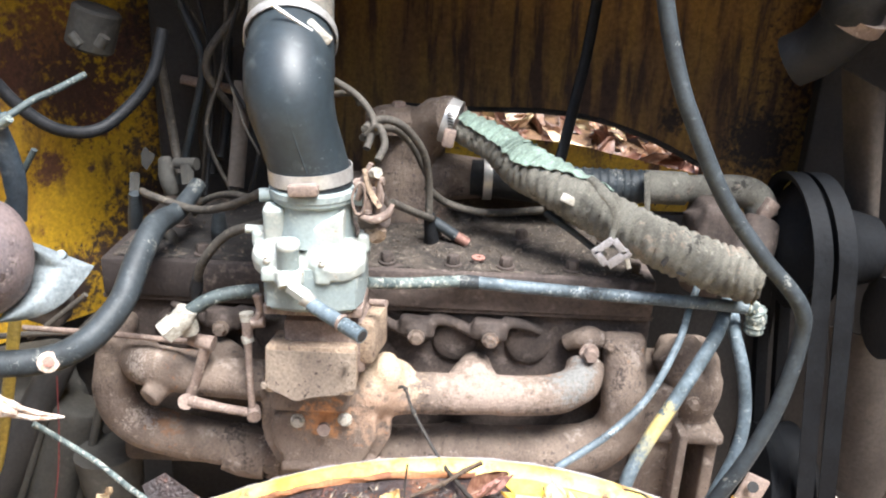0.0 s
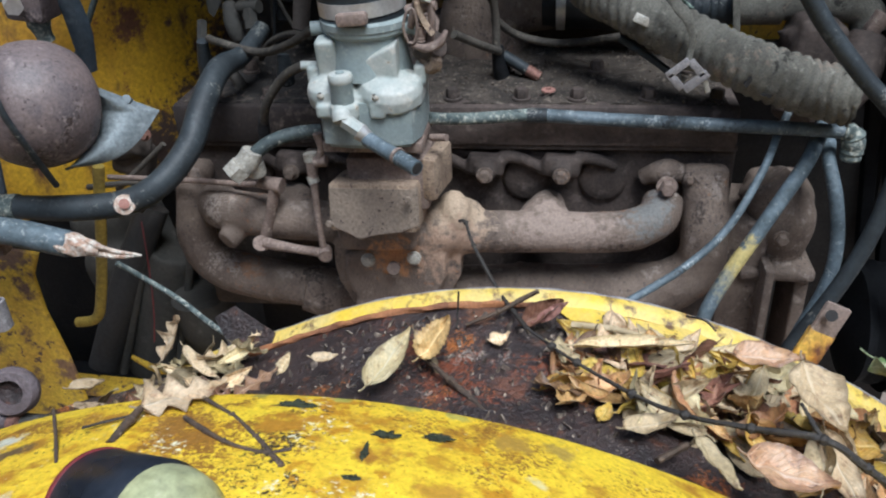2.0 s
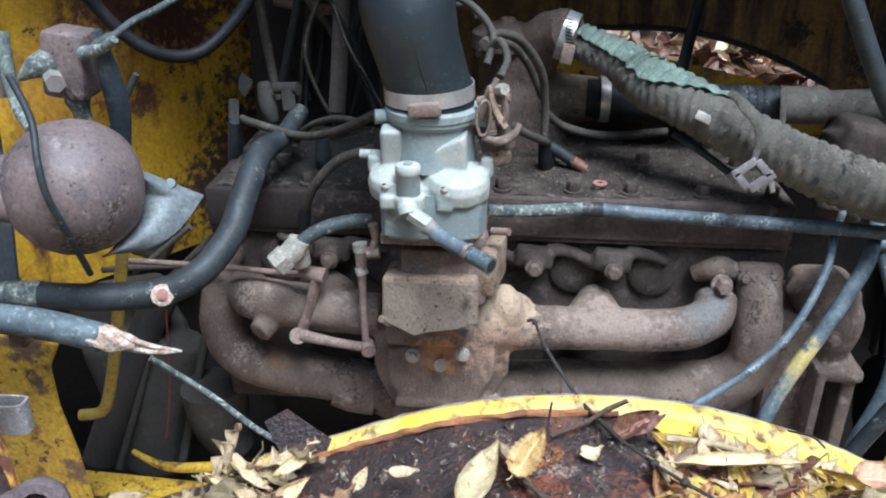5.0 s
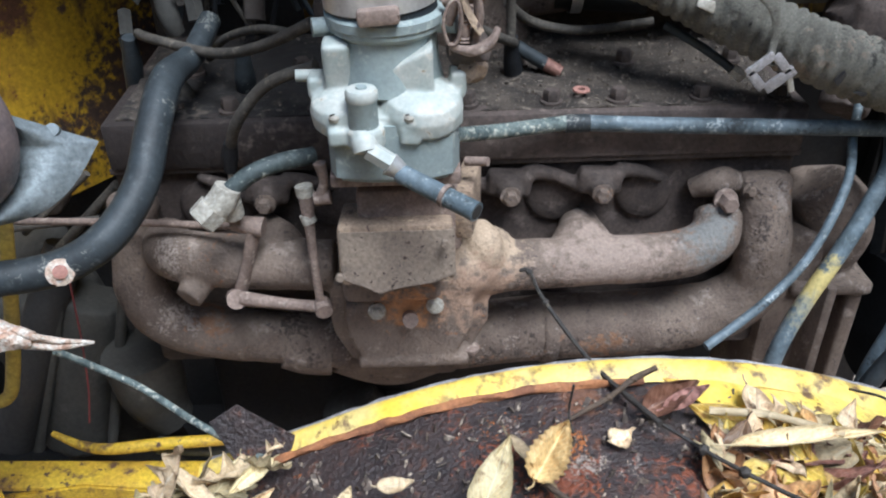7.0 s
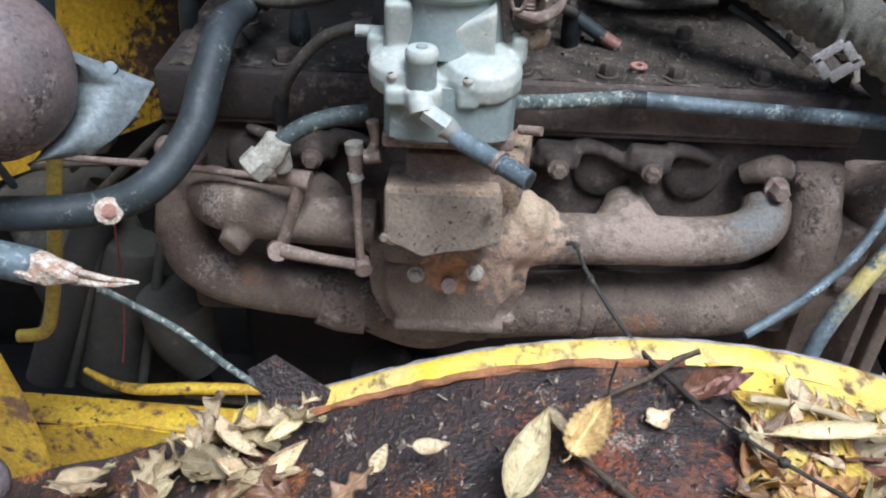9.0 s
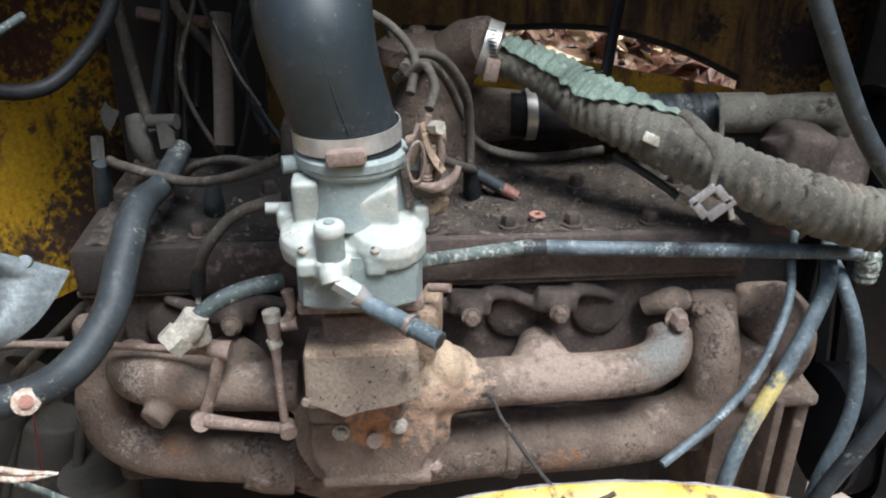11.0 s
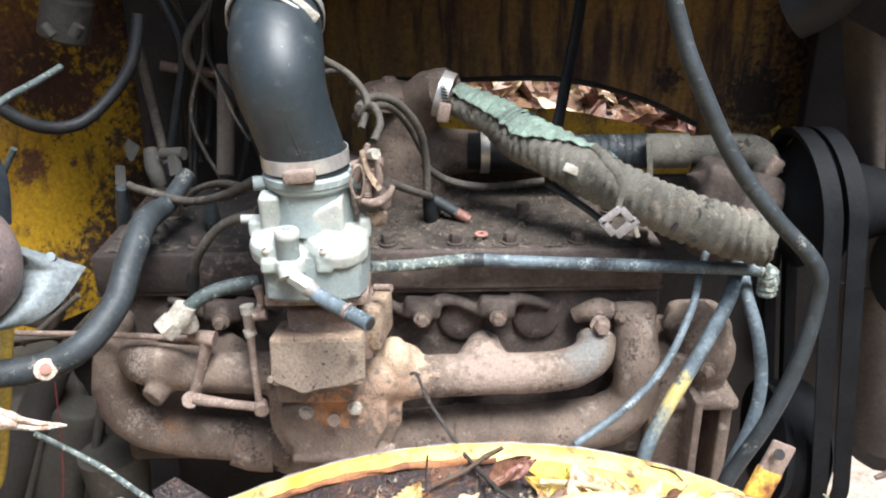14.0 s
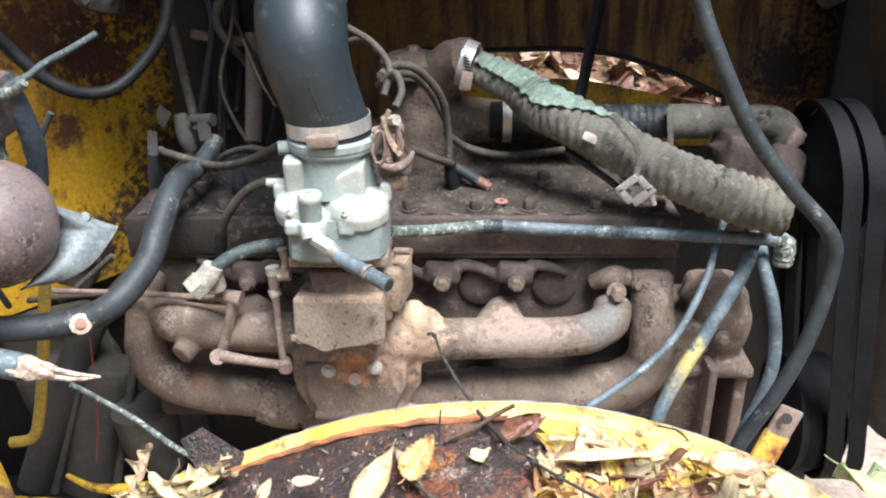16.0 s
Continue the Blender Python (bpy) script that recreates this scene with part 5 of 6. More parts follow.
# ---- left side: lamp, hoses, bulkhead clutter ----
lamp = thing("work_lamp", (-0.5, 0.88, 1.2), "round rusty lamp shell with galvanised visor, on a strap arm", "lamp")
bc = Vector((-0.505, 0.9, 1.259))
part("shell", lathe([(0.003, -0.073), (0.018, -0.0715), (0.034, -0.066), (0.05, -0.0545), (0.063, -0.038), (0.071, -0.018), (0.073, 0.0), (0.071, 0.018), (0.065, 0.034), (0.053, 0.045), (0.02, 0.053)], toward(bc, bc + Vector((0.35, 0.9, -0.25))), 40), BALL, lamp)
part("arm", tube([(-0.715, 0.880, 1.248), (-0.640, 0.865, 1.260), (-0.590, 0.862, 1.266), (-0.562, 0.873, 1.266), (-0.535, 0.888, 1.264)], [0.018, 0.019, 0.022, 0.035, 0.05], 18, flat=0.6), BALL, lamp, "flat rusty strap arm")


def visor(u, v):
    """A pointed blade: from the shell's edge to a tip."""
    a, t, b = Vector((-0.449, 0.930, 1.272)), Vector((-0.387, 0.955, 1.232)), Vector((-0.475, 0.885, 1.187))
    inner = a.lerp(b, u) + Vector((0.008, 0.02, 0)) * math.sin(math.pi * u)
    k = 0.38
    outer = a.lerp(t, u / k) if u < k else t.lerp(b, (u - k) / (1 - k)) + Vector((0.012, -0.012, -0.014)) * math.sin(math.pi * (u - k) / (1 - k))
    return inner.lerp(outer, v) + Vector((0, -0.014, 0.004)) * math.sin(math.pi * v)


part("visor", sheet(visor, 50, 8, 0.0015), GALV, lamp, "galvanised tin visor")
part("visor_knob", tube([(-0.418, 0.945, 1.246), (-0.417, 0.938, 1.252)], 0.006, 10, 1), GALV, lamp)
part("cable", tube([(-0.521, 0.850, 1.393), (-0.502, 0.840, 1.352), (-0.492, 0.820, 1.318), (-0.487, 0.815, 1.283), (-0.482, 0.830, 1.235), (-0.491, 0.870, 1.171)], 0.0036, 8), DARKHOSE, lamp, "thin black lead")

fuelh = thing("fuel_hose", (-0.470, 0.920, 1.121), "thick dark grey hose curving up with a worn spot", "hose")
part("tube", tube([(-0.565, 0.885, 1.133), (-0.495, 0.885, 1.133), (-0.431, 0.900, 1.134), (-0.388, 0.920, 1.152), (-0.362, 0.960, 1.183), (-0.353, 1.000, 1.221), (-0.349, 1.060, 1.247), (-0.338, 1.120, 1.248), (-0.327, 1.180, 1.267)], [0.0145, 0.016, 0.016, 0.0165, 0.0165, 0.0165, 0.016, 0.013, 0.012], 18, 8), DARKHOSE, fuelh)
part("worn_core", lathe([(0.006, 0), (0.0065, 0.003), (0.003, 0.0045)], toward((-0.421, 0.884, 1.141), (-0.193, 0.500, 1.341)), 10), PINK, fuelh, "red torn core")
part("worn_spot", lathe([(0.012, -0.002), (0.0125, 0.001), (0.006, 0.003)], toward((-0.422, 0.886, 1.139), (-0.193, 0.500, 1.341)), 12), FRAY, fuelh, "pinkish frayed spot")
part("ferrule", tube([(-0.608, 0.885, 1.134), (-0.561, 0.885, 1.133)], [0.013, 0.0165], 14, 1), GREENHOSE, fuelh, "pale metal ferrule")
cut = thing("cut_hose", (-0.476, 0.840, 1.111), "cut grey hose with a frayed tan core end", "hose")
part("tube", tube([(-0.584, 0.835, 1.131), (-0.536, 0.835, 1.126), (-0.472, 0.835, 1.112)], [0.016, 0.0165, 0.016], 16), HOSE, cut)
part("core", tube([(-0.481, 0.833, 1.117), (-0.453, 0.829, 1.114), (-0.432, 0.829, 1.111)], [0.0135, 0.0125, 0.006], 14, 8, wobble=0.45, flat=0.85), FRAY, cut, "torn tan rubber core")
for k, (dz, ln) in enumerate(((0.006, 0.6), (0.002, 1.0), (-0.002, 0.85), (-0.006, 0.95), (-0.009, 0.7), (0.0, 0.75))):
    p0, p1 = Vector((-0.447, 0.830, 1.114)), Vector((-0.385, 0.832, 1.100))
    mid = p0.lerp(p1, 0.5 * ln) + Vector((0, -0.004 + 0.002 * (k % 3), dz * 0.8))
    part("cord_strand", tube([p0 + Vector((0, 0, dz)), mid, p0.lerp(p1, ln) + Vector((0, 0.002 * (k % 2), dz * 0.15))], [0.0036, 0.0032, 0.0012], 7, 5, wobble=0.4), FRAY, cut)
part("nipple", tube([(-0.614, 0.840, 1.131), (-0.583, 0.838, 1.129)], 0.011, 10, 1), GREENHOSE, cut)
hose("thin_lead", [(-0.430, 0.850, 1.079), (-0.408, 0.860, 1.053), (-0.368, 0.860, 1.023), (-0.309, 0.820, 1.014), (-0.240, 0.760, 1.031)], 0.0034, GREENHOSE, "thin blue-grey lead slanting down to the fender", segs=8)
hose("red_lead", [(-0.475, 1.000, 1.052), (-0.483, 1.000, 0.968), (-0.493, 1.000, 0.898), (-0.505, 1.000, 0.845)], 0.0011, REDEDGE, "thin slack red wire hanging low", segs=6)
hose("yellow_rod", [(-0.529, 1.020, 1.126), (-0.559, 1.020, 0.998), (-0.584, 1.020, 0.908), (-0.602, 1.020, 0.870), (-0.635, 1.020, 0.861)], 0.008, YELLOWROD, "bent yellow painted rod")
hose("throttle_rod", [(-0.543, 1.060, 1.090), (-0.408, 1.030, 1.102), (-0.329, 1.010, 1.108), (-0.267, 0.990, 1.117)], 0.004, BRACKET, "thin rusty throttle rod", segs=8)

linkage = thing("throttle_linkage", (-0.267, 0.980, 1.096), "rusty throttle bell-crank linkage on the intake", "linkage")
part("top_pin", tube([(-0.292, 0.990, 1.122), (-0.260, 0.985, 1.118)], [0.008, 0.011], 10, 1), BRACKET, linkage)
part("crank_arm", tube([(-0.270, 0.985, 1.114), (-0.282, 0.985, 1.076), (-0.296, 0.985, 1.035)], [0.009, 0.0075, 0.009], 10, flat=0.6), BRACKET, linkage)
part("lower_boss", tube([(-0.305, 1.000, 1.023), (-0.296, 0.970, 1.041)], 0.0105, 12, 1), BRACKET, linkage)
part("drag_link", tube([(-0.293, 0.975, 1.039), (-0.249, 0.970, 1.034), (-0.204, 0.965, 1.031)], [0.008, 0.006, 0.006], 10), BRACKET, linkage)
part("link_end", tube([(-0.209, 0.970, 1.034), (-0.205, 0.955, 1.032)], 0.009, 10, 1), BRACKET, linkage)
part("upright_rod", tube([(-0.213, 0.975, 1.163), (-0.212, 0.970, 1.134), (-0.211, 0.965, 1.080), (-0.209, 0.965, 1.033)], [0.008, 0.0048, 0.0045, 0.0045], 10), BRACKET, linkage)
part("rod_collar", tube([(-0.214, 0.972, 1.140), (-0.211, 0.970, 1.131)], 0.0075, 10, 1), BRASS, linkage)
part("rod_cap", tube([(-0.214, 0.976, 1.169), (-0.213, 0.975, 1.159)], 0.009, 10, 1), BRASS, linkage)

fline = thing("fuel_line", (-0.247, 0.970, 1.189), "verdigris-stained fuel line with a pale brass elbow", "fuel line")
part("tube", tube([(-0.204, 1.000, 1.189), (-0.236, 0.985, 1.190), (-0.263, 0.975, 1.183), (-0.287, 0.967, 1.167)], 0.0088, 12), TEALHOSE, fline)
el = part("elbow", tube([(-0.283, 0.965, 1.176), (-0.291, 0.962, 1.162), (-0.304, 0.958, 1.150)], [0.013, 0.015, 0.014], 8, 3), BRASS, fline, "pale corroded brass elbow")
part("nut", tube([(-0.298, 0.958, 1.158), (-0.310, 0.952, 1.148)], [0.0165, 0.016], 6, 1), BRASS, el)
part("bore", tube([(-0.308, 0.953, 1.149), (-0.311, 0.950, 1.147)], [0.011, 0.011], 10, 1), STEEL, el)
part("stub", tube([(-0.286, 0.970, 1.158), (-0.286, 0.975, 1.141)], 0.012, 8, 1), BRASS, el)

# spark plug leads and wires
for pts, r in (([(-0.192, 1.000, 1.320), (-0.249, 1.050, 1.282), (-0.308, 1.100, 1.258), (-0.385, 1.150, 1.258), (-0.408, 1.180, 1.254)], 0.0055), ([(-0.194, 1.000, 1.279), (-0.244, 1.020, 1.255), (-0.280, 1.030, 1.213), (-0.297, 1.050, 1.172)], 0.006),
               ([(-0.219, 1.050, 1.293), (-0.260, 1.100, 1.282), (-0.307, 1.150, 1.256), (-0.335, 1.180, 1.224)], 0.0045), ([(-0.076, 1.050, 1.389), (-0.063, 1.100, 1.391), (-0.035, 1.120, 1.380), (-0.007, 1.150, 1.338), (0.002, 1.170, 1.285), (0.003, 1.170, 1.236)], 0.0055),
               ([(-0.083, 1.080, 1.371), (-0.051, 1.140, 1.371), (-0.024, 1.180, 1.339), (-0.001, 1.200, 1.289)], 0.005), ([(-0.001, 1.180, 1.278), (0.031, 1.200, 1.249), (0.088, 1.200, 1.238), (0.169, 1.200, 1.246)], 0.0055),
               ([(-0.056, 1.000, 1.364), (-0.049, 1.020, 1.379), (-0.058, 1.040, 1.395), (-0.073, 1.050, 1.382)], 0.0045), ([(-0.124, 1.100, 1.440), (-0.088, 1.080, 1.423), (-0.066, 1.060, 1.397), (-0.072, 1.030, 1.370)], 0.0045),
               ([(-0.126, 1.120, 1.416), (-0.097, 1.100, 1.423), (-0.087, 1.100, 1.409)], 0.0045), ([(-0.045, 1.100, 1.280), (-0.016, 1.140, 1.254), (0.007, 1.170, 1.236)], 0.0055)):
    hose("ignition_lead", pts, r, WIRE, "grimy old ignition lead", "wire", 8)
plug = thing("plug_boot", (-0.299, 1.04, 1.14), "dark rubber boot on a loose lead hanging by the head", "plug boot", "plug boots")
part("boot", tube([(-0.294, 1.046, 1.183), (-0.298, 1.05, 1.166), (-0.300, 1.05, 1.148)], [0.007, 0.009, 0.006], 12), BLACKWIRE, plug)
part("terminal", tube([(-0.300, 1.05, 1.15), (-0.301, 1.05, 1.138)], 0.0028, 8, 1), BRASS, plug)
plug = thing("plug_boot", (0.007, 1.190, 1.181), "dark rubber spark plug boot on the head", "plug boot", "plug boots")
part("boot", tube([(0.004, 1.175, 1.241), (0.007, 1.180, 1.211), (0.011, 1.190, 1.178)], [0.008, 0.011, 0.012], 12), BLACKWIRE, plug)
plug = thing("plug_boot", (-0.294, 1.160, 1.193), "dark rubber spark plug boot on the head", "plug boot", "plug boots")
part("boot", tube([(-0.291, 1.150, 1.239), (-0.292, 1.150, 1.214), (-0.294, 1.160, 1.188)], [0.008, 0.012, 0.011], 12), DARKHOSE, plug)
plug = thing("plug_boot", (-0.435, 1.200, 1.177), "dark rubber spark plug boot on the head", "plug boot", "plug boots")
part("boot", tube([(-0.419, 1.180, 1.250), (-0.425, 1.190, 1.216), (-0.432, 1.200, 1.182)], [0.008, 0.011, 0.01], 12), DARKHOSE, plug)
cl = thing("cut_lead", (0.039, 1.180, 1.207), "cut cable with a copper end lying on the head", "cable")
part("tube", tube([(0.011, 1.180, 1.228), (0.047, 1.180, 1.205)], 0.008, 10, 1), DARKHOSE, cl)
part("copper_end", tube([(0.044, 1.180, 1.207), (0.062, 1.175, 1.198)], [0.008, 0.0075], 10, 1), COPPER, cl, "copper end")
w = thing("washer", (0.076, 1.140, 1.190), "small pinkish rusted washer on the dirty head", "washer")
part("ring", lathe([(0.004, 0), (0.009, 0), (0.0095, 0.001), (0.009, 0.0025), (0.004, 0.0025)], pose(*(0.075, 1.114, 1.200)), 18, ring=True), PINK, w)

# bulkhead clutter
hose("battery_cable", [(-0.564, 1.050, 1.468), (-0.548, 1.080, 1.429), (-0.524, 1.100, 1.386), (-0.488, 1.120, 1.354), (-0.448, 1.150, 1.349), (-0.412, 1.180, 1.379), (-0.385, 1.200, 1.420), (-0.374, 1.220, 1.477)], 0.0085, BLACKWIRE, "thick black battery cable sagging before the bulkhead", segs=14)
sv = thing("solenoid", (-0.460, 1.200, 1.454), "rusted solenoid with pale terminals on the bulkhead", "solenoid")
part("case", lathe([(0.03, -0.03), (0.034, -0.026), (0.034, 0.026), (0.03, 0.03)], toward((-0.483, 1.250, 1.470), (-0.470, 1.250, 1.509)), 20), DRUM, sv)
part("terminal", tube([(-0.483, 1.200, 1.453), (-0.493, 1.200, 1.468)], 0.007, 8, 1), DRUM, sv)
part("terminal", tube([(-0.456, 1.200, 1.453), (-0.447, 1.200, 1.466)], 0.008, 8, 1), DRUM, sv)
for pts, r, mt in (([(-0.515, 1.000, 1.392), (-0.498, 1.020, 1.394), (-0.482, 1.050, 1.407), (-0.466, 1.080, 1.415), (-0.445, 1.120, 1.428)], 0.0045, TEALHOSE),
                   ([(-0.521, 0.980, 1.381), (-0.487, 1.000, 1.399)], 0.006, TEALHOSE), ([(-0.488, 1.050, 1.345), (-0.511, 1.050, 1.308), (-0.528, 1.040, 1.274)], 0.004, TEALHOSE),
                   ([(-0.409, 1.300, 1.427), (-0.399, 1.300, 1.318), (-0.385, 1.280, 1.253)], 0.007, WIRE), ([(-0.437, 1.220, 1.237), (-0.433, 1.210, 1.214), (-0.429, 1.200, 1.177)], 0.008, DARKHOSE),
                   ([(-0.368, 1.150, 1.210), (-0.355, 1.140, 1.196), (-0.365, 1.140, 1.186)], 0.008, WIRE), ([(-0.278, 1.200, 1.405), (-0.256, 1.180, 1.355), (-0.227, 1.140, 1.326)], 0.0016, WIRE),
                   ([(-0.412, 1.400, 1.376), (-0.359, 1.400, 1.367), (-0.317, 1.380, 1.366)], 0.008, BRACKET), ([(-0.362, 1.400, 1.376), (-0.377, 1.400, 1.293), (-0.366, 1.380, 1.223)], 0.012, BLACKWIRE), ([(-0.337, 1.420, 1.443), (-0.341, 1.400, 1.321), (-0.345, 1.360, 1.257)], 0.008, BLACKWIRE)):
    hose("bulkhead_line", pts, r, mt, "old grimy line along the bulkhead", "line", 8)
hose("hanging_strap", [(-0.506, 1.000, 1.405), (-0.502, 1.010, 1.356), (-0.502, 1.020, 1.310), (-0.509, 1.030, 1.255)], [0.009, 0.013, 0.014, 0.009], BLUEPANEL, "flat blue-grey strap hanging before the bulkhead", "strap", 10, flat=0.35)
br = thing("broken_bracket", (-0.411, 1.250, 1.275), "torn pale-edged bracket with valve fittings on the bulkhead", "bracket")
part("torn_tab", plate([(-0.015, -0.02), (0.0, -0.035), (0.012, -0.01), (0.02, 0.01), (0.004, 0.018), (-0.01, 0.03), (-0.02, 0.01)], 0.004, Matrix.Translation((-0.422, 1.250, 1.284)) @ pose(0, 0, 0, 80, 12, 30) @ Matrix.Scale(0.55, 4), 0.001), DRUM, br)
part("valve_body", tube([(-0.386, 1.220, 1.292), (-0.376, 1.200, 1.264), (-0.372, 1.200, 1.247)], [0.01, 0.013, 0.01], 10), DRUM, br)
part("valve_tee", tube([(-0.364, 1.200, 1.292), (-0.330, 1.190, 1.295)], [0.008, 0.009], 10, 1), DRUM, br)
part("valve_nut", tube([(-0.345, 1.190, 1.292), (-0.341, 1.180, 1.267)], 0.01, 6, 1), DRUM, br)
part("lower_nut", tube([(-0.432, 1.220, 1.267), (-0.428, 1.200, 1.245)], 0.008, 6, 1), DRUM, br)
hose("steering_column_rod", [(-0.287, 1.300, 1.394), (-0.288, 1.270, 1.317), (-0.290, 1.240, 1.247)], 0.014, FANTIN, "rusty brown upright bar behind the intake hose", "bar", 8, flat=0.6)
# added block: its black stands in for the shade between bulkhead and far panel
solo("dark_box", box((-0.377, 1.500, 1.309), (0.21, 0.1, 0.55), (0, 0, 14), 0.01), BLACK, "black box added to stand for shade in the bay corner", "box")
sheetp = thing("side_sheet", (-0.72, 0.98, 1.1), "dark blue-grey sheet panel with scratches", "panel")
part("sheet", plate_xz([(-0.924, 1.000, 1.294), (-0.813, 1.000, 1.335), (-0.645, 1.000, 1.405), (-0.640, 1.000, 1.326), (-0.652, 1.000, 1.184), (-0.671, 1.000, 1.040), (-1.004, 1.000, 1.002)], 0.004), BLUEPANEL, sheetp)
upy = thing("upper_yellow_sheet", (-0.777, 1.020, 1.349), "yellow sheet with rust flakes above the dark panel", "panel")
part("sheet", plate_xz([(-0.908, 0.985, 1.273), (-0.800, 0.985, 1.312), (-0.679, 0.985, 1.366), (-0.677, 0.985, 1.395), (-0.617, 0.985, 1.461), (-0.854, 0.985, 1.452)], 0.004), PANEL, upy)
bv = thing("brake_valve", (-0.538, 0.990, 1.328), "rusty valve block with pale green pipe fittings", "valve")
part("block", box((-0.532, 0.990, 1.372), (0.05, 0.05, 0.075), (0, 8, 0), 0.008), BALL, bv)
part("nose", tube([(-0.579, 0.960, 1.359), (-0.563, 0.965, 1.371), (-0.544, 0.975, 1.379)], [0.003, 0.013, 0.015], 10, 2), GREENHOSE, bv)
part("side_spout", tube([(-0.506, 0.970, 1.386), (-0.479, 0.960, 1.395), (-0.462, 0.955, 1.406)], [0.009, 0.006, 0.005], 8, 2), GREENHOSE, bv)
part("bleed_nut", tube([(-0.544, 0.965, 1.362), (-0.533, 0.950, 1.358)], [0.01, 0.011], 6, 1), STEEL, bv)
part("outlet", tube([(-0.530, 0.980, 1.348), (-0.531, 0.985, 1.331), (-0.531, 0.990, 1.308)], [0.015, 0.013, 0.01], 12, 4, ripple=0.1, ripple_len=0.008), GREENHOSE, bv)
part("pipe", tube([(-0.601, 0.980, 1.406), (-0.597, 0.970, 1.363), (-0.587, 0.960, 1.326), (-0.558, 0.930, 1.312)], [0.008, 0.008, 0.007], 10), GREENHOSE, bv)
part("pipe", tube([(-0.620, 0.990, 1.403), (-0.622, 0.985, 1.365), (-0.620, 0.980, 1.332)], [0.011, 0.012, 0.01], 10), BRACKET, bv)

# ---- door post at the bay's left edge ----
post = thing("door_post", (-0.6, 0.75, 0.8), "yellow door post in flaking paint and heavy rust", "post")
part("outer_flange", plate_xz([(-0.635, 0.720, 1.373), (-0.584, 0.720, 1.359), (-0.569, 0.720, 1.291), (-0.555, 0.720, 1.215), (-0.548, 0.720, 1.139), (-0.537, 0.720, 1.012), (-0.529, 0.720, 0.884), (-0.794, 0.720, 0.833)], 0.02, 0.004), POST, post)
part("cutout_rim", tube([(-0.658, 0.715, 1.072), (-0.648, 0.715, 1.044), (-0.645, 0.715, 1.010), (-0.659, 0.715, 0.987), (-0.682, 0.715, 0.979)], 0.004, 8), RUSTFLOOR, post)
part("channel", tube([(-0.574, 0.715, 1.342), (-0.563, 0.712, 1.255), (-0.557, 0.710, 1.177), (-0.550, 0.708, 1.092), (-0.533, 0.700, 1.006), (-0.521, 0.690, 0.931)], [0.009, 0.012, 0.015, 0.016], 10, wobble=0.15, flat=0.7), RUSTFLOOR, post, "dark rusted channel")
part("bead", tube([(-0.573, 0.710, 1.362), (-0.561, 0.710, 1.296), (-0.550, 0.710, 1.220), (-0.540, 0.710, 1.146), (-0.534, 0.710, 1.064), (-0.522, 0.700, 0.992)], [0.009, 0.011, 0.011], 10, wobble=0.5, flat=0.35), POST, post)
part("bead", tube([(-0.613, 0.700, 1.201), (-0.601, 0.700, 1.138), (-0.590, 0.700, 1.056), (-0.570, 0.690, 0.937)], [0.018, 0.02, 0.021, 0.021], 12, wobble=0.3, flat=0.6), POST, post)
part("gusset", plate_xz([(-0.738, 0.890, 1.089), (-0.632, 0.890, 1.073), (-0.560, 0.890, 1.064), (-0.577, 0.890, 1.031), (-0.577, 0.890, 0.975), (-0.566, 0.890, 0.900), (-0.561, 0.890, 0.820), (-0.564, 0.890, 0.738), (-0.834, 0.890, 0.687)], 0.005), GUSSET, post, "yellow gusset plate with chipped paint")


def loop_band(u, v):
    a = 2 * math.pi * u
    return Vector((-0.556 + 0.024 * math.copysign(abs(math.cos(a)) ** 0.5, math.cos(a)), 0.772 + 0.011 * math.copysign(abs(math.sin(a)) ** 0.6, math.sin(a)), 1.034 + 0.036 * v + 0.05 * 0.024 * math.cos(a)))


part("loop_bracket", sheet(loop_band, 40, 3, 0.0025), GREYSTEEL, post, "grey folded loop, open at its top")
clev = thing("hinge_clevis", (-0.52, 0.72, 0.95), "rusty purplish hinge clevis on the post", "hinge")
eye_m = toward((-0.477, 0.678, 1.022), (-0.451, 0.516, 1.096)) @ Matrix.Diagonal((1.08, 1.0, 1, 1))
part("eye", lathe([(0.013, -0.009), (0.023, -0.009), (0.0265, -0.004), (0.0265, 0.004), (0.023, 0.009), (0.014, 0.009)], eye_m, 32, ring=True), CLEVIS, clev)
part("eye_bush", lathe([(0.0005, -0.006), (0.0135, -0.007), (0.0135, 0.003), (0.009, 0.001), (0.0005, -0.002)], eye_m, 20), RUSTFLOOR, clev, "rust-red worn bush")
fused("upper_arm", [tube([(-0.533, 0.678, 1.005), (-0.520, 0.678, 1.015), (-0.502, 0.678, 1.026), (-0.491, 0.680, 1.036)], [0.007, 0.0095, 0.011, 0.007], 14), tube([(-0.525, 0.680, 1.005), (-0.508, 0.680, 1.005), (-0.489, 0.680, 1.002)], [0.006, 0.008, 0.007], 12)], CLEVIS, clev, "", 0.0022, 4)
fused("lower_arm", [tube([(-0.537, 0.674, 0.998), (-0.523, 0.674, 0.992), (-0.501, 0.674, 0.986), (-0.485, 0.674, 0.985)], [0.012, 0.0125, 0.0125, 0.0115], 14), tube([(-0.539, 0.676, 0.999), (-0.550, 0.676, 0.987), (-0.549, 0.676, 0.977)], [0.011, 0.008, 0.0075], 12)], CLEVIS, clev, "", 0.0022, 4)
part("pin", tube([(-0.487, 0.672, 0.980), (-0.471, 0.671, 0.982), (-0.444, 0.671, 0.981)], [0.013, 0.0125, 0.013], 14, 2), DRUM, clev)
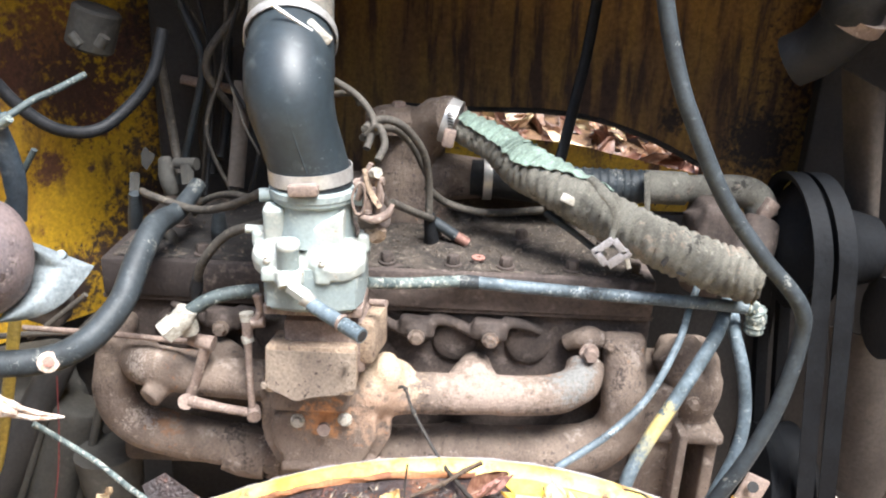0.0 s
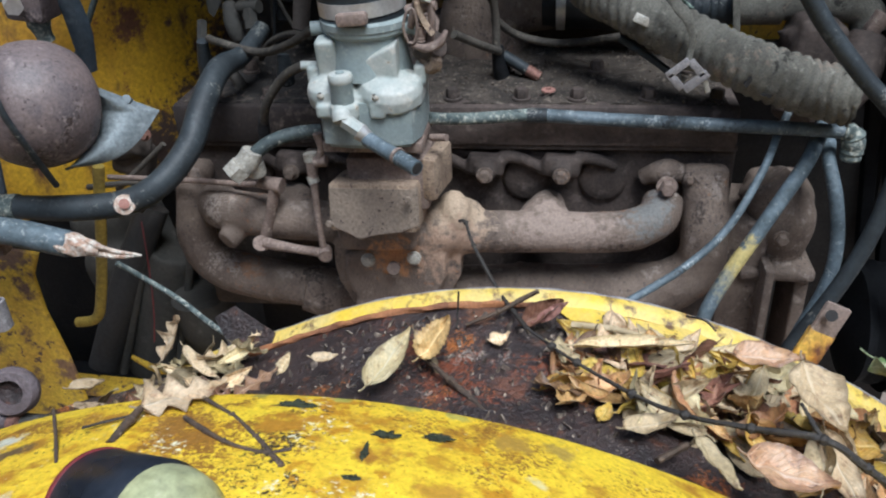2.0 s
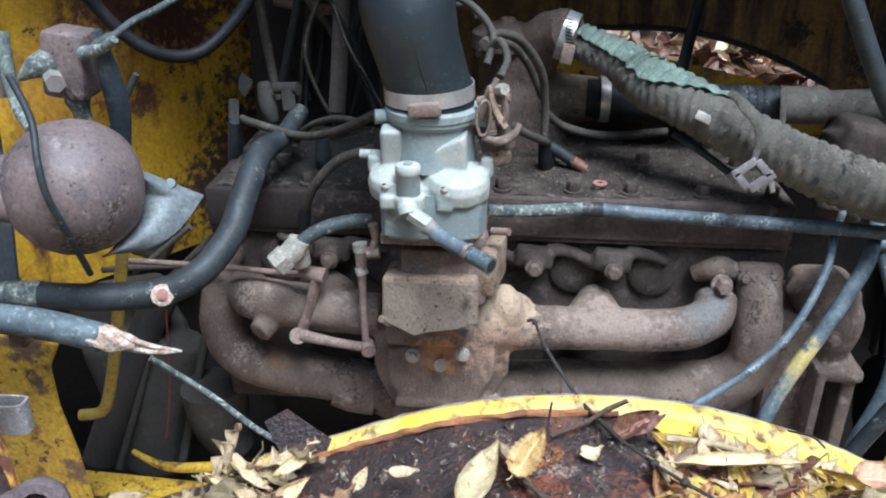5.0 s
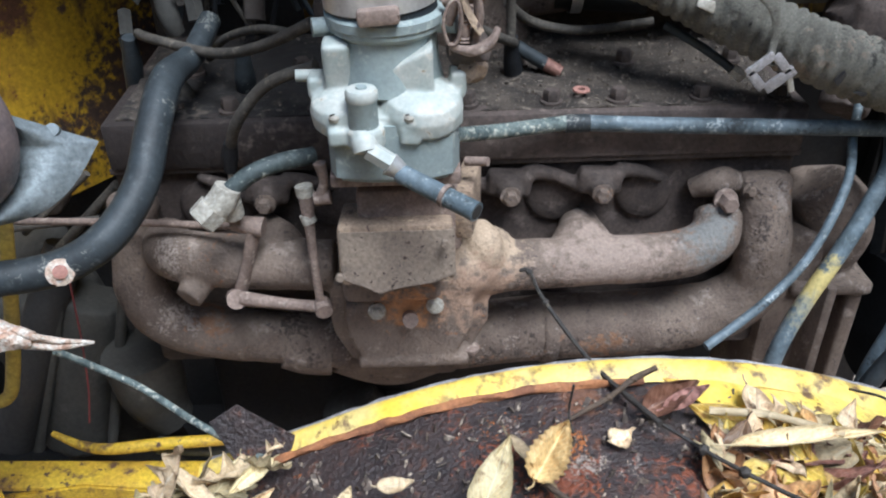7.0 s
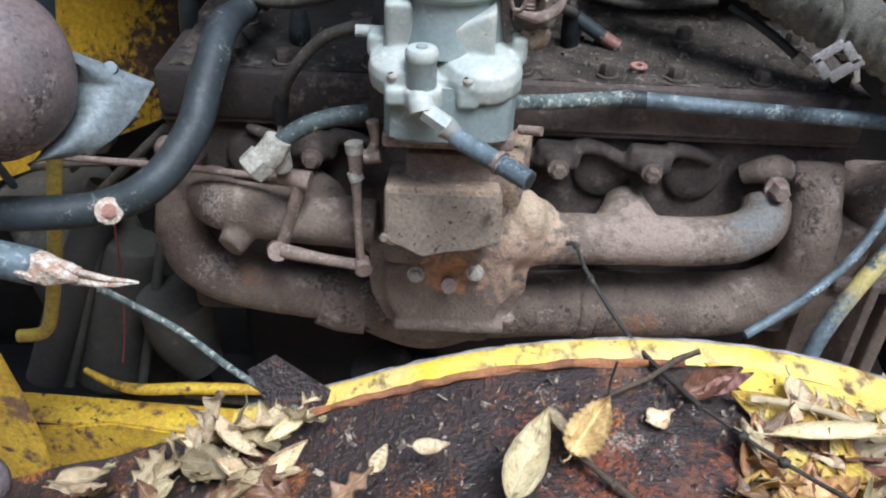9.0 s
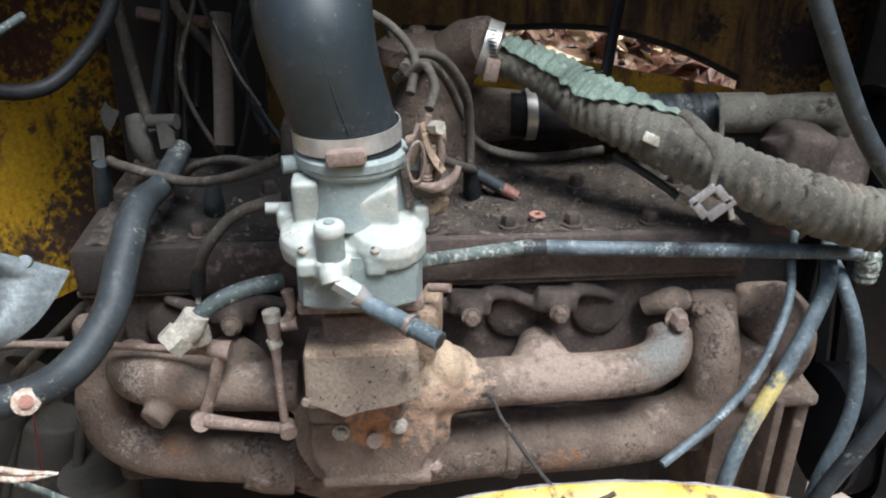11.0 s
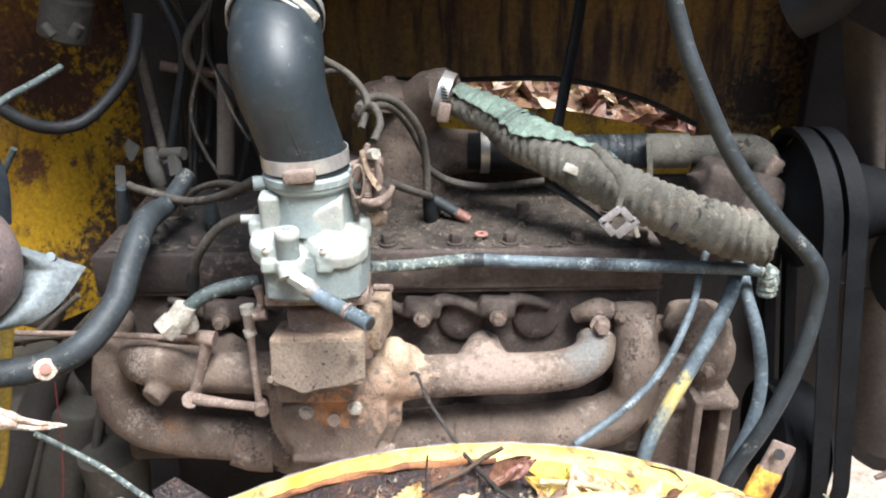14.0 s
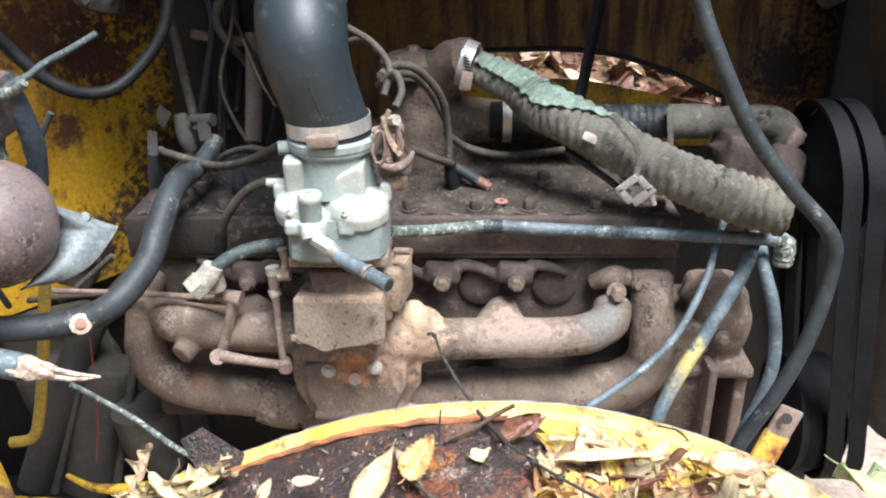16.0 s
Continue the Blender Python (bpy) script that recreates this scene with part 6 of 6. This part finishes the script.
part("pin_end", tube([(-0.482, 0.667, 0.987), (-0.471, 0.665, 0.989)], 0.0105, 12, 1), COPPER, clev)
cb = thing("hose_bracket", (-0.644, 0.860, 1.105), "rusty clamp bracket holding the hose ends", "bracket")
part("bar", box((-0.573, 0.850, 1.111), (0.02, 0.02, 0.045), (0, 8, 0), 0.004), BRACKET, cb)
part("hook", tube([(-0.675, 0.870, 1.093), (-0.643, 0.860, 1.121), (-0.616, 0.850, 1.124), (-0.594, 0.850, 1.117)], 0.008, 8), BALL, cb)

steer = thing("steering_box", (-0.54, 1.12, 1.05), "dark rusty steering box lump below the lamp visor", "steering box")
fused("body", [tube([(-0.59, 1.17, 1.09), (-0.56, 1.15, 1.105), (-0.525, 1.14, 1.112)], [0.022, 0.032, 0.024], 16, wobble=0.2), box((-0.555, 1.16, 1.075), (0.06, 0.05, 0.05), (0, 15, 0), 0.012)], FANTIN, steer, "", 0.004, 4)
part("cover_bolt", hexbolt((-0.508, 1.12, 1.13), (0.2, -1, 0.2), 0.007, 0.008), COPPER, steer)
for pts, r in (([(-0.56, 1.1, 1.05), (-0.52, 1.1, 1.083), (-0.47, 1.1, 1.125)], 0.004), ([(-0.60, 1.09, 1.058), (-0.54, 1.09, 1.066), (-0.47, 1.1, 1.066)], 0.0045), ([(-0.55, 1.13, 1.0), (-0.5, 1.12, 1.05), (-0.44, 1.1, 1.11)], 0.006)):
    hose("control_wire", pts, r, WIRE, "grimy control wire in the dark below the lamp", "wire", 8)

# parts low behind the fender
lowp = thing("transmission_case", (-0.529, 1.150, 0.740), "dim grey gearbox cases below the manifold", "gearbox")
fused("bell", [box((-0.613, 1.240, 0.680), (0.17, 0.1, 0.42), (0, -12, 0), 0.03), box((-0.660, 1.260, 0.845), (0.16, 0.08, 0.2), (0, -12, 0), 0.02), tube([(-0.551, 1.200, 0.884), (-0.580, 1.180, 0.786), (-0.615, 1.160, 0.659)], [0.045, 0.05, 0.05], 16)], DRUM, lowp, "", 0.006, 6)
part("bell_rib", tube([(-0.492, 1.150, 0.917), (-0.512, 1.130, 0.824), (-0.541, 1.100, 0.700)], 0.007, 11), DRUM, lowp)
part("bell_rib", tube([(-0.577, 1.170, 0.925), (-0.609, 1.140, 0.815), (-0.649, 1.110, 0.690)], 0.009, 11), DRUM, lowp)
part("lobe", tube([(-0.476, 1.120, 0.853), (-0.471, 1.120, 0.776), (-0.455, 1.120, 0.730)], [0.05, 0.046, 0.03], 18), DRUM, lowp)
part("column", tube([(-0.568, 1.200, 0.969), (-0.620, 1.150, 0.852), (-0.673, 1.100, 0.710)], 0.026, 14), BLACK, lowp)
part("sump_lobe", tube([(-0.210, 1.100, 0.770), (-0.183, 1.100, 0.729), (-0.120, 1.100, 0.711)], [0.04, 0.05, 0.05], 16), DRUM, lowp)
rail = thing("frame_rail", (-0.509, 1.000, 0.695), "yellow frame rail with flaked grey patches below the engine", "frame rail")
part("web", plate_xz([(-0.867, 1.000, 0.701), (-0.616, 1.000, 0.723), (-0.542, 1.000, 0.736), (-0.460, 1.000, 0.723), (-0.276, 1.000, 0.708), (-0.219, 1.000, 0.685), (-0.223, 1.000, 0.536), (-0.949, 1.000, 0.485)], 0.008, 0.003), GUSSET, rail)
part("top_flange", box(Vector((-0.565, 1.000, 0.729)) + Vector((-0.03, 0.025, 0.0)), (0.5, 0.045, 0.008), (0, 3, 0), 0.002), GUSSET, rail)
part("cross_bar", tube([(-0.602, 1.080, 0.749), (-0.557, 1.060, 0.745), (-0.511, 1.040, 0.758), (-0.444, 1.040, 0.764), (-0.340, 1.040, 0.768)], [0.004, 0.007, 0.008, 0.008, 0.007], 11), GUSSET, rail, "chipped yellow painted bar")
part("pipe", tube([(-0.460, 1.060, 0.741), (-0.370, 1.060, 0.731), (-0.286, 1.060, 0.733)], 0.012, 11), DARKHOSE, rail)
gp = thing("tin_bracket", (-0.253, 0.770, 1.034), "dark bent tin tab by the fender lip", "bracket")
part("tab", plate([(-0.035, 0.02), (-0.012, 0.034), (0.036, 0.006), (0.03, -0.016), (-0.008, -0.024)], 0.003, Matrix.Translation((-0.249, 0.770, 1.038)) @ pose(0, 0, 0, 58, 0, 0), 0.0008), RUSTFLOOR, gp)
yp = thing("upright_tab", (0.366, 0.790, 1.030), "rusty yellow-based upright steel tab with a bolt hole", "tab")
part("tab", box((0.359, 0.785, 1.062), (0.027, 0.006, 0.07), (-10, 24, 0), 0.002), BRACKET, yp)
part("painted_foot", box((0.3535, 0.7835, 1.049), (0.0285, 0.008, 0.036), (-10, 24, 0), 0.002), POST, yp, "flaking yellow paint on the lower half")
part("hole", lathe([(0.0035, 0), (0.006, 0), (0.006, 0.001), (0.0035, 0.001)], toward((0.363, 0.779, 1.089), (0.232, 0.500, 1.295)), 12), BLACK, yp)

# ---- marker lamp on the crown ----
ml = thing("marker_lamp", (-0.13, 0.36, 1.21), "black marker lamp with a clouded yellowish lens on the fender", "lamp")
lm = Matrix.Translation((-0.15, 0.372, 1.208)) @ pose(0, 0, 0, 0, 72, -24) @ Matrix.Scale(0.94, 4)
part("shell", lathe([(0.02, -0.045), (0.034, -0.04), (0.038, -0.03), (0.038, 0.03), (0.035, 0.034)], lm, 36), LAMPBLACK, ml)
part("rim", lathe([(0.036, -0.035), (0.0388, -0.034), (0.0388, -0.031), (0.036, -0.03)], lm, 36), REDEDGE, ml, "dull red rim")
part("lens", lathe([(0.0355, 0.03), (0.0355, 0.042), (0.032, 0.055), (0.024, 0.064), (0.012, 0.069), (0.002, 0.07)], lm, 36), LENS, ml)
part("foot", box((-0.146, 0.37, 1.2), (0.03, 0.03, 0.03), bevel=0.003), LAMPBLACK, ml)


# ---- far ledge with bright leaves beyond the gap ----
def far_ledge(u, v):
    if v < 0.2:
        return Vector((-0.3 + 1.5 * u, 1.75, 0.5 + 2.6 * v))
    w = (v - 0.2) / 0.8
    return Vector((-0.3 + 1.5 * u, 1.75 + 0.95 * w, 1.02 + 0.2 * math.sin(w * 1.6) - 0.05 * u))


solo("far_fender", sheet(far_ledge, 20, 20, 0.003), LEAFS[2], "far fender under dark mould and fallen leaves", "fender")



# ---- leaves and twigs ----
def leaf_mesh(name, length, width, kind, curl, fold, material, seed):
    """A dry leaf along x: curled lengthwise, folded on its midrib, with a stalk."""
    bm = bmesh.new()
    nx, ny = 22, 8
    rows = []
    spot_uv = {}
    layer = bm.loops.layers.uv.new("leaf")
    for i in range(nx + 1):
        u = i / nx
        w = math.sin(math.pi * u ** 0.72) ** 0.95 * width / 2 * (1 + 0.12 * noise.noise(Vector((u * 6, seed, 0)))) + 0.0005
        if kind == "oak":
            w *= 0.38 + 0.95 * (1 - abs(((u * 3.4 + 0.1) % 1) - 0.5) * 2) ** 1.2
        elif kind == "toothed":
            w *= 0.9 + 0.14 * (i % 2)
        row = []
        for j in range(ny + 1):
            v = 2 * j / ny - 1
            a = curl * (u - 0.5)
            x = length * (math.sin(a) / curl if abs(curl) > 0.05 else (u - 0.5))
            z = length * ((1 - math.cos(a)) / curl if abs(curl) > 0.05 else 0)
            wob = noise.noise(Vector((u * 4 + seed, v * 2, seed * 3.7)))
            rib = -0.0008 * math.cos(u * 34) * (1 - abs(v)) * abs(v) * 3
            row.append(bm.verts.new((x, v * w * math.cos(fold * 0.8), z + abs(v) * w * math.sin(fold) + 0.17 * width * wob + 0.035 * width * noise.noise(Vector((u * 11 + seed, v * 5, seed * 1.3))) + rib)))
            spot_uv[row[-1]] = (u, j / ny)
        rows.append(row)
    for a, b in zip(rows, rows[1:]):
        for j in range(ny):
            face = bm.faces.new((a[j], b[j], b[j + 1], a[j + 1]))
            for loop in face.loops:
                loop[layer].uv = spot_uv[loop.vert]
    bmesh.ops.recalc_face_normals(bm, faces=bm.faces)
    bmesh.ops.solidify(bm, geom=bm.faces[:], thickness=0.0005)
    tip = rows[0][ny // 2].co.copy()
    tube([tip, tip + Vector((-length * 0.06, 0, 0.001)), tip + Vector((-length * 0.12, width * 0.05, 0.002))], 0.0008, 5, 3, bm=bm)
    me = mesh_of(name, bm, material)
    return me


random.seed(11)
KINDS = [(0.082, 0.026, "plain"), (0.066, 0.03, "toothed"), (0.09, 0.036, "plain"), (0.058, 0.034, "plain"), (0.074, 0.046, "oak"), (0.076, 0.028, "plain")]
LITTER = []
for n_mat, material in enumerate(LEAFS):
    for k in range(5):
        ln, wd, kd = KINDS[(k * 2 + n_mat) % 6]
        LITTER.append(leaf_mesh("leaf", ln, wd, kd, random.choice((-1, 1, 1)) * random.uniform(0.3, 1.9), random.uniform(0.1, 0.9), material, n_mat * 7 + k))


def litter(name, label, count, spot, picks, tilt=28, big=1.0):
    pile = thing(name, spot(0.5, 0.5), label, "leaves")
    base = pile.location
    for k in range(count):
        p = spot(random.random(), random.random())
        ob = new("leaf", LITTER[random.choice(picks) * 5 + random.randrange(5)])
        ob.parent = pile
        sc = random.uniform(0.6, 1.15) * big
        ob.matrix_basis = Matrix.Translation(Vector(p) - base) @ pose(0, 0, 0, random.gauss(0, tilt), random.gauss(0, tilt * 0.7), random.uniform(0, 360)) @ Matrix.Scale(sc, 4)
    return pile


def spot_right(u, v):
    x = 0.1 + 0.42 * u ** 0.9
    lo = 0.527 + 0.1 * (1 - u) ** 1.5
    y = lo + (0.712 - lo + 0.012 * (1 - u)) * v
    return (x, y, gutter_z(x, y) + 0.005 + (0.042 + 0.022 * u) * random.random() * min(1, u * 2.2 + 0.1) * (1 - 0.7 * v))


def spot_left(u, v):
    x = -0.43 + 0.2 * u
    y = 0.6 + 0.13 * v + 0.03 * u
    return (x, y, gutter_z(x, y) + 0.006 + 0.022 * random.random())


def spot_far(u, v):
    x = -0.2 + 1.2 * u
    return (x, 1.78 + 0.9 * v, 1.025 + 0.2 * math.sin(v * 1.52) - 0.05 * (x + 0.3) / 1.5 + 0.014 + 0.035 * random.random())


litter("leaf_litter", "drift of curled tan, amber and brown leaves in the fender gutter", 270, spot_right, [0, 0, 0, 1, 1, 1, 2, 3, 3, 4], 28, 0.9)
litter("leaf_litter", "small heap of pale crumpled leaves in the gutter's low end", 72, spot_left, [0, 0, 4, 4, 2], 40, 0.72)
litter("leaf_litter", "pale and rusty leaves lying on the far fender", 300, spot_far, [0, 1, 2, 2, 2, 2, 2, 2], 45, 1.5)


def leaf_at(a, b, width, kind, material, curl, fold, label, roll=0, seed=1, lift=0.0):
    """One leaf of its own, from its stalk end a to its tip b."""
    a, b = Vector(a), Vector(b)
    me = leaf_mesh("fallen_leaf", (b - a).length, width, kind, curl, fold, material, seed)
    ob = new("fallen_leaf", me)
    xa = (b - a).normalized()
    ya = Vector((0, 0, 1)).cross(xa).normalized()
    za = xa.cross(ya)
    m = Matrix((xa, ya, za)).transposed().to_4x4()
    ob.matrix_world = Matrix.Translation((a + b) / 2 + Vector((0, 0, lift))) @ m @ pose(0, 0, 0, roll, 0, 0)
    return tagged(ob, label, "leaf", "single leaves on the fender")


TAN, AMBER, BROWN, GOLD, OLIVE = LEAFS
leaf_at((-0.075, 0.622, 1.095), (-0.045, 0.695, 1.110), 0.03, "plain", TAN, 0.9, 0.5, "long curled tan leaf on the rusted gutter", 15, 3)
leaf_at((-0.030, 0.664, 1.100), (-0.002, 0.691, 1.135), 0.036, "toothed", PALEGOLD, 1.5, 0.8, "pale gold upright leaf with brown blotches", 25, 5)
leaf_at((-0.045, 0.707, 1.100), (-0.012, 0.648, 1.095), 0.018, "plain", OLIVE, 0.4, 0.6, "small grey-olive curled leaf", -30, 8)
leaf_at((-0.140, 0.674, 1.088), (-0.112, 0.676, 1.090), 0.013, "plain", TAN, 0.9, 0.3, "small pale curled leaf scrap", 10, 9)
leaf_at((0.031, 0.698, 1.100), (0.048, 0.706, 1.100), 0.02, "toothed", TAN, 0.5, 0.2, "small pale crumpled leaf scrap", 5, 10)
leaf_at((0.063, 0.727, 1.100), (0.102, 0.728, 1.130), 0.026, "plain", BROWN, 0.7, 0.7, "reddish brown folded leaf by the lip", 30, 12)
leaf_at((0.076, 0.723, 1.108), (0.105, 0.718, 1.135), 0.012, "plain", PINK, 0.4, 0.3, "pale pink underside of a folded leaf", 40, 13)
leaf_at((-0.198, 0.480, 1.190), (-0.149, 0.519, 1.185), 0.04, "oak", TAN, 0.5, 0.25, "broad tan oak leaf with pointed lobes", 5, 14)
leaf_at((-0.197, 0.616, 1.085), (-0.165, 0.653, 1.090), 0.02, "oak", BROWN, 0.5, 0.4, "rust-brown lobed leaf beside the oak leaf", 12, 15)
leaf_at((0.110, 0.678, 1.105), (0.216, 0.677, 1.115), 0.021, "plain", TAN, 0.35, 1.1, "long pale rolled leaf on the drift", 10, 16, 0.006)
leaf_at((0.113, 0.668, 1.100), (0.152, 0.654, 1.100), 0.02, "plain", GOLD, 0.6, 0.4, "golden yellow curled leaf", 10, 17)
leaf_at((0.151, 0.639, 1.100), (0.191, 0.616, 1.100), 0.03, "plain", GOLD, 0.5, 0.3, "golden yellow leaf under the black twig", 0, 18)
leaf_at((0.132, 0.602, 1.095), (0.141, 0.619, 1.100), 0.014, "plain", GOLD, 0.3, 0.2, "tiny golden yellow leaf tip", 0, 19)
leaf_at((0.243, 0.656, 1.120), (0.303, 0.656, 1.120), 0.03, "plain", PINKTAN, 0.7, 0.45, "glossy pinkish brown leaf on the drift", 10, 20, 0.006)
leaf_at((0.291, 0.631, 1.135), (0.311, 0.565, 1.120), 0.045, "plain", OLIVE, 0.3, 0.25, "grey-olive leaf slanting on the drift", -10, 21, 0.006)
leaf_at((0.350, 0.645, 1.118), (0.448, 0.615, 1.092), 0.07, "oak", GREENLEAF, 0.4, 0.15, "large green-mottled leaf at the drift's edge", -10, 22, 0.01)
leaf_at((0.230, 0.529, 1.125), (0.294, 0.512, 1.115), 0.042, "plain", PINKTAN, 1.0, 0.45, "broad wet amber-brown leaf", 5, 23, 0.004)
leaf_at((0.199, 0.553, 1.120), (0.228, 0.510, 1.110), 0.019, "plain", OLIVE, 0.7, 0.7, "narrow curled olive leaf", -10, 24, 0.004)
leaf_at((0.370, 0.568, 1.150), (0.368, 0.511, 1.130), 0.03, "plain", AMBER, 0.6, 0.4, "amber leaf standing on edge", 30, 25, 0.01)
leaf_at((0.148, 0.579, 1.100), (0.195, 0.598, 1.100), 0.022, "plain", OLIVE, 0.9, 0.5, "dull tan curled leaf", 5, 26, 0.004)
leaf_at((-0.166, 0.655, 1.085), (-0.157, 0.667, 1.100), 0.012, "plain", TAN, 0.5, 0.6, "thin withered leaf scrap", 30, 27)
leaf_at((-0.297, 0.684, 1.070), (-0.273, 0.693, 1.120), 0.03, "oak", TAN, 0.6, 0.5, "pale crumpled leaf standing at the tin tab", 20, 28)
leaf_at((-0.407, 0.674, 1.030), (-0.364, 0.679, 1.040), 0.018, "plain", OLIVE, 0.9, 0.8, "narrow pale olive crumpled leaf", 10, 29)


def twig(points, r, material, label):
    bm = tube(points, r, 8, 8, wobble=0.35)
    rng = random.Random(len(points) * 31)
    for p in points[1:-1]:
        bmesh.ops.create_icosphere(bm, subdivisions=1, radius=(max(r) if isinstance(r, list) else r) * 1.35, matrix=Matrix.Translation(p))
    return solo("twig", bm, material, label, "twig", "twigs on the fender")


twig([(0.066, 0.695, 1.120), (0.090, 0.675, 1.115), (0.112, 0.653, 1.115), (0.157, 0.611, 1.118), (0.196, 0.580, 1.125), (0.239, 0.552, 1.140), (0.284, 0.533, 1.150), (0.317, 0.53, 1.128), (0.36, 0.53, 1.09)], [0.0013, 0.0016, 0.0019, 0.0023, 0.003, 0.0036], TWIG, "long black wet twig across the leaf drift")
twig([(0.284, 0.533, 1.150), (0.279, 0.548, 1.153), (0.274, 0.562, 1.158)], [0.002, 0.0014], TWIG, "short spur of the black twig")
twig([(-0.017, 0.870, 1.136), (-0.009, 0.865, 1.137), (0.002, 0.840, 1.123), (0.034, 0.780, 1.103), (0.066, 0.700, 1.116)], [0.0018, 0.002, 0.0024, 0.0026], TWIG, "thin dark twig leaning over the fender lip")
twig([(0.005, 0.724, 1.100), (0.037, 0.737, 1.108), (0.058, 0.749, 1.115), (0.075, 0.750, 1.125)], [0.0018, 0.0023, 0.0026], BROWNTWIG, "broken brown twig by the lip")
twig([(-0.024, 0.665, 1.100), (-0.001, 0.642, 1.098), (0.021, 0.621, 1.095), (0.038, 0.603, 1.092)], [0.0022, 0.0028, 0.003], BROWNTWIG, "short olive-brown twig under the leaf")
twig([(0.001, 0.690, 1.120), (0.000, 0.706, 1.125), (0.002, 0.707, 1.150)], 0.001, TWIG, "thin dark upright leaf stalk")
twig([(-0.197, 0.436, 1.200), (-0.196, 0.463, 1.197), (-0.203, 0.524, 1.175)], [0.0031, 0.0028, 0.0025], BROWNTWIG, "stout brown twig on the yellow crown")
twig([(-0.158, 0.497, 1.190), (-0.127, 0.474, 1.196), (-0.098, 0.444, 1.206), (-0.069, 0.411, 1.215)], [0.0015, 0.0018, 0.0022], BROWNTWIG, "forked dark twig on the yellow crown")
twig([(-0.157, 0.465, 1.200), (-0.116, 0.435, 1.210), (-0.085, 0.425, 1.212), (-0.069, 0.430, 1.212)], [0.0018, 0.0016, 0.0012], BROWNTWIG, "thin brown twig on the yellow crown")
twig([(-0.272, 0.486, 1.180), (-0.249, 0.454, 1.190), (-0.223, 0.415, 1.200)], 0.0013, BROWNTWIG, "bent dry grass stalk")
twig([(-0.232, 0.459, 1.190), (-0.219, 0.466, 1.190), (-0.205, 0.473, 1.190)], 0.001, TWIG, "hair-thin dark dry stem")
twig([(0.108, 0.717, 1.110), (0.148, 0.705, 1.115), (0.190, 0.678, 1.120)], 0.003, LEAFS[0], "pale peeled twig on the drift")
twig([(0.214, 0.724, 1.120), (0.227, 0.704, 1.130), (0.236, 0.695, 1.125)], 0.001, TWIG, "curling dark stalk by the lip")
twig([(0.174, 0.553, 1.100), (0.199, 0.573, 1.100)], 0.0032, BROWNTWIG, "short grey twig piece at the gutter bottom")


# crumbs of leaf mould in the gutter, and moss specks on the crown
def crumbs():
    bm = bmesh.new()
    rng = random.Random(5)
    for k in range(900):
        x = rng.uniform(-0.32, 0.4)
        y = rng.uniform(0.58, 0.75)
        r = rng.choice((0.0009, 0.0012, 0.0018, 0.0026))
        m = Matrix.Translation((x, y, gutter_z(x, y) + r * 0.4)) @ Euler((rng.uniform(0, 3), rng.uniform(0, 3), rng.uniform(0, 6))).to_matrix().to_4x4() @ Matrix.Diagonal((r * rng.uniform(1, 3.2), r, r * 0.35, 1))
        bmesh.ops.create_cube(bm, size=1.6, matrix=m) if k % 2 else bmesh.ops.create_icosphere(bm, subdivisions=1, radius=1, matrix=m)
    return bm


solo("leaf_crumbs", crumbs(), SOIL, "dark and pale leaf crumbs scattered in the gutter", "debris", kind="stuff")
for (px, rx, ry) in (((-0.088, 0.493, 1.190), 0.012, 0.004), ((0.016, 0.468, 1.200), 0.009, 0.0035), ((-0.017, 0.461, 1.200), 0.008, 0.003), ((-0.025, 0.407, 1.212), 0.005, 0.002), ((-0.024, 0.434, 1.207), 0.002, 0.007)):
    bm = bmesh.new()
    bmesh.ops.create_icosphere(bm, subdivisions=3, radius=1, matrix=Matrix.Diagonal((rx, ry, 0.0022, 1)))
    for v in bm.verts:
        v.co *= 1 + 0.95 * noise.noise(v.co * 650 + Vector(px) * 30)
    bm.transform(Matrix.Translation((px[0], px[1], crown_z(px[0], px[1]) + 0.0006)))
    solo("moss_tuft", bm, MOSS, "small dark moss tuft on the yellow paint", "moss", "moss tufts")


def deck_dirt():
    bm = bmesh.new()
    rng = random.Random(9)
    for k in range(1300):
        x = rng.uniform(-0.11, 0.29) if k % 8 else rng.uniform(-0.4, -0.1)
        y = rng.uniform(1.09, 1.31)
        r = rng.choice((0.0006, 0.0008, 0.001, 0.0013, 0.0024))
        v = (y - 1.085) / 0.225
        m = Matrix.Translation((x, y, 1.1935 + 0.012 * v * v + r * 0.3)) @ Euler((rng.uniform(0, 3), rng.uniform(0, 3), rng.uniform(0, 6))).to_matrix().to_4x4() @ Matrix.Diagonal((r * rng.uniform(1, 1.8), r, r * 0.7, 1))
        bmesh.ops.create_icosphere(bm, subdivisions=1, radius=1, matrix=m)
    return bm


solo("deck_rubble", deck_dirt(), RUBBLE, "crumbs of dry dirt and rust on the cylinder head", "debris", kind="stuff")


# slack wiring in the dark corner by the bulkhead
rng_w = random.Random(21)
for k in range(9):
    x0, y0 = -0.37 + 0.016 * k + rng_w.uniform(-0.01, 0.01), 1.3 + rng_w.uniform(-0.05, 0.08)
    pts = [(x0 + rng_w.uniform(-0.03, 0.03), y0 + rng_w.uniform(-0.02, 0.02), 1.62 - 0.1 * j) for j in range(5)]
    hose("wiring", pts, rng_w.choice((0.003, 0.004, 0.006)), rng_w.choice((BLACKWIRE, DARKHOSE, WIRE)), "slack grimy wiring hanging by the bulkhead", "wire", 7)
